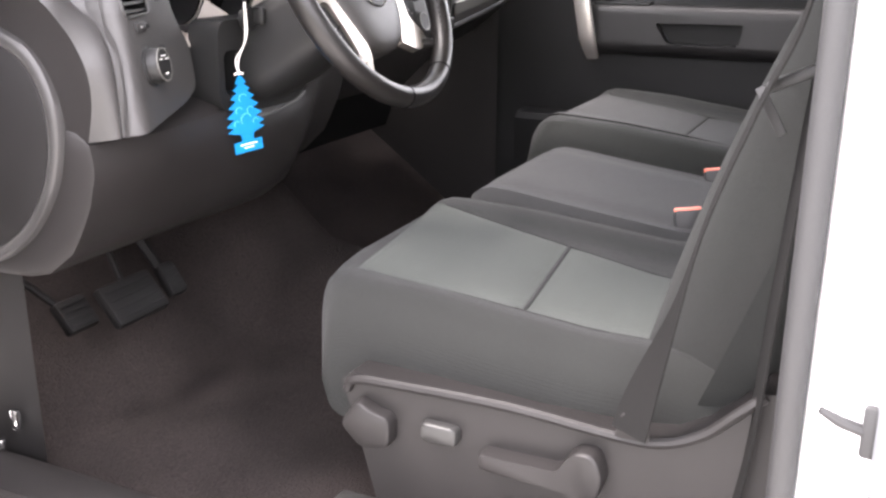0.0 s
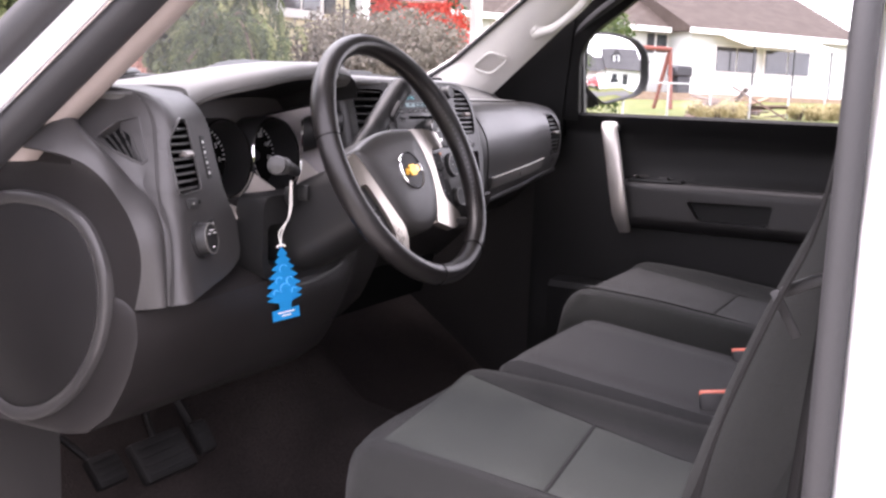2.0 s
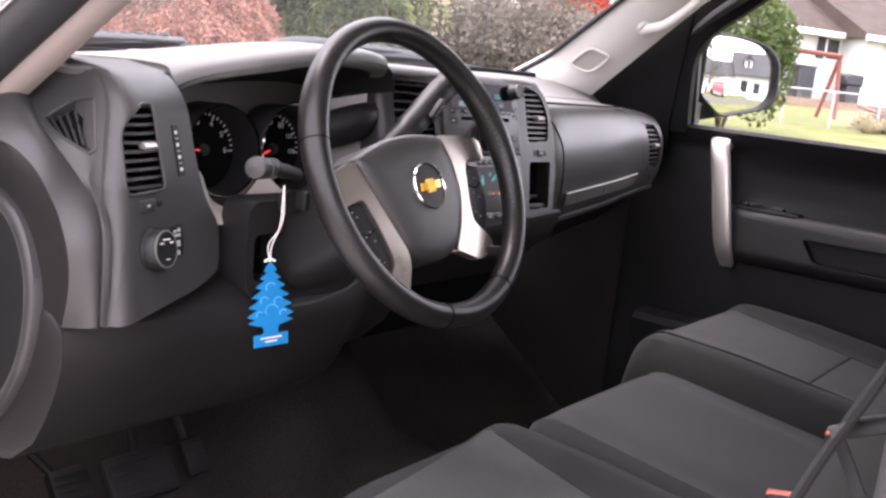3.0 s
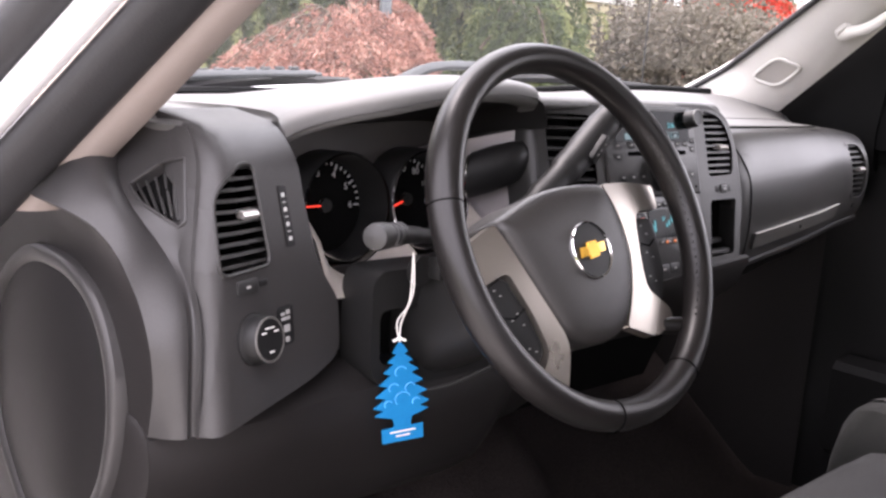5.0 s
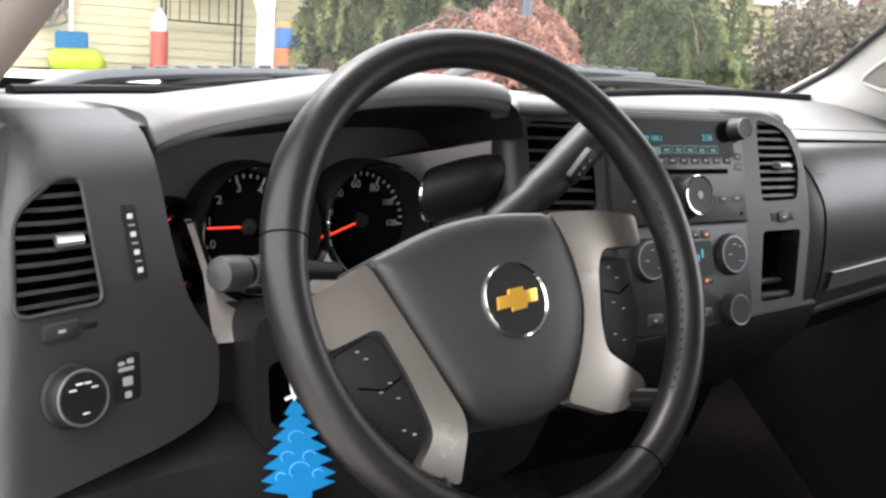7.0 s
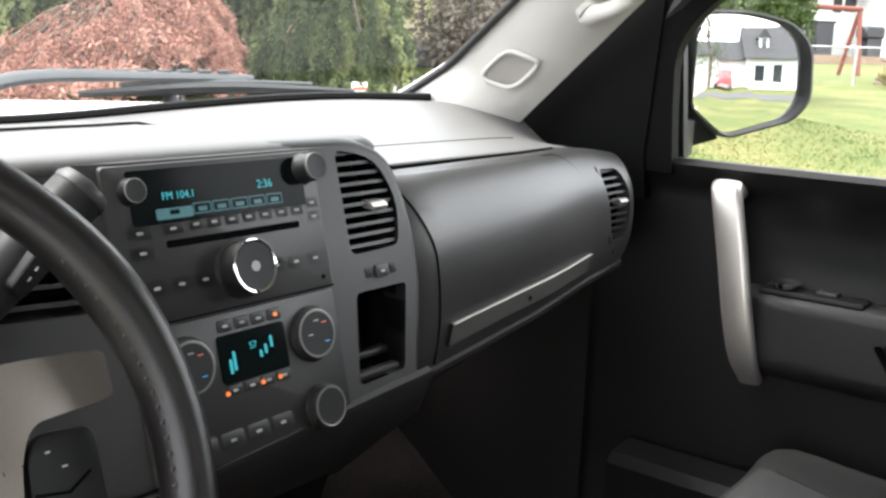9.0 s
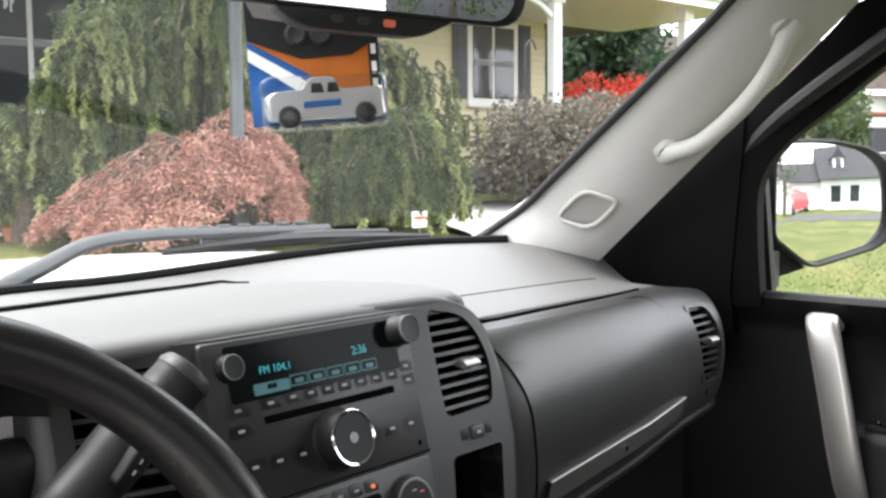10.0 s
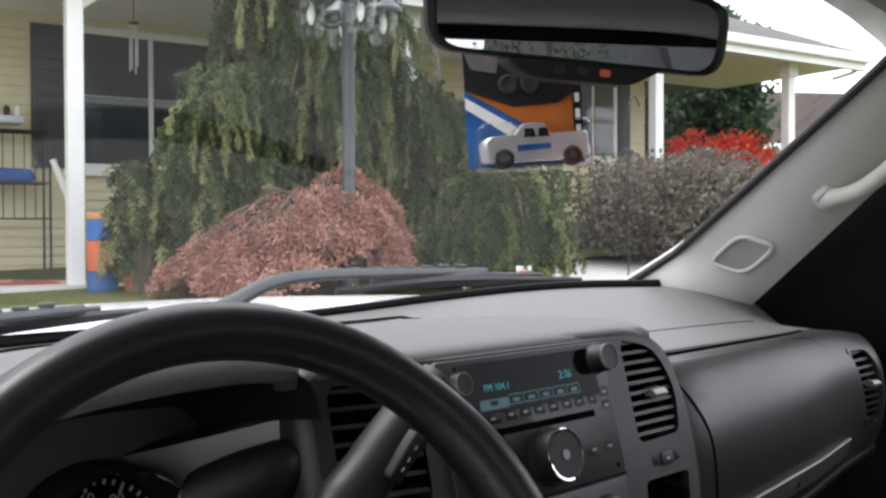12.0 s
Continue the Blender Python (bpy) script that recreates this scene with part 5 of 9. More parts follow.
def gauge(cx, cz, r, marks, nums, ang, name="gauge", a0=206, sweep=232):
    bm = BM()
    M = axes(clus(cx, cz, -0.002), (1, 0, 0), (0, 0.1, 1))
    hh = 1.15 if r < 0.03 else 1.7
    lathe(bm, [(r * 1.16, -0.002), (r * 1.12, 0.028 * hh), (r * 1.05, 0.031 * hh), (r * 1.01, 0.016 * hh), (r * 0.97, 0.000)], M, 40, False)
    g = part(name, bm, BLACK, dash, "round gauge with white numerals and a red needle")
    bm = BM()
    lathe(bm, [(r * 1.045, 0.0305 * hh), (r * 1.062, 0.0325 * hh), (r * 1.085, 0.0312 * hh)], M, 40, False)
    part("chrome_rim", bm, CHROME, g)
    bm = BM()
    lathe(bm, [(r * 0.98, -0.001), (r * 0.98, 0.001), (0.0, 0.001)], M, 40)
    part("dial", bm, DEEP, g)
    F = axes(clus(cx, cz, -0.005), (1, 0, 0), (0, 0.1, 1))
    for k in range(marks):
        a = radians(a0 - sweep * k / (marks - 1))
        big = nums and k % max(1, (marks - 1) // (len(nums) - 1)) == 0
        bm = BM()
        rad = r * (0.84 if big else 0.88)
        rbox(bm, F @ V(rad * math.cos(a), rad * math.sin(a), 0), (r * (0.14 if big else 0.07), r * 0.035, 0.0006), 0, F.to_3x3() @ Matrix.Rotation(a, 3, 'Z'))
        part("tick", bm, MARK_DIM, g)
    for k, w in enumerate(nums):
        a = radians(a0 - sweep * k / (len(nums) - 1))
        text("numeral", w, r * (0.20 if len(w) < 3 else 0.16), F @ Matrix.Translation((r * 0.68 * math.cos(a), r * 0.68 * math.sin(a), 0)), MARK_DIM, g)
    bm = BM()
    a = radians(ang)
    rbox(bm, F @ V(r * 0.36 * math.cos(a), r * 0.36 * math.sin(a), 0.004), (r * 0.75, r * 0.030, 0.002), 0, F.to_3x3() @ Matrix.Rotation(a, 3, 'Z'))
    part("needle", bm, NEEDLE, g)
    bm = BM()
    lathe(bm, [(r * 0.14, -0.001), (r * 0.14, 0.006), (0, 0.007)], F, 16)
    part("needle_hub", bm, BLACK, g)
    return g


gauge(-0.479, 1.279, 0.061, 25, ("0", "1", "2", "3", "4", "5", "6"), 180, a0=205, sweep=206)
gauge(-0.343, 1.281, 0.061, 25, ("0", "20", "40", "60", "80", "100", "120"), 200, a0=200, sweep=206)
gauge(-0.560, 1.292, 0.018, 5, (), 215, "small_gauge")
gauge(-0.545, 1.222, 0.022, 5, (), 160, "small_gauge")
bm = BM()


def pod_ring(k, r, a):
    """Rings of the pod: a hooded tube that runs back to the right."""
    c = V(-0.296, 0.296, 1.320).lerp(V(-0.226, 0.262, 1.345), k)
    ex, ey = V(0.80, 0.60, 0.0).normalized(), V(-0.05, -0.03, 1.0).normalized()
    return [c + ex * (r * a * math.cos(q)) + ey * (r * math.sin(q)) for q in [2 * math.pi * i / 28 for i in range(28)]]


loft(bm, [pod_ring(0.10, 0.022, 1.0), pod_ring(0.0, 0.027, 1.0), pod_ring(0.03, 0.031, 1.0), pod_ring(0.4, 0.032, 1.0), pod_ring(0.75, 0.030, 1.0), pod_ring(0.95, 0.025, 1.0), pod_ring(1.08, 0.016, 1.0), pod_ring(1.14, 0.006, 1.0)])
pod = part("gauge_pod", bm, BLACK, dash, "dark hooded gauge pod")
bm = BM()
tube(bm, pod_ring(-0.01, 0.0285, 1.0) + pod_ring(-0.01, 0.0285, 1.0)[:1], 0.0016, 6)
part("chrome_rim", bm, CHROME, pod)


# ---- steering wheel ----
wheel = thing("steering_wheel", "dark leather steering wheel with satin silver spokes", "steering wheel", at=(0, 0, 0))
WC, WT = V(-0.3975, 0.0155, 1.3012), radians(25.9)
WX, WU = V(1, 0, 0), V(0, math.sin(WT), math.cos(WT))
WN = V(0, -math.cos(WT), math.sin(WT))
WM = Matrix(((WX.x, WU.x, WN.x, WC.x), (WX.y, WU.y, WN.y, WC.y), (WX.z, WU.z, WN.z, WC.z), (0, 0, 0, 1)))
RIM = 0.1955


def wp(u, v, d=0.0):
    """A point of the wheel: u right, v up, d towards the driver."""
    return WM @ V(u, v, d)


bm = BM()
rings = []
for k in range(96):
    a = 2 * math.pi * k / 96
    c, s = math.cos(a), math.sin(a)
    fat = 1.0 + 0.10 * math.exp(-((math.degrees(a) % 360 - 25) / 14) ** 2) + 0.10 * math.exp(-((math.degrees(a) % 360 - 155) / 14) ** 2)
    rings.append([wp((RIM + 0.0160 * fat * math.cos(q)) * c, (RIM + 0.0160 * fat * math.cos(q)) * s, 0.0180 * fat * math.sin(q)) for q in [2 * math.pi * j / 16 for j in range(16)]])
rings.append(rings[0])
loft(bm, rings, cap=False)
bmesh.ops.remove_doubles(bm, verts=bm.verts, dist=1e-6)
rim = part("rim", bm, LEATHER, wheel, "dark stitched leather rim")
for ang in (168.5, 22, 259, 301):
    bm = BM()
    a = radians(ang)
    c, s = math.cos(a), math.sin(a)
    pts = [wp((RIM + 0.0164 * math.cos(q)) * c, (RIM + 0.0164 * math.cos(q)) * s, 0.0184 * math.sin(q)) for q in [2 * math.pi * j / 18 for j in range(19)]]
    tube(bm, pts, 0.0009, 6)
    part("seam", bm, DEEP, rim)
for k in range(26):
    a = radians(-38 + 72 * k / 25)
    c, s = math.cos(a), math.sin(a)
    bm = BM()
    q0 = radians(150)
    p = wp((RIM + 0.0166 * math.cos(q0)) * c, (RIM + 0.0166 * math.cos(q0)) * s, 0.0184 * math.sin(q0))
    rbox(bm, p, (0.0045, 0.0022, 0.0012), 0.0004, WM.to_3x3() @ Matrix.Rotation(a + 0.5, 3, 'Z'), 1)
    part("stitch", bm, STITCH, rim)

# hub pad: a domed shield
pad = fillet([(-0.121, 0.021), (-0.055, 0.047), (0.004, 0.056), (0.066, 0.054), (0.078, 0.022), (0.083, -0.026), (0.068, -0.070), (0.043, -0.107), (0.012, -0.120), (-0.032, -0.118), (-0.057, -0.103), (-0.087, -0.046)], [0.010, 0.03, 0.03, 0.012, 0.02, 0.02, 0.02, 0.02, 0.02, 0.02, 0.015, 0.02], 4)
PC = (-0.012, -0.030)
bm = BM()
rings = []
for k, d in ((1.0, -0.075), (1.0, -0.020), (0.985, -0.0125), (0.94, -0.0075), (0.82, -0.0035), (0.6, -0.0012), (0.3, 0.0), (0.05, 0.0003)):
    rings.append([wp(PC[0] + (u - PC[0]) * k, PC[1] + (v - PC[1]) * k, d) for u, v in pad])
loft(bm, rings)
part("hub_pad", bm, PAD, wheel, "dark grey airbag pad")
bm = BM()
lathe(bm, [(0.0315, -0.006), (0.0318, 0.002), (0.0306, 0.0038), (0.0292, 0.0025)], WM @ pose(0.0, -0.0215, 0), 40, False)
badge = part("badge_ring", bm, CHROME, wheel, "chrome badge ring")
bm = BM()
lathe(bm, [(0.0294, -0.006), (0.0294, 0.0022), (0.0, 0.0028)], WM @ pose(0.0, -0.0215, 0), 40)
part("badge_disc", bm, BLACK, badge)
bm = BM()
slab(bm, [(-0.023, -0.0055), (-0.0085, -0.0055), (-0.0085, -0.0095), (0.007, -0.0095), (0.0085, -0.0055), (0.020, -0.0055), (0.023, 0.0055), (0.0085, 0.0055), (0.0085, 0.0095), (-0.007, 0.0095), (-0.0085, 0.0055), (-0.020, 0.0055)], lambda u, v, d: wp(0.95 * (u * 0.99 - v * 0.12), -0.0215 + 0.95 * (v * 0.99 + u * 0.12), 0.0052 - d), 0.003, 0.001)
part("badge_mark", bm, GOLD, badge, "plain gold bar shape")


def spoke(sg, out, sw, marks):
    """One side: a silver fork round the thumb switches."""
    def dome(u, v, d):
        r = math.hypot(u + 0.01, v + 0.03)
        return wp(u, v, -0.010 - 0.36 * max(0.0, r - 0.10) ** 1.4 - d)
    bm = BM()
    plate(bm, out, [], dome, 0.014, grid=0.02)
    part("spoke", bm, SPOKE, wheel, "satin silver forked spoke")
    bm = BM()
    slab(bm, sw, lambda u, v, d: dome(u, v, d + 0.004), 0.012, 0.002)
    t = part("thumb_switch", bm, BLACK, wheel, "black thumb switches")
    for u, v in marks:
        bm = BM()
        rbox(bm, dome(u, v, 0.0035), (0.0030, 0.0011, 0.0006), 0, WM.to_3x3())
        part("legend", bm, MARK_DIM, t)
    bm = BM()
    m_ = sum((Vector(p) for p in sw), Vector((0, 0))) / len(sw)
    tube(bm, [dome(m_.x - 0.018, m_.y + 0.012, 0.0035), dome(m_.x + 0.002, m_.y + 0.008, 0.0035), dome(m_.x + 0.018, m_.y + 0.016, 0.0035)], 0.0008, 6)
    part("gap", bm, DEEP, t)
    bm = BM()
    if sg < 0:
        tube(bm, [wp(-0.05, -0.09, -0.045), wp(-0.078, -0.135, -0.034), wp(-0.094, -0.166, -0.012)], 0.010, 12)
    else:
        tube(bm, [wp(0.03, -0.08, -0.045), wp(0.09, -0.108, -0.034), wp(0.150, -0.122, -0.012)], 0.010, 12)
    part("spoke_back", bm, LEATHER, wheel)


spoke(-1, fillet([(-0.122, 0.019), (-0.090, -0.044), (-0.060, -0.104), (-0.061, -0.120), (-0.073, -0.156), (-0.106, -0.137), (-0.0885, -0.116), (-0.100, -0.078), (-0.121, -0.030), (-0.163, -0.044), (-0.174, -0.004)], [0.006, 0.01, 0.01, 0.01, 0.006, 0.006, 0.012, 0.02, 0.010, 0.006, 0.008], 5),
      fillet([(-0.160, -0.048), (-0.124, -0.033), (-0.104, -0.075), (-0.092, -0.113), (-0.106, -0.130), (-0.132, -0.114), (-0.155, -0.080)], 0.008), ((-0.140, -0.046), (-0.134, -0.052), (-0.118, -0.072), (-0.126, -0.078), (-0.113, -0.084), (-0.112, -0.108), (-0.104, -0.112)))
spoke(1, fillet([(0.064, 0.053), (0.120, 0.055), (0.178, 0.051), (0.175, 0.022), (0.118, 0.019), (0.107, 0.002), (0.096, -0.045), (0.096, -0.072), (0.136, -0.097), (0.140, -0.108), (0.098, -0.128), (0.042, -0.109), (0.068, -0.070), (0.083, -0.026), (0.078, 0.022)], [0.006, 0.02, 0.006, 0.006, 0.010, 0.012, 0.02, 0.010, 0.008, 0.008, 0.02, 0.006, 0.02, 0.02, 0.02], 5),
      fillet([(0.101, -0.069), (0.130, -0.088), (0.152, -0.050), (0.158, 0.010), (0.120, 0.013), (0.111, 0.000)], 0.008), ((0.124, 0.002), (0.132, -0.008), (0.120, -0.030), (0.132, -0.036), (0.114, -0.058), (0.124, -0.064)))

# ---- steering column ----
column = thing("steering_column", "dark plastic steering column shroud with stalks", "steering column")
bm = BM()


def colring(d, w, h, dv=0.0, n=20):
    return [WM @ V(w * math.copysign(abs(math.cos(a)) ** 0.6, math.cos(a)), dv + h * math.copysign(abs(math.sin(a)) ** 0.6, math.sin(a)), d) for a in [2 * math.pi * k / n for k in range(n)]]


loft(bm, [colring(-0.050, 0.056, 0.050, -0.02), colring(-0.062, 0.066, 0.056, -0.024), colring(-0.10, 0.072, 0.062, -0.028), colring(-0.17, 0.076, 0.068, -0.032), colring(-0.30, 0.080, 0.070, -0.036)])
part("shroud", bm, BLACK, column)
bm = BM()
lathe(bm, [(0.017, 0.0), (0.017, 0.010), (0.012, 0.012), (0.009, 0.008), (0, 0.008)], axes((-0.488, 0.165, 1.236), (0, 0, 1), (1, 0, 0)) @ pose(0, 0, 0, 0, 0, 0), 20)
part("ignition_lock", bm, BLACK, column)
bm = BM()
st = smoothline([(-0.470, 0.178, 1.272), (-0.51, 0.157, 1.280), (-0.548, 0.138, 1.286), (-0.578, 0.125, 1.290)], 4)
tube(bm, st, [0.0085] * 4 + [0.0095] * 4 + [0.011] * (len(st) - 8), 12)
stalk = part("turn_stalk", bm, BLACK, column, "black turn signal stalk")
bm = BM()
SD = V(-0.029, -0.0145, 0.003).normalized()
SQ = SD.to_track_quat('Z', 'Y').to_matrix().to_4x4()
lathe(bm, [(0.010, -0.030), (0.0138, -0.026), (0.0142, -0.006), (0.0130, -0.001), (0.0105, 0.0), (0.0, 0.0008)], Matrix.Translation(V(-0.607, 0.111, 1.293)) @ SQ, 24)
part("stalk_knob", bm, BEZEL, stalk, "grey twist end")
for k in range(3):
    bm = BM()
    lathe(bm, [(0.009, -0.0035), (0.0128, -0.002), (0.0132, 0), (0.0128, 0.002), (0.009, 0.0035)], Matrix.Translation(V(-0.575 + 0.011 * k, 0.127 + 0.0055 * k, 1.2895 - 0.001 * k)) @ SQ, 18)
    part("stalk_ring", bm, BEZEL, stalk)
# gear lever
bm = BM()
lv = smoothline([(-0.350, 0.170, 1.285), (-0.310, 0.165, 1.305), (-0.262, 0.168, 1.335), (-0.226, 0.170, 1.361), (-0.182, 0.170, 1.398), (-0.166, 0.168, 1.412)], 5)
tube(bm, lv, [0.014] * 6 + [0.0175] * 5 + [0.0205] * 5 + [0.0215] * 5 + [0.0205] * (len(lv) - 21), 14)
lever = part("gear_lever", bm, BLACK, column, "black column gear lever")
bm = BM()
c, dr = V(-0.164, 0.1675, 1.414), (V(-0.166, 0.168, 1.412) - V(-0.182, 0.170, 1.398)).normalized()
lathe(bm, [(0.0207, -0.004), (0.0209, 0.0), (0.0180, 0.005), (0.010, 0.007), (0, 0.0075)], Matrix.Translation(c) @ dr.to_track_quat('Z', 'Y').to_matrix().to_4x4(), 20)
part("lever_cap", bm, BUTTON, lever)
bm = BM()
p = V(-0.213, 0.151, 1.371)
Q = axes(p, (0.66, -0.05, 0.75), (-0.7, -0.3, 0.7))
slab(bm, rrect(0, 0, 0.040, 0.016, 0.004), lambda u, v, d: Q @ V(u, v, 0.006 - d), 0.008, 0.002)
tb = part("lever_buttons", bm, BLACK, lever, "small switch pad on the lever")
for du in (-0.008, 0.0, 0.010):
    bm = BM()
    rbox(bm, Q @ V(du, 0, 0.0065), (0.0035, 0.0014, 0.0008), 0, Q.to_3x3())
    part("legend", bm, MARK_DIM, tb)

# ---- air freshener on the key ----
fresh = thing("air_freshener", "bright blue tree-shaped air freshener hanging from the ignition", "air freshener")
FX = V(0.95, -0.31, 0).normalized()


def tree_at(u, v, d=0.0):
    n_ = V(FX.y, -FX.x, 0)
    return V(-0.500, 0.176, 1.034) + FX * (1.18 * u - 0.10 * (v - 0.05)) + V(0, 0, 1) * (1.06 * v + 0.10 * u) + n_ * d


half = [(0.0, 0.113), (0.004, 0.108), (0.008, 0.101), (0.004, 0.099), (0.013, 0.091), (0.0075, 0.0885), (0.018, 0.080), (0.0105, 0.0765), (0.023, 0.067), (0.0135, 0.0635), (0.027, 0.054), (0.0165, 0.0505), (0.029, 0.042), (0.0190, 0.0375), (0.028, 0.033), (0.020, 0.030), (0.010, 0.027), (0.0085, 0.019), (0.010, 0.0165), (0.0215, 0.0165), (0.0215, 0.0)]
outl = half + [(-u, v) for u, v in half[::-1] if u > 0]
bm = BM()
slab(bm, outl[::-1], lambda u, v, d: tree_at(u, v, -0.001 + d), 0.002)
part("card_tree", bm, BLUE, fresh, smooth=False)
for cx, cz, r in ((0.0, 0.079, 0.006), (-0.008, 0.062, 0.005), (0.009, 0.060, 0.005), (0.001, 0.048, 0.008), (-0.014, 0.044, 0.004), (0.015, 0.043, 0.004)):
    bm = BM()
    tube(bm, [tree_at(cx + r * math.cos(a), cz + r * math.sin(a), 0.0012) for a in [radians(20 + 200 * k / 10) for k in range(11)]], 0.0008, 5)
    part("print_arc", bm, BLUE_LIGHT, fresh)
for v, w in ((0.0115, 0.027), (0.0065, 0.015)):
    bm = BM()
    rr = rrect(0, v, w, 0.0018, 0.0004, 1)
    slab(bm, rr, lambda u, q, d: tree_at(u, q, 0.0016 - d), 0.0008)
    part("print_bar", bm, MARK, fresh)
bm = BM()
tube(bm, smoothline([tree_at(0, 0.110), tree_at(-0.002, 0.135), (-0.511, 0.160, 1.205), (-0.513, 0.156, 1.262)], 5), 0.0009, 6)
tube(bm, smoothline([tree_at(0, 0.110), tree_at(0.002, 0.133), (-0.509, 0.157, 1.215), (-0.516, 0.152, 1.262)], 5), 0.0009, 6)
tube(bm, [tree_at(-0.007, 0.114), tree_at(0.0, 0.117), tree_at(0.006, 0.113)], 0.0017, 6)
part("elastic_string", bm, STRING, fresh, "thin white elastic string")
bm = BM()
rbox(bm, (-0.476, 0.158, 1.240), (0.010, 0.022, 0.026), 0.004)
part("key_head", bm, BLACK, fresh, "black key head")

# ---- seats ----
def cushion(bm, x0, x1, yf, yb, ztop, zdrop, zbot, bol=0.022, lean=0.0, sweep=0.0):
    """A seat cushion: rounded at the front, with raised sides, falling to the back."""
    rings = []
    n = 26
    ys = [yf, yf - 0.004, yf - 0.012, yf - 0.026, yf - 0.048, yf - 0.085] + [yf - 0.085 + (yb - yf + 0.085) * k / 12 for k in range(1, 13)]
    for k, y in enumerate(ys):
        t = (yf - y) / (yf - yb)
        dr = zdrop * min(1.0, t * 1.4)
        inn = (0.055, 0.035, 0.020, 0.009, 0.002)[k] if k < 5 else 0.0
        hi, lo = ztop - dr - inn * 1.2, zbot + inn * 0.6
        ring = []
        for j in range(n):
            u = -1 + 2 * j / (n - 1)
            e = 1 - abs(u)
            prof = -0.032 * max(0.0, 1 - e / 0.10) ** 2 + bol * math.exp(-((abs(u) - 0.80) / 0.13) ** 2) * (0.4 + 0.6 * min(1, t * 3))
            ring.append(V((x0 + x1) / 2 + u * (x1 - x0) / 2, y - sweep * max(0.0, (-u - 0.2) / 0.8) ** 2 * max(0.0, 1 - 2.2 * t), hi + prof - lean * (1 - u) / 2))
        back_ = sweep * max(0.0, 1 - 2.2 * t)
        ring.append(V(x1 + 0.006, y, hi - 0.075))
        ring.append(V(x1 - 0.004, y, lo))
        ring.append(V(x0 + 0.004, y - back_, lo))
        ring.append(V(x0 - 0.006, y - back_, hi - 0.075 - 0.6 * lean))
        rings.append(ring)
    loft(bm, rings)
    return lambda u, y: V((x0 + x1) / 2 + u * (x1 - x0) / 2, y, ztop - zdrop * min(1.0, (yf - y) / (yf - yb) * 1.4) + bol * math.exp(-((abs(u) - 0.80) / 0.13) ** 2) * (0.4 + 0.6 * min(1, (yf - y) / (yf - yb) * 3)) - lean * (1 - u) / 2)


def backrest(bm, x0, x1, y0, z0, y1, z1, th=0.11, bol=0.03):
    """A backrest leaning from (y0, z0) to (y1, z1)."""
    rings = []
    n = 44
    for k in range(25):
        t = k / 24
        yy, zz = y0 + (y1 - y0) * t, z0 + (z1 - z0) * t
        sh = 1 - 0.10 * max(0.0, (t - 0.75) / 0.25) ** 2 - 0.03 * max(0, (0.15 - t) / 0.15) ** 2
        tk = th * (1 - 0.45 * max(0.0, (t - 0.8) / 0.2) ** 2)
        ring = []
        for j in range(n):
            u = -1 + 2 * j / (n - 1)
            b = bol * math.exp(-((abs(u) - 0.76) / 0.15) ** 2) - 0.060 * max(0.0, (abs(u) - 0.74) / 0.26) ** 2.6
            ring.append(V((x0 + x1) / 2 + u * sh * (x1 - x0) / 2, yy + b + 0.02 * math.sin(math.pi * t), zz))
        puff = 0.030 * math.sin(math.pi * min(1.0, t * 1.6 + 0.02) ** 0.6) if t < 0.6 else 0.03 * max(0.0, 1 - (t - 0.6) / 0.4) * 0.5
        ring += [V(x1 + 0.6 * puff, yy - tk * 0.3, zz), V(x1 - 0.01, yy - tk, zz), V(x0 + 0.01, yy - tk, zz), V(x0 - puff * 0.8, yy - tk * 0.65, zz), V(x0 - puff, yy - tk * 0.3, zz)]
        rings.append(ring)
    loft(bm, rings)


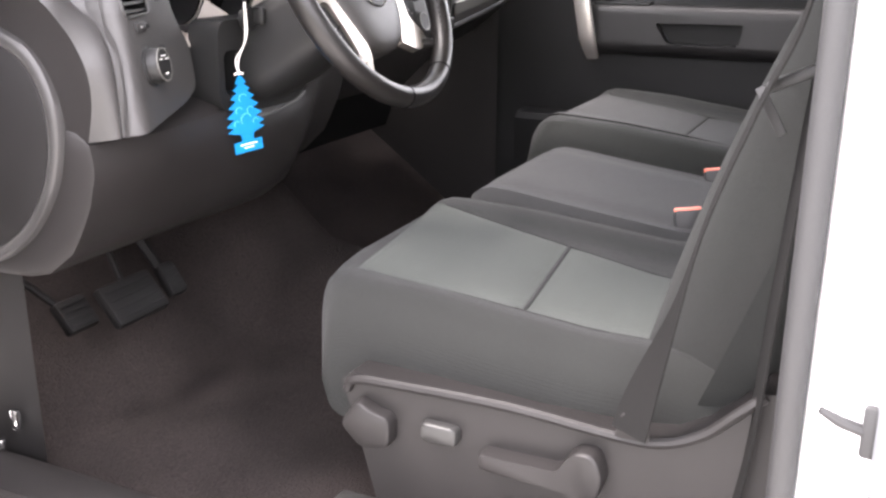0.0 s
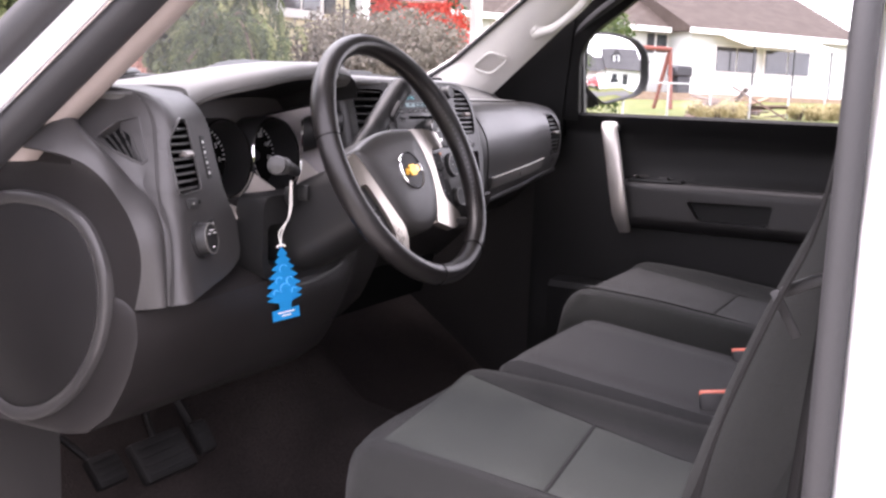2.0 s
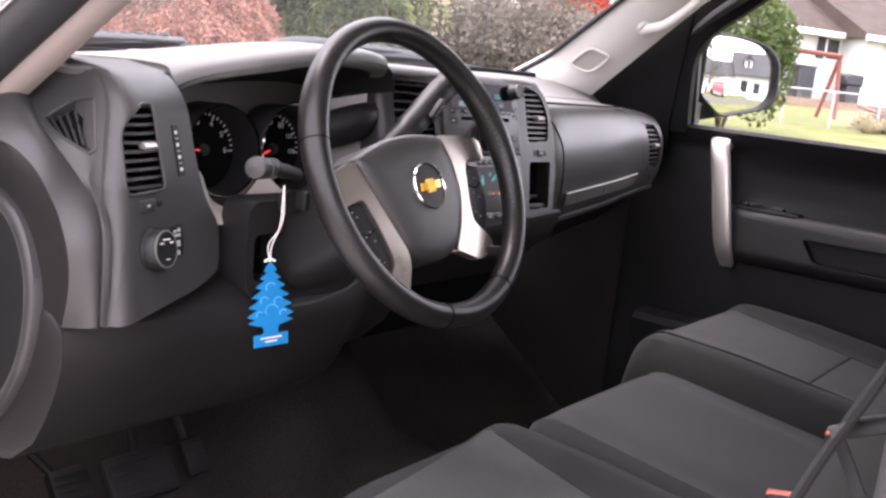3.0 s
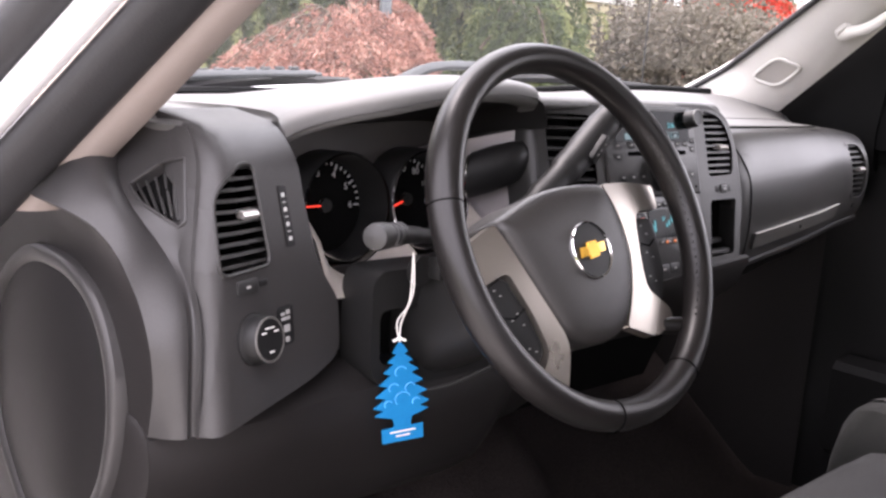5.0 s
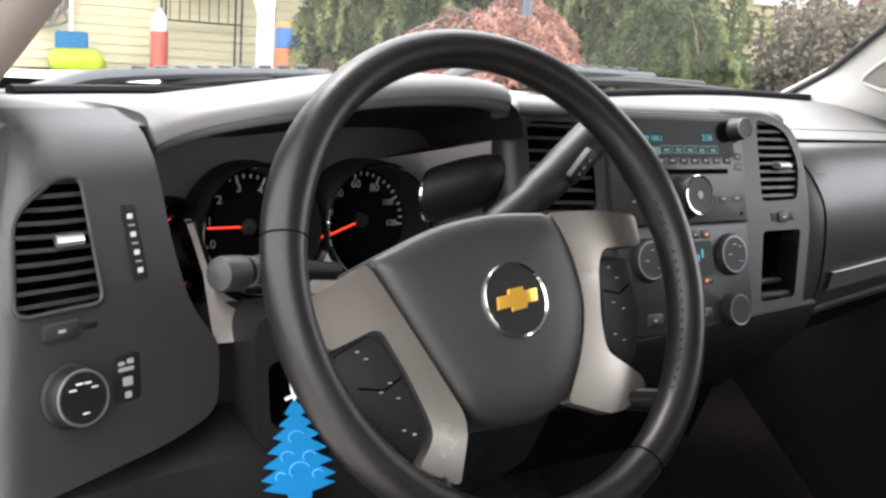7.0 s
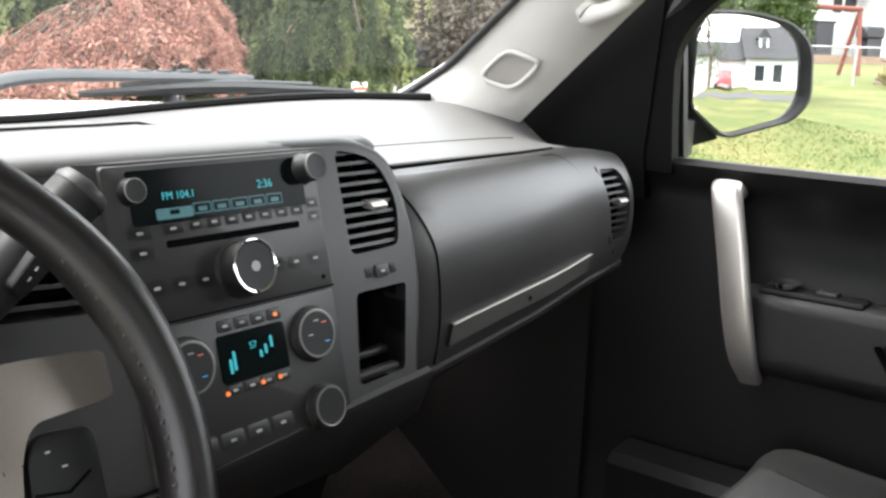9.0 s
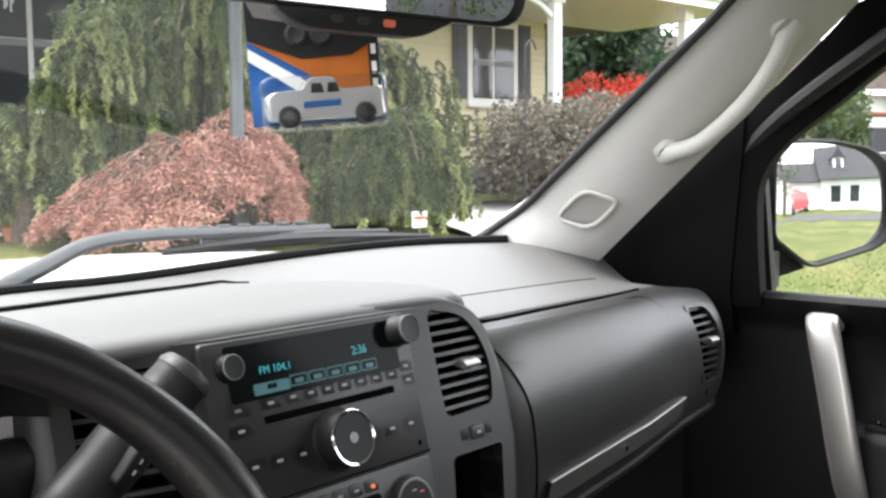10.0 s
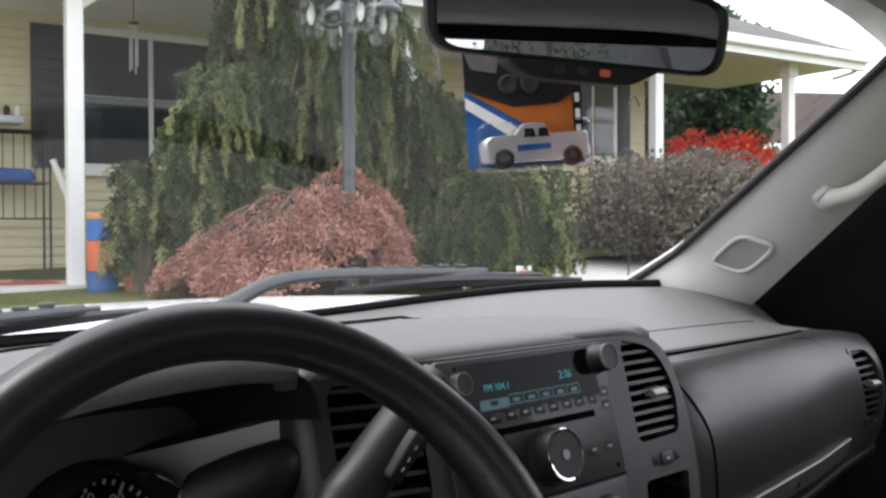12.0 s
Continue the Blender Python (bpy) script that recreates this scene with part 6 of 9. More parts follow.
def seat(label, x0, x1, yf, zt, ua, ub, ygap, lean=0.0, zdrop=0.055, skew=0.0, sweep=0.0):
    """ua and ub: the cloth panel's edges at the front, at the cross seam and at the back; skew turns the seam back towards the door."""
    s = thing("seat", label, "seat", group="front seats")
    bm = BM()
    top = cushion(bm, x0, x1, yf, -0.60, zt, zdrop, 0.70, lean=lean, sweep=sweep)
    part("cushion", bm, CLOTH_DARK, s)

    def edge(e, y):
        if y > ygap:
            return e[1] + (e[0] - e[1]) * (y - ygap) / (yf - ygap)
        return e[1] + (e[2] - e[1]) * (ygap - y) / (ygap + 0.54)
    # cloth panels on the cushion
    for ya, yb in ((yf - 0.030, ygap + 0.004), (ygap - 0.004, -0.54)):
        bm = BM()
        rings = []
        for k in range(17):
            y = ya + (yb - ya) * k / 16
            lift = (0.0003, 0.0042, 0.0062)[min(k, 16 - k, 2)]
            row = []
            for j in range(21):
                y2 = y - skew * (1 - j / 20)
                u = edge(ua, y) + (edge(ub, y) - edge(ua, y)) * j / 20
                ee = (0.0003, 0.75, 1.0)[min(j, 20 - j, 2)]
                row.append(top(u, y2) + V(0, 0, lift * ee + 0.005 * math.sin(math.pi * k / 16) * math.sin(math.pi * j / 20) - 0.010 * (0.5 if k == 0 and ya > -0.2 else 0)))
            rings.append(row)
        loft(bm, rings, closed=False)
        part("cloth_panel", bm, CLOTH if x0 < 0 else CLOTH_MID, s, "lighter grey woven cloth panel")
    bm = BM()
    for e, sk in ((ua, skew), (ub, 0.0)):
        tube(bm, [top(edge(e, yf - 0.055 - 0.475 * k / 14), yf - 0.055 - 0.475 * k / 14 - sk) + V(0, 0, 0.0) for k in range(15)], 0.0020, 6)
    tube(bm, [top(edge(ua, ygap) + (edge(ub, ygap) - edge(ua, ygap)) * k / 12, ygap - skew * (1 - k / 12)) + V(0, 0, 0.0) for k in range(13)], 0.003, 6)
    part("piping", bm, CLOTH_DARK, s)
    bm = BM()
    backrest(bm, x0 + 0.02, x1 - 0.015, -0.530, zt - 0.09, -0.740, zt + 0.50, bol=0.055)
    part("backrest", bm, CLOTH_DARK, s)
    return s, top


drv, dtop = seat("dark charcoal cloth driver seat with lighter woven panels", -0.652, -0.130, 0.022, 0.905, (-0.63, -0.74, -0.72), (0.72, 0.50, 0.27), -0.278, 0.006, 0.042, 0.036, 0.075)
pas, ptop = seat("dark charcoal cloth passenger seat with lighter woven panels", 0.290, 0.850, 0.010, 0.975, (-0.80, -0.78, -0.70), (0.60, 0.50, 0.36), -0.300)
mid = thing("seat", "narrow dark cloth centre seat between the front seats", "seat", group="front seats")
bm = BM()
cushion(bm, -0.150, 0.285, -0.035, -0.58, 0.935, 0.045, 0.70, bol=-0.006)
part("cushion", bm, CLOTH_MID, mid)
bm = BM()
backrest(bm, -0.145, 0.280, -0.52, 0.86, -0.74, 1.36, bol=0.0)
part("backrest", bm, CLOTH_DARK, mid)

# plastic seat side with its controls
sb = part("seat_base", (lambda b: (loft(b, [[V(-0.70 + dx, y - 0.028, z + 0.020) for y, z in ((-0.085, 0.772), (-0.10, 0.785), (-0.20, 0.784), (-0.35, 0.777), (-0.47, 0.778), (-0.525, 0.786), (-0.560, 0.806), (-0.590, 0.834), (-0.620, 0.866), (-0.72, 0.880), (-0.80, 0.62), (-0.52, 0.595), (-0.135, 0.60), (-0.11, 0.69))] for dx in (0.0, 0.02, 0.08)]), b)[1])(BM()), PLASTIC_LOW, drv, "grey plastic seat side cover")
bm = BM()
tube(bm, smoothline([(-0.703, -0.122, 0.780), (-0.704, -0.136, 0.797), (-0.704, -0.200, 0.802), (-0.704, -0.352, 0.806), (-0.704, -0.490, 0.799), (-0.704, -0.545, 0.803), (-0.704, -0.588, 0.824), (-0.704, -0.622, 0.857), (-0.702, -0.650, 0.884)], 5), 0.0065, 8)
part("side_rail", bm, PLASTIC_LOW, sb, "smooth raised rim")
bm = BM()
slab(bm, fillet([(-0.098, 0.725), (-0.125, 0.765), (-0.150, 0.752), (-0.175, 0.748), (-0.175, 0.705), (-0.13, 0.695)], 0.012), lambda u, v, d: V(-0.722 + d, u - 0.020, v + 0.012), 0.022, 0.006)
part("seat_lever", bm, PLASTIC_LOW, sb)
bm = BM()
slab(bm, rrect(-0.232, 0.730, 0.052, 0.026, 0.009), lambda u, v, d: V(-0.716 + d, u - 0.030, v + 0.020), 0.016, 0.005)
part("lumbar_button", bm, BEZEL, sb, "small rounded seat switch")
bm = BM()
slab(bm, fillet([(-0.310, 0.733), (-0.415, 0.735), (-0.430, 0.765), (-0.460, 0.768), (-0.472, 0.735), (-0.46, 0.70), (-0.42, 0.708), (-0.31, 0.712)], [0.008, 0.01, 0.015, 0.015, 0.015, 0.012, 0.01, 0.008], 5), lambda u, v, d: V(-0.728 + d, u - 0.012, v + 0.012), 0.028, 0.007)
part("recline_lever", bm, PLASTIC_LOW, sb, "long grey recline lever")
bm = BM()
slab(bm, fillet([(-0.44, 0.60), (-0.455, 0.655), (-0.49, 0.682), (-0.60, 0.672), (-0.60, 0.60)], [0.0, 0.03, 0.03, 0.02, 0.0]), lambda u, v, d: V(-0.706 + d, u - 0.01, v + 0.012), 0.006, 0.002)
part("hinge_cover", bm, PLASTIC_LOW, sb)
for c_, s_ in (((-0.69, -0.16, 0.585), (0.04, 0.14, 0.04)), ((-0.69, -0.58, 0.585), (0.04, 0.16, 0.04)), ((-0.22, -0.36, 0.64), (0.04, 0.5, 0.16))):
    bm = BM()
    rbox(bm, c_, s_, 0.008)
    part("seat_track", bm, BEZEL, drv, "grey metal seat track")
for st_, xx in ((pas, (0.34, 0.80)), (mid, (-0.05, 0.18))):
    for x in xx:
        bm = BM()
        rbox(bm, (x, -0.34, 0.655), (0.05, 0.44, 0.13), 0.01)
        part("seat_track", bm, BLACK, st_)

# buckles
def buckle(p, tilt, label="black buckle with a red release button"):
    b = thing("seat_belt_buckle", label, "belt buckle", group="belt buckles")
    R = Euler((radians(tilt), radians(8), radians(12))).to_matrix()
    bm = BM()
    rbox(bm, p, (0.030, 0.055, 0.060), 0.007, R)
    rbox(bm, Vector(p) + R @ V(0, -0.005, -0.06), (0.018, 0.03, 0.09), 0.005, R)
    part("housing", bm, BLACK, b)
    bm = BM()
    rbox(bm, Vector(p) + R @ V(0, 0.004, 0.0285), (0.020, 0.046, 0.008), 0.003, R)
    part("release_button", bm, RED, b, "faded red release button")
    return b


buckle(V(-0.085, -0.435, 0.885), -8)
buckle(V(0.265, -0.415, 0.880), -8)

# seat belt of the driver
beltt = thing("seat_belt", "black webbing seat belt hanging along the driver seat", "seat belt")
bm = BM()
strap(bm, smoothline([(-0.722, -0.508, 0.815), (-0.716, -0.520, 0.87), (-0.706, -0.545, 0.96), (-0.696, -0.572, 1.08), (-0.690, -0.612, 1.20), (-0.694, -0.648, 1.30), (-0.735, -0.676, 1.50), (-0.735, -0.68, 1.62)], 5), 0.044, [V(0.25, 0.96, 0.05).lerp(V(0.98, 0.15, 0.08), ease(0.0, 14.0, k)).normalized() for k in range(60)])
part("webbing", bm, BELT, beltt)
bm = BM()
strap(bm, smoothline([(-0.700, -0.605, 0.62), (-0.705, -0.635, 0.80), (-0.705, -0.648, 1.0), (-0.69, -0.66, 1.2), (-0.70, -0.672, 1.35), (-0.745, -0.684, 1.55)], 5), 0.046, (1, 0.30, 0.0))
part("webbing", bm, BELT, beltt)
bm = BM()
rbox(bm, (-0.668, -0.640, 1.222), (0.022, 0.060, 0.012), 0.004, Euler((radians(-25), 0, 0)).to_matrix())
part("latch_stop", bm, RUBBER, beltt)
bm = BM()
rbox(bm, (-0.664, -0.618, 1.185), (0.003, 0.010, 0.055), 0.001, Euler((radians(-30), 0, 0)).to_matrix())
part("latch_plate", bm, RUBBER, beltt, "dull steel latch plate")
bm = BM()
slab(bm, fillet([(-0.490, 0.806), (-0.532, 0.806), (-0.526, 0.838), (-0.498, 0.838)], 0.004), lambda u, v, d: V(-0.7175 + d, u, v), 0.003, 0.001)
part("anchor", bm, PLASTIC_LOW, beltt, "dull metal belt anchor")

# ---- pedals ----
def pedal(name, label, c, w, h, tilt, arm):
    p = thing(name, label, "pedal")
    R = Euler((radians(tilt), 0, radians(0))).to_matrix()
    bm = BM()
    rbox(bm, c, (w, h, 0.022), 0.007, R)
    pp = part("pedal_pad", bm, PEDAL, p)
    for k in range(4):
        bm = BM()
        rbox(bm, Vector(c) + R @ V(0, h * (-0.32 + 0.21 * k), 0.0115), (w * 0.86, 0.005, 0.0016), 0.0006, R, 1)
        part("rib", bm, PEDAL, pp)
    bm = BM()
    tube(bm, smoothline([Vector(c) + R @ V(0, 0.0, -0.008), arm[0], arm[1]], 5), 0.010, 8, 0.6)
    part("arm", bm, PEDAL, p)


pedal("brake_pedal", "wide black rubber brake pedal", V(-0.490, 0.455, 0.738), 0.125, 0.080, 50, [V(-0.45, 0.56, 0.86), V(-0.44, 0.58, 1.02)])
pedal("gas_pedal", "tall black rubber gas pedal", V(-0.372, 0.470, 0.735), 0.042, 0.066, 55, [V(-0.34, 0.60, 0.84), V(-0.33, 0.64, 1.0)])
pedal("parking_brake_pedal", "small black rubber parking brake pedal", V(-0.600, 0.478, 0.742), 0.065, 0.060, 50, [V(-0.68, 0.56, 0.86), V(-0.70, 0.60, 1.0)])


# ---- ground ----
def smooth(t):
    t = max(0.0, min(1.0, t))
    return t * t * (3 - 2 * t)


def ground_z(x, y):
    """Level by the truck, rising to the house ahead and gently to the right."""
    s = min(70.0, max(0.0, 0.75 * x + 0.66 * y - 0.6))
    z = 0.042 * s * s / (s + 0.8)
    z += 0.80 * smooth((y - 2.2) / 4.0) * smooth((17.0 - x) / 7.0) * smooth((40 - y) / 20)
    return z


def ramp_mat(name, cols, scale, rough=0.9, bump=0.0, bscale=0.02, detail=8.0, mid=0.5):
    """A surface coloured by two noises through a ramp."""
    m = bpy.data.materials.new(name)
    m.use_nodes = True
    n, l = m.node_tree.nodes, m.node_tree.links
    b = n["Principled BSDF"]
    b.inputs["Roughness"].default_value, b.inputs["Specular IOR Level"].default_value = rough, 0.2
    tc = n.new("ShaderNodeTexCoord")
    a, c = n.new("ShaderNodeTexNoise"), n.new("ShaderNodeTexNoise")
    a.inputs["Scale"].default_value, a.inputs["Detail"].default_value, a.inputs["Roughness"].default_value = scale, detail, 0.65
    c.inputs["Scale"].default_value, c.inputs["Detail"].default_value = scale * 28, 4.0
    mx = n.new("ShaderNodeMixRGB")
    mx.inputs["Fac"].default_value = 0.45
    r = n.new("ShaderNodeValToRGB")
    e = r.color_ramp.elements
    e[0].position, e[1].position = 0.36, 0.64
    e[0].color, e[1].color = (*cols[0], 1), (*cols[-1], 1)
    for k, col in enumerate(cols[1:-1]):
        e.new(0.36 + 0.28 * (k + 1) / (len(cols) - 1)).color = (*col, 1)
    for t in (a, c):
        l.new(tc.outputs["Object"], t.inputs["Vector"])
    l.new(a.outputs["Fac"], mx.inputs[1])
    l.new(c.outputs["Fac"], mx.inputs[2])
    l.new(mx.outputs["Color"], r.inputs["Fac"])
    l.new(r.outputs["Color"], b.inputs["Base Color"])
    if bump:
        bp = n.new("ShaderNodeBump")
        bp.inputs["Strength"].default_value, bp.inputs["Distance"].default_value = bump, bscale
        l.new(c.outputs["Fac"], bp.inputs["Height"])
        l.new(bp.outputs["Normal"], b.inputs["Normal"])
    return m


GRASS = ramp_mat("lawn", [(0.044, 0.068, 0.013), (0.080, 0.095, 0.024), (0.165, 0.134, 0.056)], 0.6, bump=0.8, bscale=0.03)
BLADE = leafy("grass blades", (0.046, 0.077, 0.016), (0.088, 0.112, 0.028), (0.195, 0.160, 0.070), clump=0.9, single=0.3)
CONCRETE = ramp_mat("concrete", [(0.40, 0.38, 0.35), (0.52, 0.50, 0.47), (0.60, 0.58, 0.55)], 1.2, bump=0.2, bscale=0.004)
SIDING = mat("cream siding", (0.62, 0.56, 0.36), 0.55, grain=0.05, scale=60, var=0.05, vscale=1.2)
SIDING_W = mat("white siding", (0.58, 0.61, 0.585), 0.55, grain=0.04, scale=60, var=0.04, vscale=0.6)
WHITE = mat("white trim paint", (0.78, 0.78, 0.76), 0.5, var=0.04, vscale=2)
SHINGLE = ramp_mat("asphalt shingle", [(0.075, 0.072, 0.07), (0.11, 0.107, 0.102), (0.15, 0.144, 0.138)], 2.5, bump=0.5, bscale=0.01)
SHINGLE_B = ramp_mat("brown shingle", [(0.036, 0.027, 0.022), (0.050, 0.038, 0.032), (0.066, 0.052, 0.044)], 1.5, bump=0.5, bscale=0.02)
SHUTTER = mat("dark shutter", (0.020, 0.021, 0.026), 0.5, var=0.1)
SASH = mat("grey sash", (0.16, 0.17, 0.18), 0.5, var=0.1)
PANE_DARK = mat("house window", (0.03, 0.035, 0.04), 0.06, spec=0.7, var=0.3, vscale=1.5)
IRON = mat("black iron", (0.03, 0.032, 0.035), 0.5, metal=0.4, grain=0.1, scale=80, bump=0.2)
POSTGREY = mat("grey lamp metal", (0.050, 0.055, 0.060), 0.45, metal=0.3, grain=0.08, scale=90, bump=0.15)
CLEAR = pane("lantern glass", (0.85, 0.87, 0.86))
WOOD = mat("weathered wood", (0.22, 0.15, 0.10), 0.8, grain=0.3, scale=40, bump=0.4, var=0.25)
WOOD_DARK = mat("wet brown boards", (0.075, 0.045, 0.032), 0.8, grain=0.3, scale=40, bump=0.4, var=0.3)
REDWOOD = mat("red stained wood", (0.15, 0.038, 0.024), 0.7, grain=0.2, scale=40, var=0.2)
STEEL = mat("galvanised steel", (0.42, 0.43, 0.43), 0.45, metal=0.6, grain=0.1, scale=80)
BARK = mat("bark", (0.10, 0.075, 0.055), 0.95, grain=0.4, scale=35, bump=1.0, bscale=0.02, var=0.3)
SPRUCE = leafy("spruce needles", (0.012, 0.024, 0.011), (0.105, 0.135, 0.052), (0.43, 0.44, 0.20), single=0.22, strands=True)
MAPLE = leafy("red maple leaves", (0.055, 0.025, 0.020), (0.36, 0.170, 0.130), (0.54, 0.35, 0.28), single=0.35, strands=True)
PURPLE = leafy("grey shrub leaves", (0.085, 0.078, 0.060), (0.140, 0.122, 0.098), (0.21, 0.175, 0.145))
BURNING = leafy("red shrub leaves", (0.42, 0.03, 0.02), (0.62, 0.06, 0.04), (0.72, 0.14, 0.08))
GREEN = leafy("green leaves", (0.030, 0.058, 0.018), (0.065, 0.10, 0.030), (0.13, 0.16, 0.05))
PINE = leafy("pine needles", (0.018, 0.040, 0.018), (0.035, 0.065, 0.028), (0.06, 0.09, 0.04))
STRAW = leafy("dry grass", (0.22, 0.19, 0.09), (0.34, 0.29, 0.15), (0.45, 0.40, 0.24))
AUTUMN = leafy("autumn leaves", (0.28, 0.035, 0.02), (0.42, 0.09, 0.03), (0.55, 0.28, 0.06))

bm = BM()
co = sorted({round(math.copysign(abs(t) ** 2.4, t) * 600, 3) for t in [-1 + 2 * k / 150 for k in range(151)]})
rows = [[bm.verts.new((x, y, ground_z(x, y))) for x in co] for y in co]
for a, b in zip(rows, rows[1:]):
    for i in range(len(co) - 1):
        bm.faces.new((a[i], a[i + 1], b[i + 1], b[i]))
tagged(part("ground", bm, GRASS), "patchy green and straw coloured lawn", "lawn", kind="structure")


def sheet(name, label, x0, x1, y0, y1, material, lift=0.02, n=24):
    bm = BM()
    rows = [[bm.verts.new((x0 + (x1 - x0) * i / n, y0 + (y1 - y0) * j / n, ground_z(x0 + (x1 - x0) * i / n, y0 + (y1 - y0) * j / n) + lift)) for i in range(n + 1)] for j in range(n + 1)]
    for a, b in zip(rows, rows[1:]):
        for i in range(n):
            bm.faces.new((a[i], a[i + 1], b[i + 1], b[i]))
    return tagged(part(name, bm, material), label, "pavement", kind="structure")


sheet("pavement", "pale concrete driveway under the truck", -4.5, 1.05, -14, 5.2, CONCRETE)
sheet("walkway", "pale sunlit concrete path by the shrubs", 6.2, 8.6, 4.8, 6.6, CONCRETE, 0.03, 12)

rng = np.random.default_rng(7)


def leaves(name, pos, size, material, parent=None, long=1.6, droop=None, spread=1.0, label="", heading=None, tone=None):
    """Many small pointed leaves, one island each."""
    n = len(pos)
    d = rng.normal(size=(n, 3)) * spread if heading is None else np.array(heading)
    if droop is not None:
        d += np.asarray(droop)
    d /= np.linalg.norm(d, axis=1)[:, None] + 1e-9
    s = np.cross(d, rng.normal(size=(n, 3)))
    s /= np.linalg.norm(s, axis=1)[:, None] + 1e-9
    L = (size * (0.6 + 0.8 * rng.random(n)))[:, None]
    w = L / long * 0.5
    bend = np.cross(d, s) * L * 0.12
    a, b, c, e = pos - d * L * 0.5, pos + s * w + bend, pos + d * L * 0.5, pos - s * w + bend
    vs = np.stack([a, b, c, e], 1).reshape(-1, 3)
    me = bpy.data.meshes.new(name)
    me.from_pydata(vs.tolist(), [], np.arange(4 * n).reshape(-1, 4).tolist())
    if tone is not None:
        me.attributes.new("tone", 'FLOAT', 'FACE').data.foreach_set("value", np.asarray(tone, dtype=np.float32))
    me.materials.append(material)
    ob = new(name, me)
    if parent:
        ob.parent = parent
    if label:
        ob["label"] = label
    return ob


# grass blades on the lawn beside the truck
r_ = np.random.default_rng(61)
n_g = 60000
gx, gy = 1.3 + 13.0 * r_.random(n_g) ** 1.5, -2.0 + 10.0 * r_.random(n_g)
ok = (gx * 0.9 > gy - 3.2) & ((gx > 9.0) | (gy < 4.4))
gx, gy = gx[ok], gy[ok]
gp = np.stack([gx, gy, np.array([ground_z(a, b) for a, b in zip(gx, gy)]) + 0.018], 1)
gh = r_.normal(size=(len(gp), 3)) * 0.55 + np.array([0, 0, 0.9])
o = leaves("grass", gp, 0.060, BLADE, None, 7.0, heading=gh)
tagged(o, "short green and straw coloured grass blades", "grass", kind="stuff")


def bush(name, label, category, c, rx, ry, h, n, size, material, lumps=14, long=1.6, droop=None, seed=1):
    """A shrub: stems and a lumpy crown of small leaves with gaps."""
    t = thing(name, label, category)
    r = np.random.default_rng(seed)
    bm = BM()
    base = V(c[0], c[1], ground_z(c[0], c[1]) - 0.05)
    for k in range(9):
        a = r.random() * 6.28
        q = 0.35 + 0.5 * r.random()
        tip = base + V(rx * q * math.cos(a), ry * q * math.sin(a), h * (0.55 + 0.35 * r.random()))
        tube(bm, smoothline([base + V(0.05 * math.cos(a), 0.05 * math.sin(a), 0), base.lerp(tip, 0.5) + V(0, 0, 0.12 * h), tip], 4), [0.018] * 4 + [0.012] * 4 + [0.006], 5)
    part("stems", bm, BARK, t)
    pos = []
    for k in range(lumps):
        a, q, e = r.random() * 6.28, math.sqrt(r.random()) * 0.78, r.random()
        cc = np.array([c[0] + rx * q * math.cos(a), c[1] + ry * q * math.sin(a), base.z + h * (0.30 + 0.55 * e * (1 - 0.6 * q * q))])
        m = n // lumps
        v = r.normal(size=(m, 3))
        v /= np.linalg.norm(v, axis=1)[:, None]
        v *= (0.55 + 0.5 * r.random(m) ** 0.5)[:, None]
        pos.append(cc + v * np.array([rx * 0.36, ry * 0.36, h * 0.24]))
    leaves("crown", np.concatenate(pos), size, material, t, long, droop)
    return t


# ---- house ahead ----
HO, HE, HN = V(2.8, 8.0, 0), V(0.985, -0.171, 0), V(0.171, 0.985, 0)
HM4 = Matrix(((HE.x, HN.x, 0, HO.x), (HE.y, HN.y, 0, HO.y), (0, 0, 1, 0), (0, 0, 0, 1)))


def hs(a, off, z):
    return HM4 @ V(a, off, z)


HR = HM4.to_3x3()
FLOORZ = 1.065
house = thing("house", "cream-sided ranch house with dark shutters and white porch", "house")


def hbox(bm, a0, a1, o0, o1, z0, z1, r=0.004):
    rbox(bm, hs((a0 + a1) / 2, (o0 + o1) / 2, (z0 + z1) / 2), (a1 - a0, o1 - o0, z1 - z0), r, HR, 1)


bm = BM()
hbox(bm, -9.0, 9.1, 2.24, 8.5, 0.2, 3.98)
hwall = part("wall", bm, SIDING, house)
bm = BM()
hbox(bm, -9.3, 10.0, -0.30, 2.24, 0.3, FLOORZ)
part("porch_floor", bm, CONCRETE, house, "pale concrete porch floor")
bm = BM()
hbox(bm, -6.0, 0.45, -1.25, -0.31, 0.3, FLOORZ - 0.13, 0.01)
part("porch_step", bm, CONCRETE, house, "low concrete step along the porch")
bm = BM()
for a0, a1 in ((-9.5, 10.9),):
    slab(bm, [(-0.35, 3.93), (-0.35, 4.08), (4.5, 6.0), (9.4, 4.08), (9.4, 3.93)], lambda u, v, d: hs(a0 + d * 1.0, u, v), a1 - a0)
part("roof", bm, SHINGLE, house, "grey shingle roof", smooth=False)
bm = BM()
hbox(bm, -9.5, 10.9, -0.42, -0.34, 3.80, 4.02)
hbox(bm, -9.5, 10.9, -0.50, -0.40, 3.90, 4.03, 0.02)
part("gutter", bm, WHITE, house, "white eave board and gutter")
bm = BM()
hbox(bm, -9.5, 10.8, -0.34, 2.24, 3.86, 3.90)
part("porch_ceiling", bm, WHITE, house)
bm = BM()
tube(bm, [hs(10.85, -0.40, 3.90), hs(10.75, -0.30, 3.78), hs(10.55, -0.1, 3.70)], 0.03, 6)
part("downspout", bm, WHITE, house)
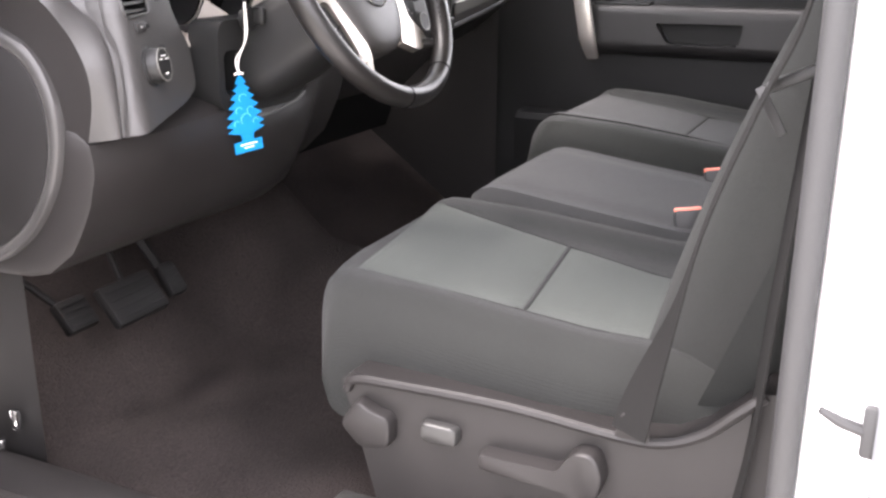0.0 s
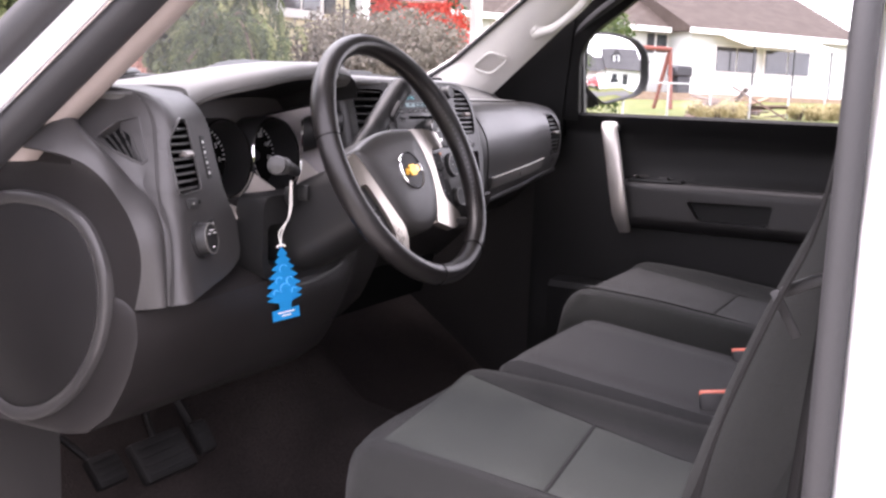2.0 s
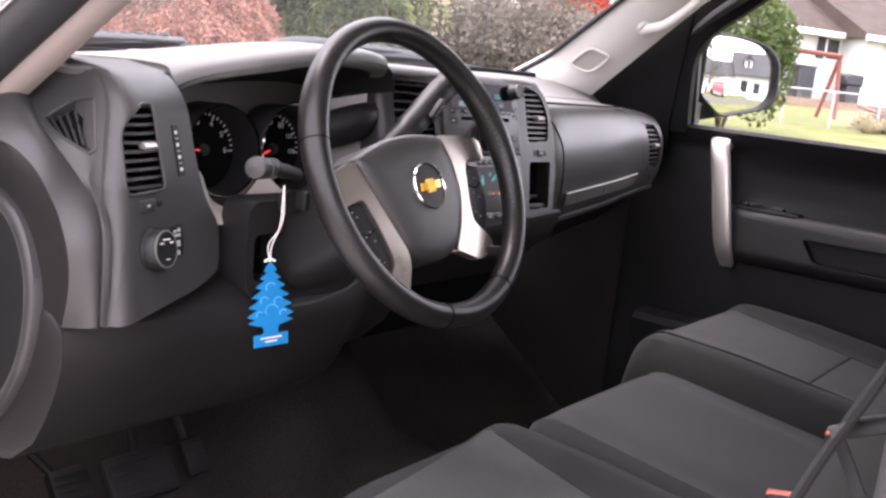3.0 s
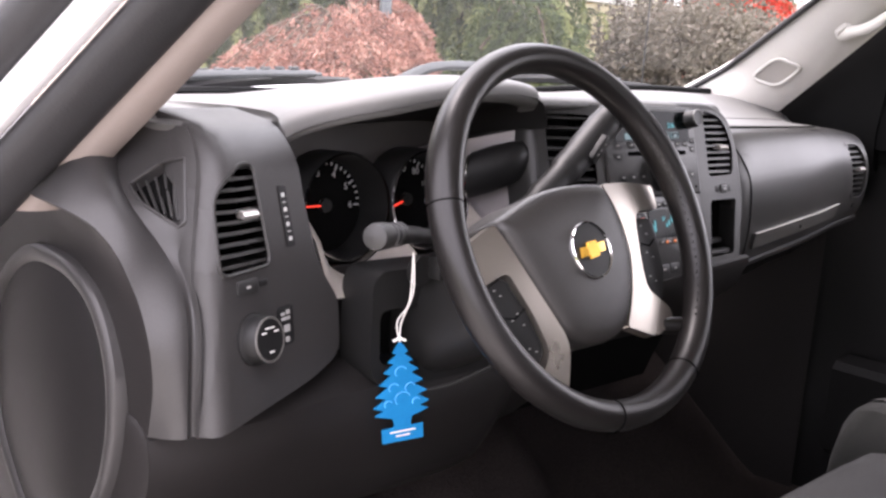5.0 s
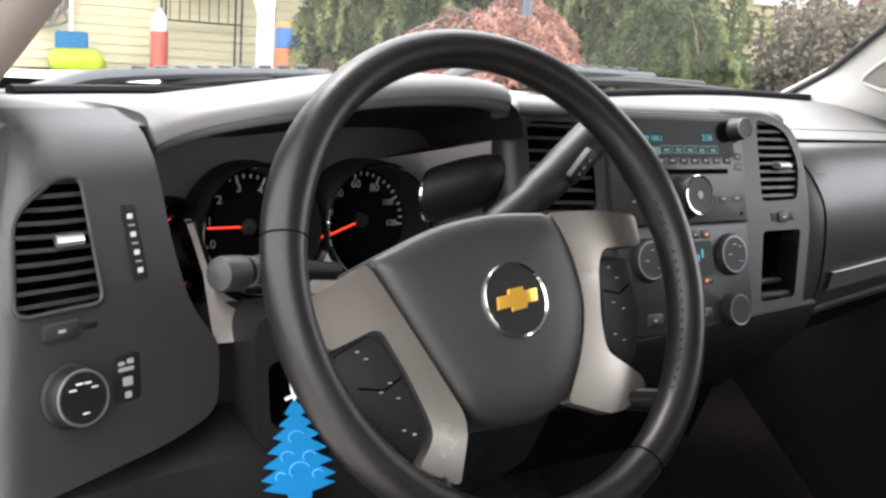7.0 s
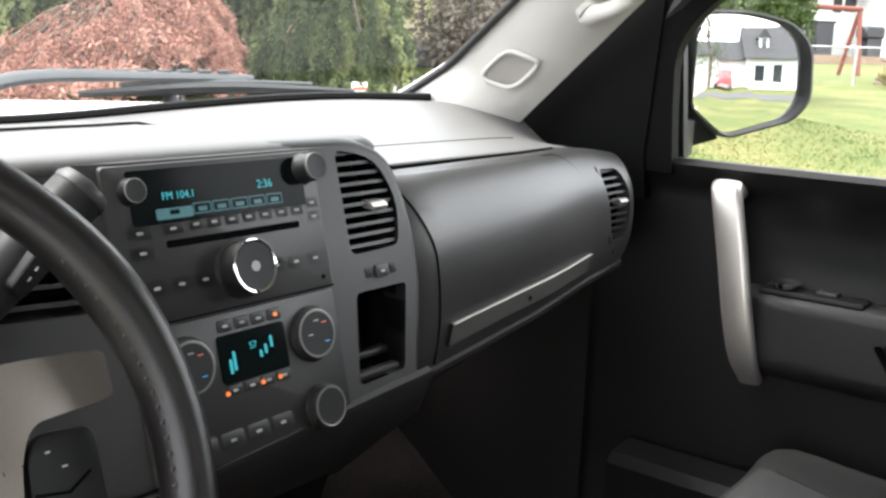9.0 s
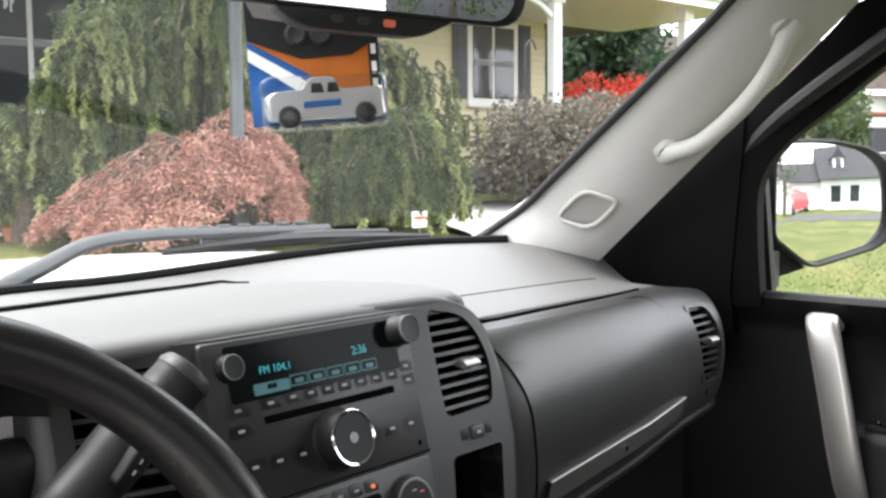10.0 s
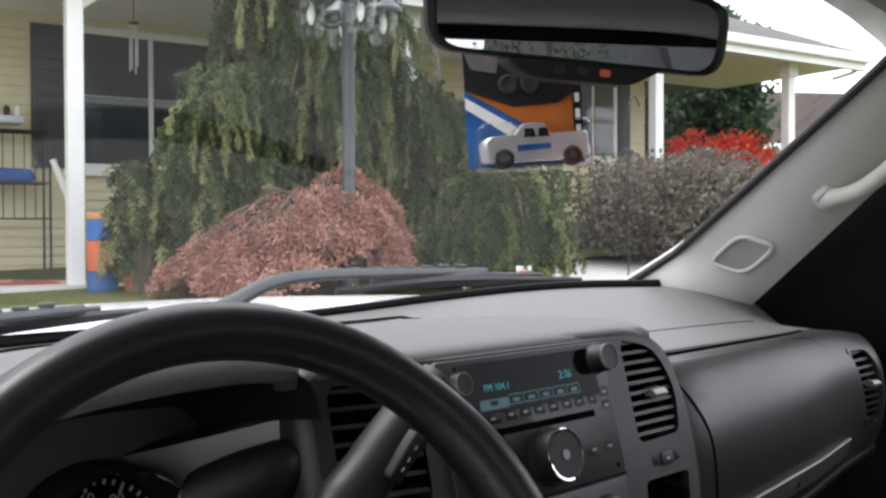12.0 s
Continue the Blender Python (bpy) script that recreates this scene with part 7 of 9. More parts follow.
for a in (-3.6, 0.0, 3.4, 7.07, 9.68):
    bm = BM()
    hbox(bm, a - 0.07, a + 0.07, -0.07, 0.07, FLOORZ - 0.3, 3.86, 0.01)
    hbox(bm, a - 0.10, a + 0.10, -0.10, 0.10, 3.66, 3.86, 0.01)
    p = part("porch_post", bm, WHITE, house, "white square porch post")
for a, sg in ((0.0, 1), (7.07, -1)):
    bm = BM()
    tube(bm, smoothline([hs(a, 0, 3.45), hs(a + 0.25 * sg, 0, 3.62), hs(a + 0.6 * sg, 0, 3.72)], 5), 0.04, 6)
    part("post_brace", bm, WHITE, house)


def house_window(a0, a1, z0, z1, mull=(), rail=True):
    bm = BM()
    hbox(bm, a0 - 0.07, a1 + 0.07, 2.19, 2.26, z0 - 0.07, z1 + 0.07, 0.006)
    w = part("window", bm, WHITE, house, "white framed dark double-hung window")
    edges = [a0] + list(mull) + [a1]
    for x0, x1 in zip(edges, edges[1:]):
        for y0, y1 in (((z0, (z0 + z1) / 2 - 0.02), ((z0 + z1) / 2 + 0.02, z1)) if rail else ((z0, z1),)):
            bm = BM()
            hbox(bm, x0 + 0.03, x1 - 0.03, 2.175, 2.20, y0 + 0.02, y1 - 0.02, 0.0)
            part("pane", bm, PANE_DARK, w)
        if rail:
            bm = BM()
            hbox(bm, x0 + 0.03, x1 - 0.03, 2.165, 2.198, (z0 + z1) / 2 - 0.045, (z0 + z1) / 2 + 0.03, 0.003)
            part("meeting_rail", bm, SASH, w, "grey meeting rail")
    bm = BM()
    hbox(bm, a0 - 0.10, a1 + 0.10, 2.14, 2.20, z0 - 0.12, z0 - 0.07, 0.006)
    part("sill", bm, WHITE, w)


def shutter(a0, a1, z0, z1):
    bm = BM()
    hbox(bm, a0, a1, 2.17, 2.21, z0, z1, 0.006)
    s = part("shutter", bm, SHUTTER, house, "dark louvred window shutter")
    for k in range(12):
        bm = BM()
        z = z0 + (z1 - z0) * (k + 0.7) / 12.4
        hbox(bm, a0 + 0.05, a1 - 0.05, 2.155, 2.175, z - 0.035, z + 0.02, 0.003)
        part("louvre", bm, SHUTTER, s)


house_window(0.46, 2.12, 2.25, 3.70, (1.32,))
shutter(0.05, 0.40, 2.21, 3.74)
shutter(2.18, 2.52, 2.21, 3.74)
house_window(7.55, 8.42, 2.62, 3.72, (7.98,))
shutter(8.50, 8.74, 2.62, 3.78)
shutter(7.20, 7.46, 2.62, 3.78)
house_window(-4.6, -2.9, 2.2, 3.7, (-3.75,))
# lap siding, one board each
bm = BM()
loft(bm, [[V(u, y, z) for y, z in ((-0.022, 0.0), (-0.022, 0.010), (-0.004, 0.104), (0.0, 0.104), (0.0, 0.0))] for u in (-9.0, 9.1)])
bmesh.ops.recalc_face_normals(bm, faces=bm.faces)
board = bpy.data.meshes.new("siding_board")
bm.to_mesh(board)
bm.free()
board.materials.append(SIDING)
for k in range(27):
    ob = new("siding_board", board)
    ob.parent = hwall
    ob.matrix_basis = HM4 @ Matrix.Translation((0, 2.238, FLOORZ + 0.1 * k))


# front garden and porch things
rack = thing("plant_rack", "black wire shelf rack standing on the porch", "rack")
bm = BM()
for a in (-0.66, 0.14):
    for o in (1.72, 2.05):
        tube(bm, [hs(a, o, FLOORZ), hs(a, o, 2.78)], 0.012, 6)
part("frame", bm, IRON, rack)
for z in (1.66, 2.02, 2.55):
    bm = BM()
    for o in (1.72, 1.83, 1.94, 2.05):
        tube(bm, [hs(-0.66, o, z), hs(0.14, o, z)], 0.008, 5)
    part("shelf", bm, IRON, rack)
for k in range(7):
    bm = BM()
    a = -0.57 + 0.105 * k
    tube(bm, [hs(a, 2.06, 1.66), hs(a, 2.06, 2.02), hs(a, 2.06, 2.55)], 0.006, 5)
    part("wire", bm, IRON, rack)
bm = BM()
vs = rbox(bm, hs(-0.20, 1.88, 2.10), (0.42, 0.26, 0.14), 0.06, HR, 3)
for v in vs:
    v.co += 0.02 * noise.noise_vector(v.co * 9)
tagged(part("folded_cloth", bm, mat("blue cloth", (0.03, 0.09, 0.32), 0.9, grain=0.2, scale=60)), "crumpled blue cloth lying on the rack", "cloth")
bm = BM()
rbox(bm, hs(-0.30, 1.88, 2.66), (0.40, 0.28, 0.08), 0.02, HR)
tagged(part("tray", bm, mat("pale tray", (0.5, 0.52, 0.55), 0.5)), "pale tray of odds and ends on the rack", "tray")
for k in range(4):
    bm = BM()
    lathe(bm, [(0.03, 0), (0.035, 0.08), (0.02, 0.11), (0.0, 0.11)], Matrix.Translation(hs(-0.44 + 0.10 * k, 1.88, 2.70)), 12)
    tagged(part("jar", bm, (WOOD, STEEL, IRON, WHITE)[k]), "small jar standing on the porch rack", "jar", group="jars on the rack")
hose = thing("garden_hose", "grey garden hose coiled on the house wall", "garden hose")
bm = BM()
r_ = np.random.default_rng(17)
line = [hs(-1.82 + (0.20 + 0.05 * math.sin(k * 0.7)) * math.cos(k * 0.5) + 0.04 * r_.normal(), 2.08 - 0.02 * (k % 5), 2.02 + (0.46 + 0.08 * math.sin(k * 0.9)) * math.sin(k * 0.5)) for k in range(76)]
tube(bm, smoothline(line, 3), 0.016, 6)
part("coil", bm, mat("grey hose", (0.20, 0.19, 0.17), 0.7, grain=0.1, scale=60, var=0.25, vscale=8), hose)
bm = BM()
hbox(bm, -1.90, -1.72, 1.98, 2.15, 2.40, 2.46)
part("hanger", bm, IRON, hose)
broom = thing("push_broom", "pale broom with a blue head leaning on the wall", "broom")
bm = BM()
tube(bm, [hs(-1.58, 1.95, 1.44), hs(-1.57, 2.10, 2.15)], 0.018, 8)
part("handle", bm, WHITE, broom)
bm = BM()
hbox(bm, -1.74, -1.42, 1.86, 1.98, FLOORZ, 1.47, 0.02)
part("brush", bm, BLUE, broom, "blue brush head")
bm = BM()
vs = rbox(bm, hs(-1.55, 1.6, FLOORZ + 0.12), (0.52, 0.34, 0.24), 0.08, HR, 3)
for v in vs:
    v.co += 0.06 * noise.noise_vector(v.co * 6)
tagged(part("garden_bag", bm, mat("lime plastic", (0.42, 0.55, 0.04), 0.5, grain=0.1, scale=50, var=0.2, vscale=9)), "crumpled lime green plastic bag on the porch", "bag")
jug = thing("plastic_jug", "white plastic jug with a red lower label", "jug")
bm = BM()
lathe(bm, [(0.085, FLOORZ + 0.37), (0.085, 1.66), (0.06, 1.71), (0.025, 1.74), (0.025, 1.77), (0.0, 1.77)], Matrix.Translation(hs(-0.74, 1.6, 0)), 18)
part("body", bm, WHITE, jug)
bm = BM()
lathe(bm, [(0.088, FLOORZ), (0.090, FLOORZ + 0.02), (0.090, 1.53), (0.084, 1.535)], Matrix.Translation(hs(-0.74, 1.6, 0)), 18)
part("label_band", bm, mat("faded red label", (0.55, 0.10, 0.07), 0.5, var=0.15, vscale=20), jug, "faded red label")
bm = BM()
tube(bm, [hs(0.12, 1.5, 2.25), hs(0.34, 1.45, 1.65)], 0.035, 8)
tagged(part("rolled_umbrella", bm, WHITE), "white rolled pole leaning on the porch wall", "umbrella")
mat_ = thing("porch_mat", "red and tan checked mat lying on the porch floor", "mat")
for i in range(5):
    for j in range(3):
        bm = BM()
        hbox(bm, -1.30 + 0.30 * i, -1.005 + 0.30 * i, 0.16 + 0.36 * j, 0.515 + 0.36 * j, FLOORZ, FLOORZ + 0.012, 0.002)
        c = [(0.42, 0.09, 0.06), (0.55, 0.36, 0.24), (0.30, 0.07, 0.06)][(i + 2 * j) % 3]
        part("square", bm, mat("mat square", c, 0.9, grain=0.2, scale=80), mat_)
planter = thing("striped_planter", "tall barrel planter banded in blue and orange", "planter")
g0 = ground_z(2.8, 7.4)
for z0, z1, c in ((g0 - 0.05, 1.04, (0.03, 0.10, 0.28)), (1.04, 1.20, (0.03, 0.11, 0.30)), (1.20, 1.45, (0.55, 0.13, 0.05)), (1.45, 1.62, (0.03, 0.13, 0.40)), (1.62, 1.68, (0.50, 0.24, 0.10))):
    bm = BM()
    lathe(bm, [(0.115, z0), (0.125, z0 + 0.01), (0.125, z1 - 0.01), (0.115, z1), (0.0, z1)], Matrix.Translation(hs(0.075, -0.60, 0)), 20)
    part("band", bm, mat("planter band", c, 0.6, grain=0.1, scale=60), planter)
bm = BM()
lathe(bm, [(0.10, ground_z(3.2, 6.6) - 0.02), (0.13, 1.15), (0.12, 1.15), (0.0, 1.13)], Matrix.Translation(hs(0.33, -0.75, 0)), 16)
tagged(part("clay_pot", bm, mat("terracotta", (0.36, 0.12, 0.06), 0.85, grain=0.15, scale=50)), "terracotta pot beside the banded planter", "pot")
chime = thing("wind_chime", "wind chime with pale tubes under the porch roof", "wind chime")
bm = BM()
lathe(bm, [(0.05, 3.60), (0.05, 3.615), (0, 3.62)], Matrix.Translation(hs(0.80, 1.0, 0)), 12)
tube(bm, [hs(0.80, 1.0, 3.62), hs(0.80, 1.0, 3.86)], 0.005, 5)
part("disc", bm, REDWOOD, chime)
for k in range(4):
    bm = BM()
    q = hs(0.80, 1.0, 0) + V(0.04 * math.cos(k * 1.57), 0.04 * math.sin(k * 1.57), 0)
    tube(bm, [q + V(0, 0, 3.58), q + V(0, 0, 3.18 - 0.03 * k)], 0.008, 6)
    part("chime_tube", bm, STEEL, chime)

# lamp post with three lanterns
LP = hs(1.415, -2.4, 0)
lz = ground_z(LP.x, LP.y)
lamp = thing("lamp_post", "dark grey garden lamp post with clear glass lanterns", "lamp post")
bm = BM()
lathe(bm, [(0.11, lz - 0.05), (0.11, lz + 0.12), (0.075, lz + 0.18), (0.065, 1.24), (0.072, 1.26), (0.072, 1.30), (0.050, 1.33), (0.046, 3.02), (0.058, 3.05), (0.058, 3.20), (0.03, 3.26), (0.0, 3.5)], Matrix.Translation((LP.x, LP.y, 0)), 20)
part("pole", bm, POSTGREY, lamp)
for ang in (-9.85, 170, 60, 250):
    d = V(math.cos(radians(ang)), math.sin(radians(ang)), 0)
    c = LP + d * 0.30
    bm = BM()
    tube(bm, smoothline([LP + V(0, 0, 3.10), LP + d * 0.16 + V(0, 0, 3.02), c + V(0, 0, 3.12), c + V(0, 0, 3.24)], 5), 0.014, 6)
    arm = part("lantern_arm", bm, POSTGREY, lamp)
    bm = BM()
    lathe(bm, [(0.055, 2.925), (0.088, 2.937), (0.104, 2.98), (0.100, 3.05), (0.112, 3.10), (0.116, 3.17), (0.120, 3.20)], Matrix.Translation((c.x, c.y, 0)), 14)
    part("lantern_glass", bm, CLEAR, lamp, "ribbed clear glass jar")
    bm = BM()
    lathe(bm, [(0.150, 3.175), (0.152, 3.20), (0.10, 3.25), (0.05, 3.30), (0.0, 3.32)], Matrix.Translation((c.x, c.y, 0)), 14)
    part("lantern_cap", bm, POSTGREY, lamp)
    bm = BM()
    lathe(bm, [(0.012, 3.02), (0.028, 3.07), (0.028, 3.11), (0.015, 3.19), (0, 3.2)], Matrix.Translation((c.x, c.y, 0)), 10)
    part("bulb", bm, WHITE, lamp)

# weeping spruce: hanging curtains from arched limbs
def spruce(label, cx, cy, h, arms, seed, material=SPRUCE):
    t = thing("weeping_spruce", label, "spruce tree", group="garden conifers")
    r = np.random.default_rng(seed)
    gz = ground_z(cx, cy)
    bm = BM()
    tube(bm, smoothline([(cx, cy, gz - 0.05), (cx + 0.05, cy, gz + h * 0.5), (cx - 0.08, cy + 0.05, gz + h)], 5), [0.09] * 5 + [0.05] * 5 + [0.02], 8)
    part("trunk", bm, BARK, t)
    pos, dirs, tones = [], [], []
    bm = BM()
    for ang, z0, reach, z1, width in arms:
        d = np.array([math.cos(radians(ang)), math.sin(radians(ang)), 0])
        s = np.array([-d[1], d[0], 0])
        p0 = np.array([cx, cy, z0])
        p1 = p0 + d * reach * 0.55 + np.array([0, 0, 0.18])
        p2 = p0 + d * reach + np.array([0, 0, z1 - z0])
        line = smoothline([p0, p1, p2], 8)
        tube(bm, line, [0.022 - 0.0008 * k for k in range(len(line))], 5)
        for k in range(2, len(line)):
            for q in range(2 if r.random() < 0.5 * width else 1):
                o = np.array(line[k]) + s * r.normal() * 0.20 * width + d * r.normal() * 0.06
                ln = (0.32 + 0.60 * r.random()) * (0.5 + 0.5 * width) * (0.5 if width < 0.65 else 1.0)
                ln = min(ln, max(0.15, o[2] - gz - 0.1))
                m = int(ln / 0.0016)
                tt = np.linspace(0, 1, m)
                sw = r.normal(size=2) * 0.04
                out_ = 0.12 * np.sin(tt * 2.0) * (0.5 + 0.8 * r.random())
                axis_ = o + np.stack([d[0] * out_ + sw[0] * tt, d[1] * out_ + sw[1] * tt, -ln * tt ** 1.2 + 0.03], 1)
                ph = r.random(m) * 6.283
                fan = np.stack([np.cos(ph), np.sin(ph), 0.15 * np.ones(m)], 1)
                thick = (0.085 * (1 - 0.62 * tt) * (0.75 + 0.45 * np.sin(tt * 23 + sw[0] * 60)))[:, None]
                pos.append(axis_ + fan * thick * 0.5)
                dirs.append(fan * 0.8 + np.array([0, 0, -0.75]) + r.normal(size=(m, 3)) * 0.15)
                # strand tone: random, paler new tips, root darkened as painted inner shade
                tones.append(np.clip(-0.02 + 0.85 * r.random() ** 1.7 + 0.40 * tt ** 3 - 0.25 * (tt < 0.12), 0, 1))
    part("limbs", bm, BARK, t)
    P = np.concatenate(pos)
    D = np.concatenate(dirs)
    keep = P[:, 2] > ground_z(cx, cy) + 0.05
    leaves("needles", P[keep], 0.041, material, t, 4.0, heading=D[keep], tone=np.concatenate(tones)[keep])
    return t


def ring_arms(n, z0, z1, r0, r1, seed, w=1.0):
    r = np.random.default_rng(seed)
    return [(360 * k / n + 25 * r.random(), z0 + (z1 - z0) * r.random(), r0 + (r1 - r0) * r.random(), 0, w) for k in range(n)]


def fix(arms, drop, seed):
    r = np.random.default_rng(seed)
    return [(a, z, q, z - drop * (0.3 + 0.9 * r.random()), w) for a, z, q, _, w in arms]


c1 = hs(0.95, -1.15, 0)
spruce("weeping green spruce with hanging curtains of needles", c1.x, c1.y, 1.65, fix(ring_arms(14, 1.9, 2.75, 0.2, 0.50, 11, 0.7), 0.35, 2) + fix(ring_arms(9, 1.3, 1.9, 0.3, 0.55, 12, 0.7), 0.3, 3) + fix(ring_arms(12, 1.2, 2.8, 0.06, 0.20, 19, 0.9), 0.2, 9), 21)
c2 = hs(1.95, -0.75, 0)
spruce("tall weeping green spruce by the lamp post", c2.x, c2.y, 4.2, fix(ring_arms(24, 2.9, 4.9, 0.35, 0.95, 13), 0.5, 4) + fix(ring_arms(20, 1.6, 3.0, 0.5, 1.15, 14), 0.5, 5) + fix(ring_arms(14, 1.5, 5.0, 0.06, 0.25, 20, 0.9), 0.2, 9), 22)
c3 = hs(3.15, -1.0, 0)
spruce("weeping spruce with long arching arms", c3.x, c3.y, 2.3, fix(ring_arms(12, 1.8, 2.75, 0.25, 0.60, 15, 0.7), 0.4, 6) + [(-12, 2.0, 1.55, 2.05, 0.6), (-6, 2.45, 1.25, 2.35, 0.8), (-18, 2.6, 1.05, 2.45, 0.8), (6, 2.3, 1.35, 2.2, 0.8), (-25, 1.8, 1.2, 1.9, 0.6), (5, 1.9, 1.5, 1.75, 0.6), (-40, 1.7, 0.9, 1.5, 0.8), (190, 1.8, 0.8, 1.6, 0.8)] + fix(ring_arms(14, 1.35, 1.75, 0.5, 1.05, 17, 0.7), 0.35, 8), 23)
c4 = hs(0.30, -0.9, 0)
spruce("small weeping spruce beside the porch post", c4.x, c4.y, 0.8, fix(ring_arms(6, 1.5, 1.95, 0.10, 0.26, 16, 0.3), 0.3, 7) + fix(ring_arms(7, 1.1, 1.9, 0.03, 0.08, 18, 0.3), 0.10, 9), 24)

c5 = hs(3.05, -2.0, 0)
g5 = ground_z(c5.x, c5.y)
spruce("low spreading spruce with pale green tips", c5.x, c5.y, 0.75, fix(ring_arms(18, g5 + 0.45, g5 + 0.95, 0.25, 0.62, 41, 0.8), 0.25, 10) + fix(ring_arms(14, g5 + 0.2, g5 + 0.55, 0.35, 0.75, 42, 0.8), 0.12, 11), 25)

# dwarf red maple: a lacy dome
mp = hs(1.20, -1.95, 0)
maple = thing("dwarf_maple", "low dome-shaped maple with lacy faded red leaves", "maple tree")
r_ = np.random.default_rng(5)
mz = ground_z(mp.x, mp.y)
bm = BM()
pos = []
head, tones = [], []
for k in range(150):
    a, q = r_.random() * 6.283, 0.20 + 0.80 * math.sqrt(r_.random())
    side_ = math.cos(a) * HE.x + math.sin(a) * HE.y                      # 1 towards the lamp post side, -1 away from it
    rad = (0.90 + 0.12 * math.sin(3 * a + 1)) * q
    tall = 0.90 + 0.16 * side_ - 0.10 * max(0.0, -side_) ** 2
    ctr = V(mp.x, mp.y, mz) + HE * (0.24 * (1 - q))
    top = ctr + V(0.35 * rad * math.cos(a), 0.35 * rad * math.sin(a), (0.66 + 0.20 * r_.random()) * (1.12 - 0.30 * q))
    tip = ctr + V(rad * math.cos(a), rad * 0.85 * math.sin(a), tall * math.sqrt(max(0.02, 1 - 0.88 * q * q)) * (0.72 + 0.30 * r_.random()) + 0.04)
    out_ = V(math.cos(a), math.sin(a), 0)
    line = smoothline([V(mp.x, mp.y, mz), top, tip, tip + out_ * 0.10 + V(0, 0, -0.07), tip + out_ * 0.17 + V(0, 0, -0.20)], 6)
    tube(bm, line[:19], [0.014 - 0.0007 * i for i in range(19)], 4)
    cross = np.array([-out_.y, out_.x, 0.0])
    spray = 0.75 * r_.random() ** 1.3
    for i, p in enumerate(line[8:]):
        w = 0.030 + 0.060 * math.sin(math.pi * min(1.0, (i + 2) / 16))
        m = 26
        s_ = r_.normal(size=m)
        pos.append(np.array(tuple(p)) + cross * (s_ * w)[:, None] + np.stack([r_.normal(size=m) * 0.018, r_.normal(size=m) * 0.018, r_.normal(size=m) * 0.014 - 0.05 * np.abs(s_) * w / 0.09], 1))
        head.append(np.array(tuple(out_)) * 0.7 + cross * (s_ * 0.5)[:, None] + np.array([0, 0, -0.40]) + r_.normal(size=(m, 3)) * 0.62)
        # spray tone: random, leaves nearer the trunk darker, painting the crown's inner shade
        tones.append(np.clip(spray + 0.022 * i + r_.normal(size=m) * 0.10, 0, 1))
part("branches", bm, BARK, maple)
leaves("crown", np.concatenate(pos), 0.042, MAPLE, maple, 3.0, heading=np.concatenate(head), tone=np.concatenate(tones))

sh = hs(6.05, -1.35, 0)
bush("berry_shrub", "grey purple mounded shrub by the path", "shrub", (sh.x, sh.y), 1.30, 1.0, 1.38, 24000, 0.058, PURPLE, 60, seed=31)
rb = hs(8.7, 0.45, 0)
bush("burning_bush", "bright red burning bush by the porch", "shrub", (rb.x + 0.3, rb.y), 1.6, 0.5, 1.82, 12000, 0.06, BURNING, 34, seed=32)
bb = hs(3.9, -0.3, 0)
bush("foundation_shrub", "green shrub under the house windows", "shrub", (bb.x, bb.y), 0.9, 0.5, 0.8, 4000, 0.06, GREEN, 14, seed=33)
# blue cover and small sign by the path
bm = BM()
vs = rbox(bm, hs(5.2, -0.5, 1.45), (1.3, 0.7, 0.28), 0.08, HR, 3)
tagged(part("covered_bench", bm, mat("blue grey cover", (0.05, 0.08, 0.12), 0.7, grain=0.1, scale=30, var=0.3, vscale=4)), "low bench under a dark blue cover", "bench")
sp_ = hs(2.83, -2.7, 0)
sg = thing("garden_sign", "small white garden sign on a stake", "sign")
bm = BM()
rbox(bm, (sp_.x, sp_.y, 1.175), (0.15, 0.012, 0.13), 0.003, HR)
part("sign_board", bm, WHITE, sg)
bm = BM()
rbox(bm, (sp_.x - 0.002, sp_.y - 0.009, 1.190), (0.12, 0.004, 0.022), 0, HR)
part("sign_bar", bm, RED, sg)
bm = BM()
tube(bm, [(sp_.x, sp_.y, ground_z(sp_.x, sp_.y) - 0.05), (sp_.x, sp_.y, 1.2)], 0.008, 6)
part("stake", bm, WOOD, sg)
bm = BM()
q = hs(4.75, -1.9, 0)
tube(bm, [(q.x, q.y, ground_z(q.x, q.y)), (q.x, q.y, 2.75)], 0.008, 6)
tube(bm, smoothline([(q.x, q.y, 2.75), (q.x + 0.1, q.y, 2.83), (q.x + 0.18, q.y, 2.74)], 5), 0.008, 6)
tagged(part("shepherd_hook", bm, IRON), "thin black iron garden hook", "garden hook")

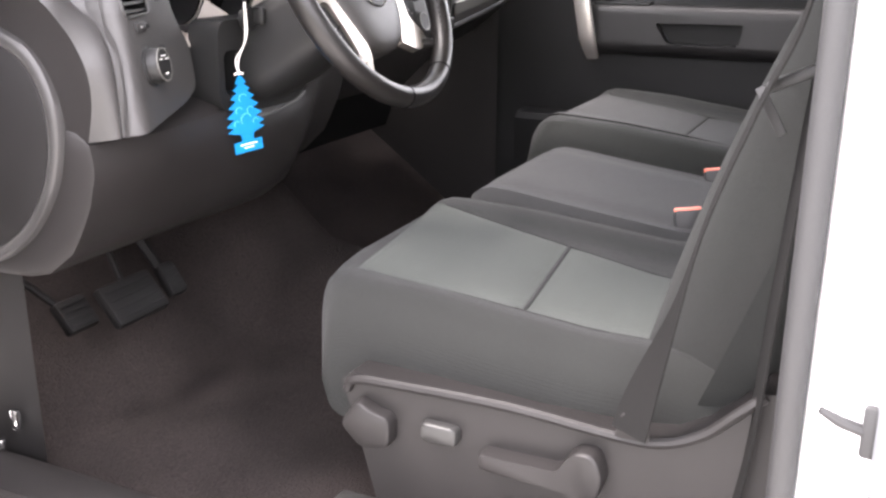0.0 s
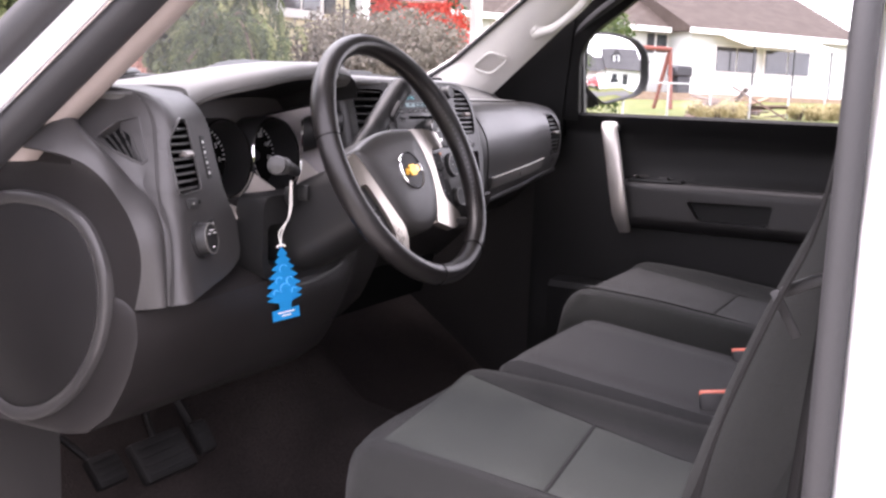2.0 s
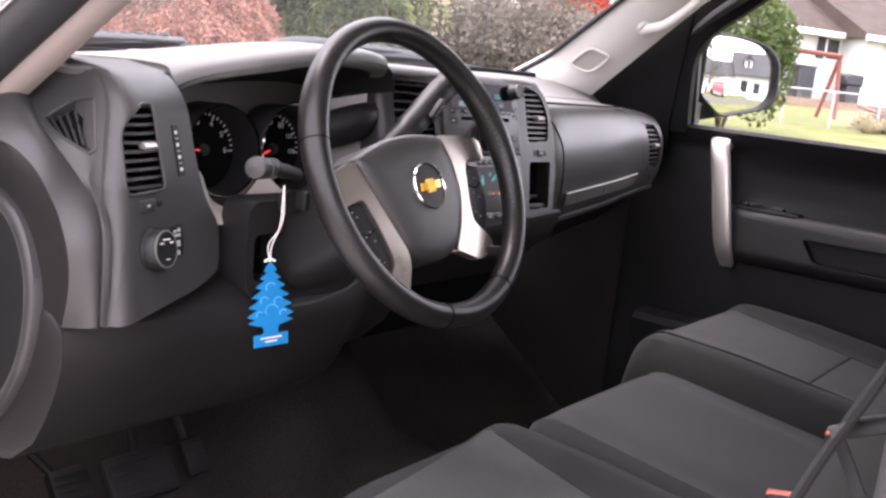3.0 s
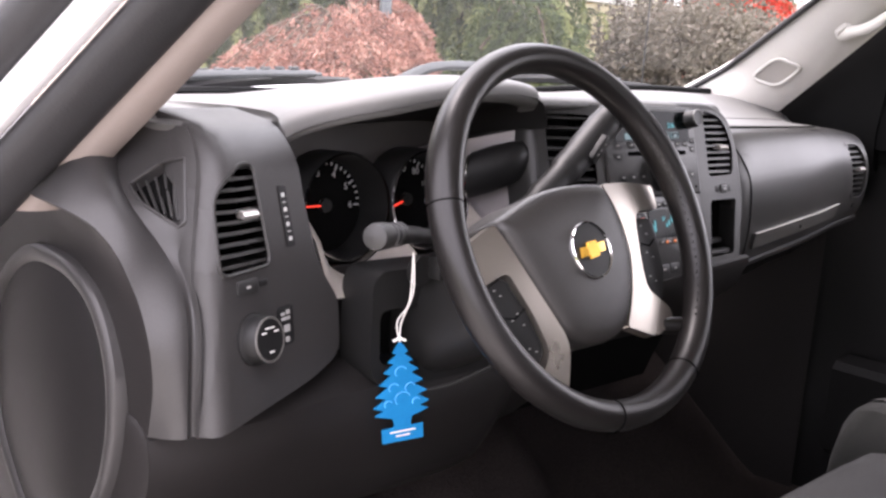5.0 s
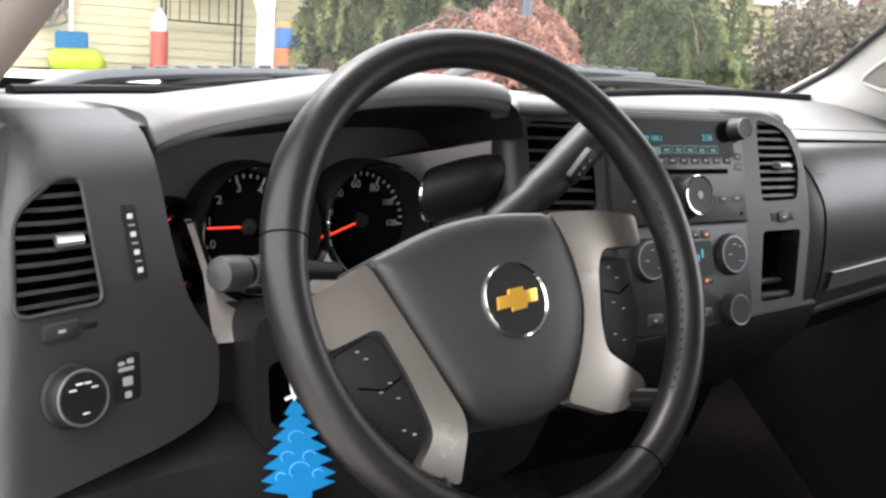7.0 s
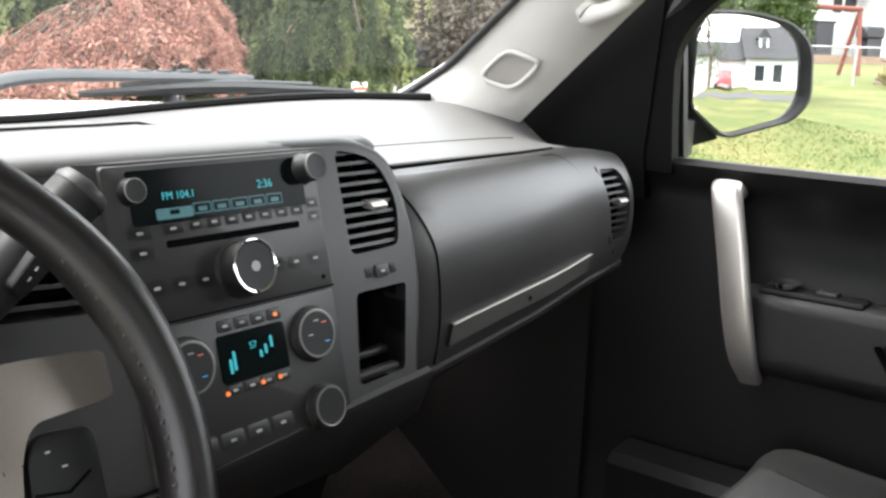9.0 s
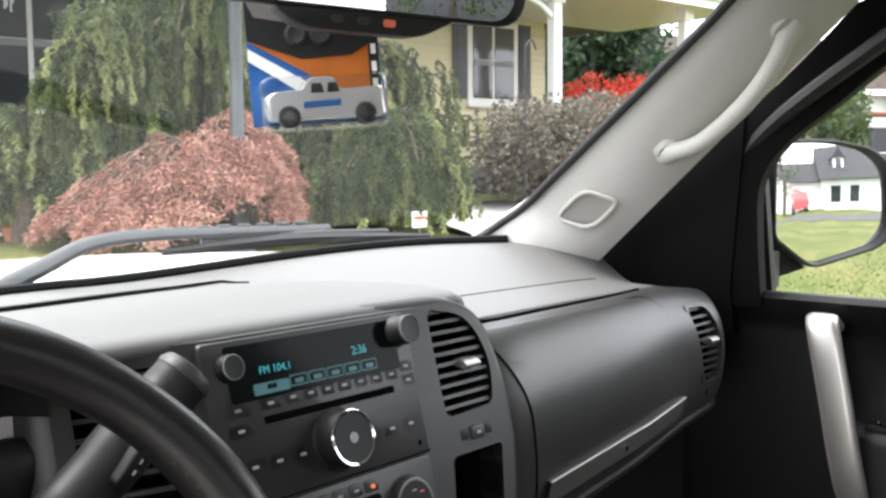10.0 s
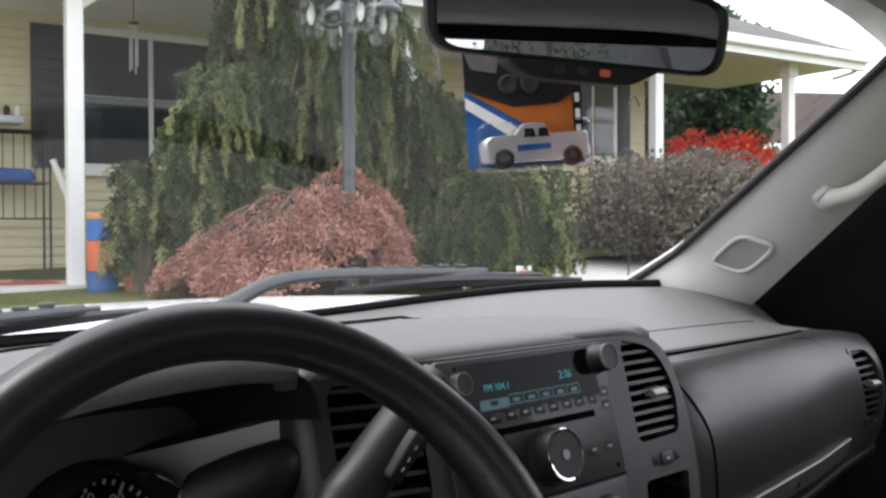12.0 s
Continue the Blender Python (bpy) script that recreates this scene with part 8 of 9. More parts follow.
# ---- far trees ----
def far_tree(label, x, y, h, r0, n, size, material, seed, conic=False):
    t = thing("tree", label, "tree", group="trees behind the houses")
    r = np.random.default_rng(seed)
    gz = ground_z(x, y)
    bm = BM()
    tube(bm, smoothline([(x, y, gz - 0.1), (x + 0.1, y, gz + h * 0.4), (x, y + 0.1, gz + h * 0.9)], 4), [0.022 * h] * 4 + [0.012 * h] * 4 + [0.004 * h], 7)
    for k in range(14):
        a, z = r.random() * 6.28, gz + h * (0.25 + 0.6 * r.random())
        tube(bm, [(x, y, z), (x + r0 * 0.6 * math.cos(a), y + r0 * 0.6 * math.sin(a), z + h * 0.08)], [0.008 * h, 0.003 * h], 5)
    part("trunk", bm, BARK, t)
    pos = []
    for k in range(46):
        e = r.random()
        a = r.random() * 6.28
        rad = r0 * ((1 - e) * 0.95 + 0.05 if conic else math.sin(math.pi * (0.12 + 0.83 * e)) ** 0.7) * (0.35 + 0.6 * math.sqrt(r.random()))
        c = np.array([x + rad * math.cos(a), y + rad * math.sin(a), gz + h * (0.16 + 0.82 * e)])
        v = r.normal(size=(n // 46, 3)) * np.array([r0 * 0.17, r0 * 0.17, h * 0.045])
        pos.append(c + v)
    leaves("crown", np.concatenate(pos), size, material, t, 1.5, (0, 0, -0.4))
    return t


for k, (a, o, h, r0) in enumerate(((13.5, 9.0, 9.0, 2.6), (15.5, 7.5, 7.4, 2.2), (11.5, 11.5, 9.5, 2.7), (14.3, 5.5, 5.0, 1.9), (12.2, 6.0, 4.6, 1.8))):
    q = hs(a, o, 0)
    far_tree("dark green pine behind the house", q.x, q.y, h, r0, 9000, 0.20, PINE, 50 + k, True)
hill = BM()
rows = []
for i in range(40):
    x = 20 + 10 * i
    rows.append([V(x, 120 + 0.5 * x, ground_z(70, 60)), V(x, 135 + 0.5 * x, ground_z(70, 60) + 13 + 5 * noise.noise(V(i * 0.35, 0, 0)) + 1.5 * noise.noise(V(i * 1.3, 3, 0))), V(x, 200 + 0.5 * x, 2)])
loft(hill, rows, closed=False)
tagged(part("backdrop", hill, ramp_mat("far woods", [(0.10, 0.10, 0.08), (0.16, 0.13, 0.10), (0.19, 0.13, 0.09)], 0.08, bump=0.6, bscale=1.0)), "low wooded hills in brown autumn colour", "hills", kind="structure")

# ---- neighbour's house across the lawn ----
NO, NE = V(40.3, 14.4, 0), V(0.8334, -0.5526, 0)
NN = V(0.5526, 0.8334, 0)
NM = Matrix(((NE.x, NN.x, 0, NO.x), (NE.y, NN.y, 0, NO.y), (0, 0, 1, 0), (0, 0, 0, 1)))


def nbox(bm, a0, a1, o0, o1, z0, z1, r=0.0):
    rbox(bm, NM @ V((a0 + a1) / 2, (o0 + o1) / 2, (z0 + z1) / 2), (a1 - a0, o1 - o0, z1 - z0), r, NM.to_3x3(), 1)


nb = thing("neighbour_house", "white sided house with a brown shingle roof", "house")
bm = BM()
nbox(bm, -6, 5.4, 1.6, 9.5, 0.6, 4.9)
part("wall", bm, SIDING_W, nb)
bm = BM()
nbox(bm, 5.4, 16.2, 0.0, 9.5, 0.6, 4.75)
part("wall", bm, SIDING_W, nb)
bm = BM()
slab(bm, [(-0.5, 4.72), (-0.5, 4.86), (5.0, 7.6), (10.2, 4.86), (10.2, 4.72)], lambda u, v, d: NM @ V(5.0 + d, u, v), 11.9)
part("roof", bm, SHINGLE_B, nb, "brown shingle roof", smooth=False)
bm = BM()
slab(bm, [(0.9, 4.76), (0.9, 4.90), (6.0, 7.7), (11, 4.9), (11, 4.76)], lambda u, v, d: NM @ V(-7.0 + d, u, v), 12.6)
part("roof", bm, SHINGLE_B, nb, smooth=False)
bm = BM()
nbox(bm, 4.9, 17.0, -0.62, -0.48, 4.62, 4.86)
nbox(bm, -7, 4.9, 0.80, 0.92, 4.66, 4.90)
part("gutter", bm, WHITE, nb, "white gutter")
for a0, a1, z0, z1, o in ((6.96, 9.66, 2.96, 4.12, 0.0), (10.19, 13.32, 2.96, 4.10, 0.0), (4.6, 5.3, 3.75, 4.60, 1.6), (-4.5, -3.0, 3.3, 4.5, 1.6)):
    bm = BM()
    nbox(bm, a0 - 0.08, a1 + 0.08, o - 0.06, o + 0.02, z0 - 0.08, z1 + 0.08)
    w = part("window", bm, WHITE, nb, "dark picture window")
    k = max(1, round((a1 - a0) / 1.3))
    for i in range(k):
        bm = BM()
        nbox(bm, a0 + (a1 - a0) * i / k + 0.04, a0 + (a1 - a0) * (i + 1) / k - 0.04, o - 0.09, o - 0.05, z0, z1)
        part("pane", bm, PANE_DARK, w)
bm = BM()
nbox(bm, 4.1, 4.5, 1.52, 1.58, 3.72, 4.62)
part("shutter", bm, SHUTTER, nb, "dark shutter")
bm = BM()
slab(bm, [(7.0, 0), (12.7, 0), (12.7, 1), (7.0, 1)], lambda u, v, d: NM @ V(u + 0.3 * (1 - v) * (-0.5 if u < 10 else 0.5), -2.3 + 2.3 * v, 4.15 + 0.62 * v - d), 0.07)
part("awning", bm, WHITE, nb, "white metal awning", smooth=False)
for a in (7.3, 9.9, 12.4):
    bm = BM()
    tube(bm, [NM @ V(a, -2.2, 1.8), NM @ V(a, -2.2, 4.15)], 0.04, 6)
    part("awning_post", bm, IRON, nb)
bm = BM()
nbox(bm, -5, 16.4, -3.2, 1.6, 1.2, 1.82)
part("deck", bm, WOOD, nb, "low wooden deck")
bm = BM()
nbox(bm, 2.6, 3.5, 0.6, 1.4, 1.82, 3.25, 0.05)
nbox(bm, 2.55, 3.55, 0.55, 1.45, 3.2, 3.28, 0.03)
tagged(part("air_conditioner", bm, SHUTTER), "dark grey air conditioner unit by the neighbour's wall", "air conditioner")
gr = thing("barbecue_grill", "black covered barbecue grill on the neighbour's deck", "grill")
bm = BM()
nbox(bm, 4.3, 5.35, -0.4, 0.3, 2.6, 3.1, 0.08)
part("lid", bm, SHUTTER, gr)
bm = BM()
nbox(bm, 4.5, 5.25, -0.35, 0.25, 1.82, 2.6, 0.03)
part("cart", bm, SHUTTER, gr)


def fz(a):
    q = NM @ V(a, -14, 0)
    return ground_z(q.x, q.y)


fence = thing("chain_link_fence", "low galvanised chain-link fence across the lawn", "fence")
for k in range(13):
    a = -11 + 1.6 * k
    bm = BM()
    tube(bm, [NM @ V(a, -14, fz(a) - 0.1), NM @ V(a, -14, fz(a) + 1.0)], 0.03, 6)
    part("fence_post", bm, STEEL, fence)
bm = BM()
tube(bm, [NM @ V(-11 + 1.6 * k, -14, fz(-11 + 1.6 * k) + 0.98) for k in range(13)], 0.022, 6)
part("top_rail", bm, STEEL, fence)
me = bpy.data.meshes.new("chain_mesh")
vs, fs = [], []
for k in range(190):
    for sgn in (1, -1):
        a = -11 + 0.1 * k
        h0, h1 = (0.05, 0.95)
        p, q2 = NM @ V(a, -14, fz(a) + h0), NM @ V(a + 0.45 * sgn, -14, fz(a) + h1)
        w = V(0.004, 0, 0)
        i = len(vs)
        vs += [p - w, p + w, q2 + w, q2 - w]
        fs.append((i, i + 1, i + 2, i + 3))
me.from_pydata([tuple(v) for v in vs], [], fs)
me.materials.append(STEEL)
o = new("chain_mesh", me)
o.parent = fence
tagged(o, "", "", "", "stuff")
swing = thing("swing_frame", "red wooden swing set frame on the lawn", "swing set")
for k, (pa, pb, r) in enumerate((((-9.3, -12.5, 3.0), (-6.5, -12.5, 2.98), 0.07), ((-6.55, -12.5, 2.98), (-6.72, -12.9, 1.2), 0.06), ((-6.55, -12.5, 2.98), (-6.62, -12.0, 1.2), 0.06), ((-9.25, -12.5, 3.0), (-9.4, -13.2, 1.3), 0.055), ((-9.25, -12.5, 3.0), (-9.2, -11.7, 1.3), 0.055))):
    bm = BM()
    tube(bm, [NM @ V(*pa), NM @ V(*pb)], r, 6)
    part("beam" if k == 0 else "leg", bm, REDWOOD, swing)
r_ = np.random.default_rng(77)
pile = thing("lumber_pile", "heap of weathered boards behind the fence", "lumber pile")
for k in range(26):
    bm = BM()
    a, o_ = -4.7 + 0.8 * r_.normal() * 0.7, -13.0 + 0.5 * r_.normal()
    rbox(bm, NM @ V(a, o_, fz(a) + 0.08 + 0.55 * r_.random() * max(0, 1 - abs(a + 4.7) / 1.6)), (1.3 + 0.9 * r_.random(), 0.14, 0.05), 0.0, Euler((0.3 * r_.normal(), 0.35 * r_.normal(), 3.0 * r_.random())).to_matrix())
    part("board", bm, WOOD_DARK if k % 5 else WOOD, pile)
for k, a in enumerate((-6.9, -6.2, -5.7, -2.9, -2.1, -1.4, -0.7)):
    q = NM @ V(a, -14.4, 0)
    bush("dry_grass_clump", "clump of pale dry grass by the fence", "grass clump", (q.x, q.y), 0.5, 0.4, 0.55, 1200, 0.22, STRAW, 8, 9, (0, 0, 0.9), 90 + k)
bush("round_bush", "large dark green bush beside the lawn", "shrub", (19.3, 7.4), 1.5, 1.4, 3.05, 11000, 0.12, GREEN, 30, seed=120)


# ---- truck nose: hood, cowl, wipers ----
bm = BM()
rings = []
for k in range(25):
    x = -0.86 + 1.72 * k / 24
    u = x / 0.86
    drop = 0.03 * abs(u) ** 3
    rings.append([V(x, y, z - drop - 0.016) for y, z in ((0.965, 1.40), (0.985, 1.424), (1.1, 1.428), (1.4, 1.412), (1.7, 1.38), (1.9, 1.34), (1.98, 1.27), (2.0, 1.1), (1.98, 0.6))])
loft(bm, rings, closed=False)
tagged(part("hood", bm, PAINT), "white painted truck hood", "hood", kind="structure")
bm = BM()
for sg in (-1, 1):
    loft(bm, [[V(sg * 0.86, y, zt), V(sg * 0.93, y, zt - 0.05), V(sg * 0.97, y, 1.05), V(sg * 0.95, y, 0.62)] for y, zt in ((0.60, 1.36), (0.95, 1.37), (1.4, 1.36), (1.9, 1.30))], closed=False)
tagged(part("fender", bm, PAINT), "white painted front fenders", "fender", kind="structure")
bm = BM()
loft(bm, [[V(x, glass_y(x) + dy, z) for dy, z in ((0.0, 1.374), (0.03, 1.390), (0.07, 1.394), (0.12, 1.384))] for x in [-0.80 + 1.6 * k / 40 for k in range(41)]], closed=False)
tagged(part("cowl", bm, RUBBER), "black plastic cowl under the windshield", "cowl", kind="structure")


def wiper(label, root, bend, tip, blade0, blade1, clips=9):
    w = thing("wiper", label, "wiper", group="windshield wipers")
    bm = BM()
    pts = smoothline([root, Vector(root).lerp(Vector(bend), 0.5) + V(0, 0, 0.004), bend, Vector(bend).lerp(Vector(tip), 0.5) + V(0, 0, 0.003), tip], 6)
    tube(bm, pts, [0.0165 - 0.0004 * k for k in range(len(pts))], 8, 0.7)
    arm_ = part("arm", bm, WIPER_GREY, w)
    for k in range(clips):
        bm = BM()
        rbox(bm, Vector(bend).lerp(Vector(tip), (k + 1.5) / (clips + 2)) + V(0, 0.003, 0.0105), (0.022, 0.007, 0.006), 0.002, Matrix.Rotation(math.atan2(tip[1] - bend[1], tip[0] - bend[0]), 3, 'Z'))
        part("clip", bm, WIPER_GREY, arm_)
    bm = BM()
    a, b = Vector(blade0), Vector(blade1)
    pts = smoothline([a, a.lerp(b, 0.5) + V(0.0, 0.020, 0.006), b], 10)
    tube(bm, pts, [0.004 + 0.006 * math.sin(math.pi * (k + 1) / (len(pts) + 1)) for k in range(len(pts))], 6)
    blade_ = part("blade", bm, RUBBER, w)
    bm = BM()
    tube(bm, [p + V(0, 0.006, 0.009) for p in pts[3:-3]], 0.0045, 6)
    part("blade_spine", bm, WIPER_GREY, blade_, "faded grey blade spine")
    bm = BM()
    m_ = pts[len(pts) // 2]
    tube(bm, [Vector(tip) + V(0, 0, -0.002), m_ + V(0.03, 0.002, 0.010)], 0.006, 6)
    part("link", bm, RUBBER, w)


wiper("dark grey wiper parked along the windshield base", (0.004, 0.922, 1.378), (0.178, 0.872, 1.458), (0.524, 0.785, 1.461), (0.255, 0.852, 1.436), (0.66, 0.690, 1.444))
wiper("dark grey wiper on the driver side", (-0.66, 0.765, 1.368), (-0.52, 0.787, 1.412), (-0.138, 0.870, 1.431), (-0.50, 0.784, 1.393), (-0.04, 0.893, 1.421))

# ---- rear-view mirror and the toy card ----
mir = thing("rear_view_mirror", "black framed rear-view mirror hanging from the windshield", "mirror")
MC = V(0.008, 0.165, 1.706)
MN = V(-0.39, -0.912, -0.064).normalized()
MX = V(0.0, 0.0, 1.0).cross(MN).normalized()
MX = (MX - MN * MX.dot(MN)).normalized()
MY = MN.cross(MX)
R5 = radians(-2.0)


def mp_(u, v, d):
    """u across, v up, d towards the driver."""
    uu, vv = u * math.cos(R5) - v * math.sin(R5), u * math.sin(R5) + v * math.cos(R5)
    return MC + MX * uu + MY * vv + MN * d


outm = fillet([(-0.140, -0.030), (0.140, -0.030), (0.145, 0.034), (0.10, 0.042), (-0.10, 0.042), (-0.145, 0.034)], [0.025, 0.025, 0.02, 0.05, 0.05, 0.02], 6)
bm = BM()
rings = []
for k, d in ((0.55, -0.035), (0.85, -0.028), (1.0, -0.012), (1.03, 0.0), (1.02, 0.005), (0.985, 0.006), (0.955, 0.002)):
    rings.append([mp_(u * k, v * k if abs(k) > 0.9 else v * k, d) for u, v in outm])
loft(bm, rings)
part("housing", bm, BLACK, mir)
bm = BM()
slab(bm, [(u * 0.955, v * 0.90) for u, v in outm], lambda u, v, d: mp_(u, v, 0.003 - d), 0.001)
part("reflector", bm, MIRROR_DIM, mir, "mirror glass", smooth=False)
bm = BM()
slab(bm, fillet([(-0.075, -0.030), (-0.05, -0.046), (0.05, -0.046), (0.085, -0.028)], 0.012), lambda u, v, d: mp_(u, v, 0.004 - d), 0.025, 0.004)
chin = part("button_chin", bm, BLACK, mir)
for u in (-0.022, 0.0, 0.022):
    bm = BM()
    slab(bm, rrect(u, -0.037, 0.010, 0.006, 0.002, 2), lambda a, b, d: mp_(a, b, 0.0055 - d), 0.003)
    part("button", bm, RED if u > 0.01 else BUTTON, chin)
bm = BM()
tube(bm, smoothline([MC + MN * -0.02, MC + V(0.02, 0.06, 0.02), (0.03, 0.24, 1.80)], 5), 0.012, 8)
lathe(bm, [(0.02, 0), (0.018, 0.02), (0.0, 0.022)], axes((0.03, 0.245, 1.797), (1, 0, 0), (0, -0.5, 0.8)), 14)
part("mount", bm, BLACK, mir)

toy = thing("toy_car_package", "carded silver toy pickup in a clear blister", "toy package")
TC = V(0.045, 0.266, 1.640)
TX = V(0.83, -0.55, 0.065).normalized()
TZ = V(0.0, 0.0, 1.0)
TN = TX.cross(TZ).normalized()
if TN.y > 0:
    TN = -TN
TZ = (TZ - TX * TZ.dot(TX)).normalized()


def tp(u, v, d=0.0):
    return TC + TX * (u * 1.1) + TZ * (v * 1.1) + TN * d


def flat(name, loop, material, d, parent, th=0.0006, label=""):
    bm = BM()
    slab(bm, loop, lambda u, v, q: tp(u, v, d - q), th)
    return part(name, bm, material, parent, label, smooth=False)


CB = mat("card blue", (0.01, 0.09, 0.30), 0.3, var=0.15, vscale=30)
CO = mat("card orange", (0.40, 0.11, 0.015), 0.3, var=0.2, vscale=30)
SIL_DARK = mat("printed grey", (0.12, 0.11, 0.10), 0.35, var=0.3, vscale=60)
CW = mat("card white", (0.75, 0.75, 0.72), 0.3)
flat("card", [(-0.053, -0.042), (0.053, -0.042), (0.053, 0.118), (-0.053, 0.118)], CB, 0.0, toy, label="printed cardboard backing")
flat("orange_panel", [(-0.053, 0.026), (0.028, -0.022), (0.044, -0.018), (0.044, 0.036), (-0.053, 0.040)], CO, 0.0012, toy)
flat("white_stripe", [(-0.053, 0.010), (0.004, -0.028), (0.018, -0.024), (-0.053, 0.020)], CW, 0.0018, toy)
flat("dark_picture", [(-0.053, 0.026), (-0.010, 0.010), (0.030, 0.012), (0.044, 0.020), (0.053, 0.034), (0.053, 0.090), (-0.053, 0.090)], BLACK, 0.0024, toy)
flat("side_label", [(0.044, -0.040), (0.052, -0.040), (0.052, 0.030), (0.044, 0.030)], BLACK, 0.002, toy)
for k in range(4):
    flat("label_bar", [(0.046, -0.030 + 0.014 * k), (0.050, -0.030 + 0.014 * k), (0.050, -0.022 + 0.014 * k), (0.046, -0.022 + 0.014 * k)], CW, 0.0028, toy)
for cx in (-0.014, 0.006):
    bm = BM()
    lathe(bm, [(0.010, 0.0), (0.010, 0.002), (0.0075, 0.003), (0.005, 0.0022), (0, 0.0022)], axes(tp(cx, 0.030, 0.002), TX, TZ if TX.cross(TZ).dot(TN) > 0 else -TZ), 18)
    part("picture_wheel", bm, RUBBER, toy)
for loop in ([(-0.052, 0.058), (-0.046, 0.044), (-0.024, 0.040), (-0.020, 0.058)], [(0.018, 0.030), (0.034, 0.034), (0.030, 0.046), (0.014, 0.044)]):
    flat("picture_panel", loop, SIL_DARK, 0.003, toy)
SIL = mat("toy silver", (0.55, 0.56, 0.58), 0.25, metal=0.6)
bm = BM()
prof = fillet([(-0.038, -0.035), (-0.0395, -0.0175), (-0.034, -0.0140), (-0.013, -0.0130), (-0.007, -0.0045), (0.012, -0.004), (0.0165, -0.0135), (0.0490, -0.0125), (0.0505, -0.035)], [0.003, 0.004, 0.003, 0.002, 0.004, 0.004, 0.002, 0.003, 0.003], 3)
loft(bm, [[tp(0.004 + (u - 0.006) * 1.06 * k, -0.0275 + (v + 0.024) * 1.08 * k, d) for u, v in prof] for k, d in ((1.0, 0.004), (1.0, 0.022), (0.985, 0.026), (0.94, 0.028))])
body = part("toy_body", bm, SIL, toy, "silver toy pickup truck")
for u0, u1 in ((-0.006, 0.004), (0.006, 0.0155)):
    bm = BM()
    slab(bm, [(u0, -0.016), (u1, -0.016), (u1 - 0.002, -0.009), (u0 + 0.001, -0.009)], lambda u, v, d: tp(0.004 + (u - 0.006) * 1.06, -0.0275 + (v + 0.024) * 1.08, 0.0288 - d), 0.001)
    part("toy_window", bm, BLACK, body)
bm = BM()
slab(bm, [(-0.012, -0.027), (0.016, -0.026), (0.016, -0.021), (-0.012, -0.022)], lambda u, v, d: tp(0.004 + (u - 0.006) * 1.06, -0.0275 + (v + 0.024) * 1.08, 0.0288 - d), 0.001)
part("toy_stripe", bm, CB, body)
for u in (-0.023, 0.034):
    bm = BM()
    lathe(bm, [(0.0095, -0.004), (0.0095, 0.003), (0.006, 0.004), (0.0055, 0.002), (0, 0.002)], axes(tp(0.004 + (u - 0.006) * 1.06, -0.0365, 0.026), TX, TZ if TX.cross(TZ).dot(TN) > 0 else -TZ), 18)
    part("toy_wheel", bm, RUBBER, body)
bm = BM()
loft(bm, [[tp(u, v, d) for u, v in [(p[0] * k, -0.026 + p[1] * k) for p in rrect(0.003, 0, 0.100, 0.042, 0.006)]] for k, d in ((1.0, 0.001), (0.99, 0.026), (0.94, 0.032))])
o = part("blister", bm, pane("blister plastic", (0.97, 0.97, 0.97)), toy, "clear plastic bubble")
bm = BM()
tube(bm, [tp(0.0, 0.118, 0), (0.03, 0.245, 1.80)], 0.001, 5)
part("hang_thread", bm, STRING, toy)

# ---- door mirror ----
dm = thing("door_mirror", "black door mirror on the passenger side", "mirror")
DC = V(1.040, 0.200, 1.500)
DN = V(-0.515, -0.857, 0.010).normalized()
DX = V(0, 0, 1).cross(DN).normalized()
DY = DN.cross(DX)
dl = fillet([(-0.078, -0.058), (-0.008, -0.108), (0.125, -0.078), (0.158, -0.045), (0.152, 0.045), (0.110, 0.080), (0.030, 0.095), (-0.060, 0.094), (-0.078, 0.06)], [0.012, 0.02, 0.03, 0.03, 0.05, 0.04, 0.04, 0.02, 0.02], 6)


def dp(u, v, d):
    return DC + DX * u + DY * v + DN * d


bm = BM()
rings = []
for k, d in ((0.25, -0.105), (0.6, -0.095), (0.9, -0.06), (1.0, -0.02), (1.04, 0.004), (1.035, 0.014), (1.0, 0.016), (0.965, 0.006), (0.96, -0.03)):
    rings.append([dp(u * k, v * k, d) for u, v in dl])
loft(bm, rings)
part("housing", bm, BLACK, dm)
bm = BM()
slab(bm, fillet([(-0.20, -0.125), (-0.07, -0.128), (-0.004, -0.112), (-0.075, -0.062), (-0.075, 0.062), (-0.085, 0.096), (-0.20, 0.090)], [0.0, 0.02, 0.004, 0.004, 0.004, 0.02, 0.0], 4), lambda u, v, d: dp(u, v, -0.006 - d), 0.05, 0.004)
part("mirror_arm", bm, SAIL, dm)
bm = BM()
RC = 1.5
n_r = 10
rings = [[dp(u * 0.955 * k / n_r, v * 0.955 * k / n_r, 0.008 - ((u * 0.955 * k / n_r) ** 2 + (v * 0.955 * k / n_r) ** 2) / (2 * RC)) for u, v in dl] for k in range(1, n_r + 1)]
rings.insert(0, [dp(u * 0.002, v * 0.002, 0.008) for u, v in dl])
loft(bm, rings)
o = part("reflector", bm, MIRROR, dm, "convex mirror glass", angle=80)
bm = BM()
loft(bm, [[V(0.90, y, z) for y, z in ((0.28, 1.38), (0.21, 1.36), (0.21, 1.42), (0.27, 1.44))], [V(0.965, y, z) for y, z in ((0.29, 1.38), (0.22, 1.365), (0.22, 1.42), (0.28, 1.43))], [dp(-0.12, v, d) for v, d in ((-0.11, -0.07), (-0.11, -0.04), (-0.05, -0.04), (-0.05, -0.08))]])
part("bracket", bm, BLACK, dm)
bm = BM()
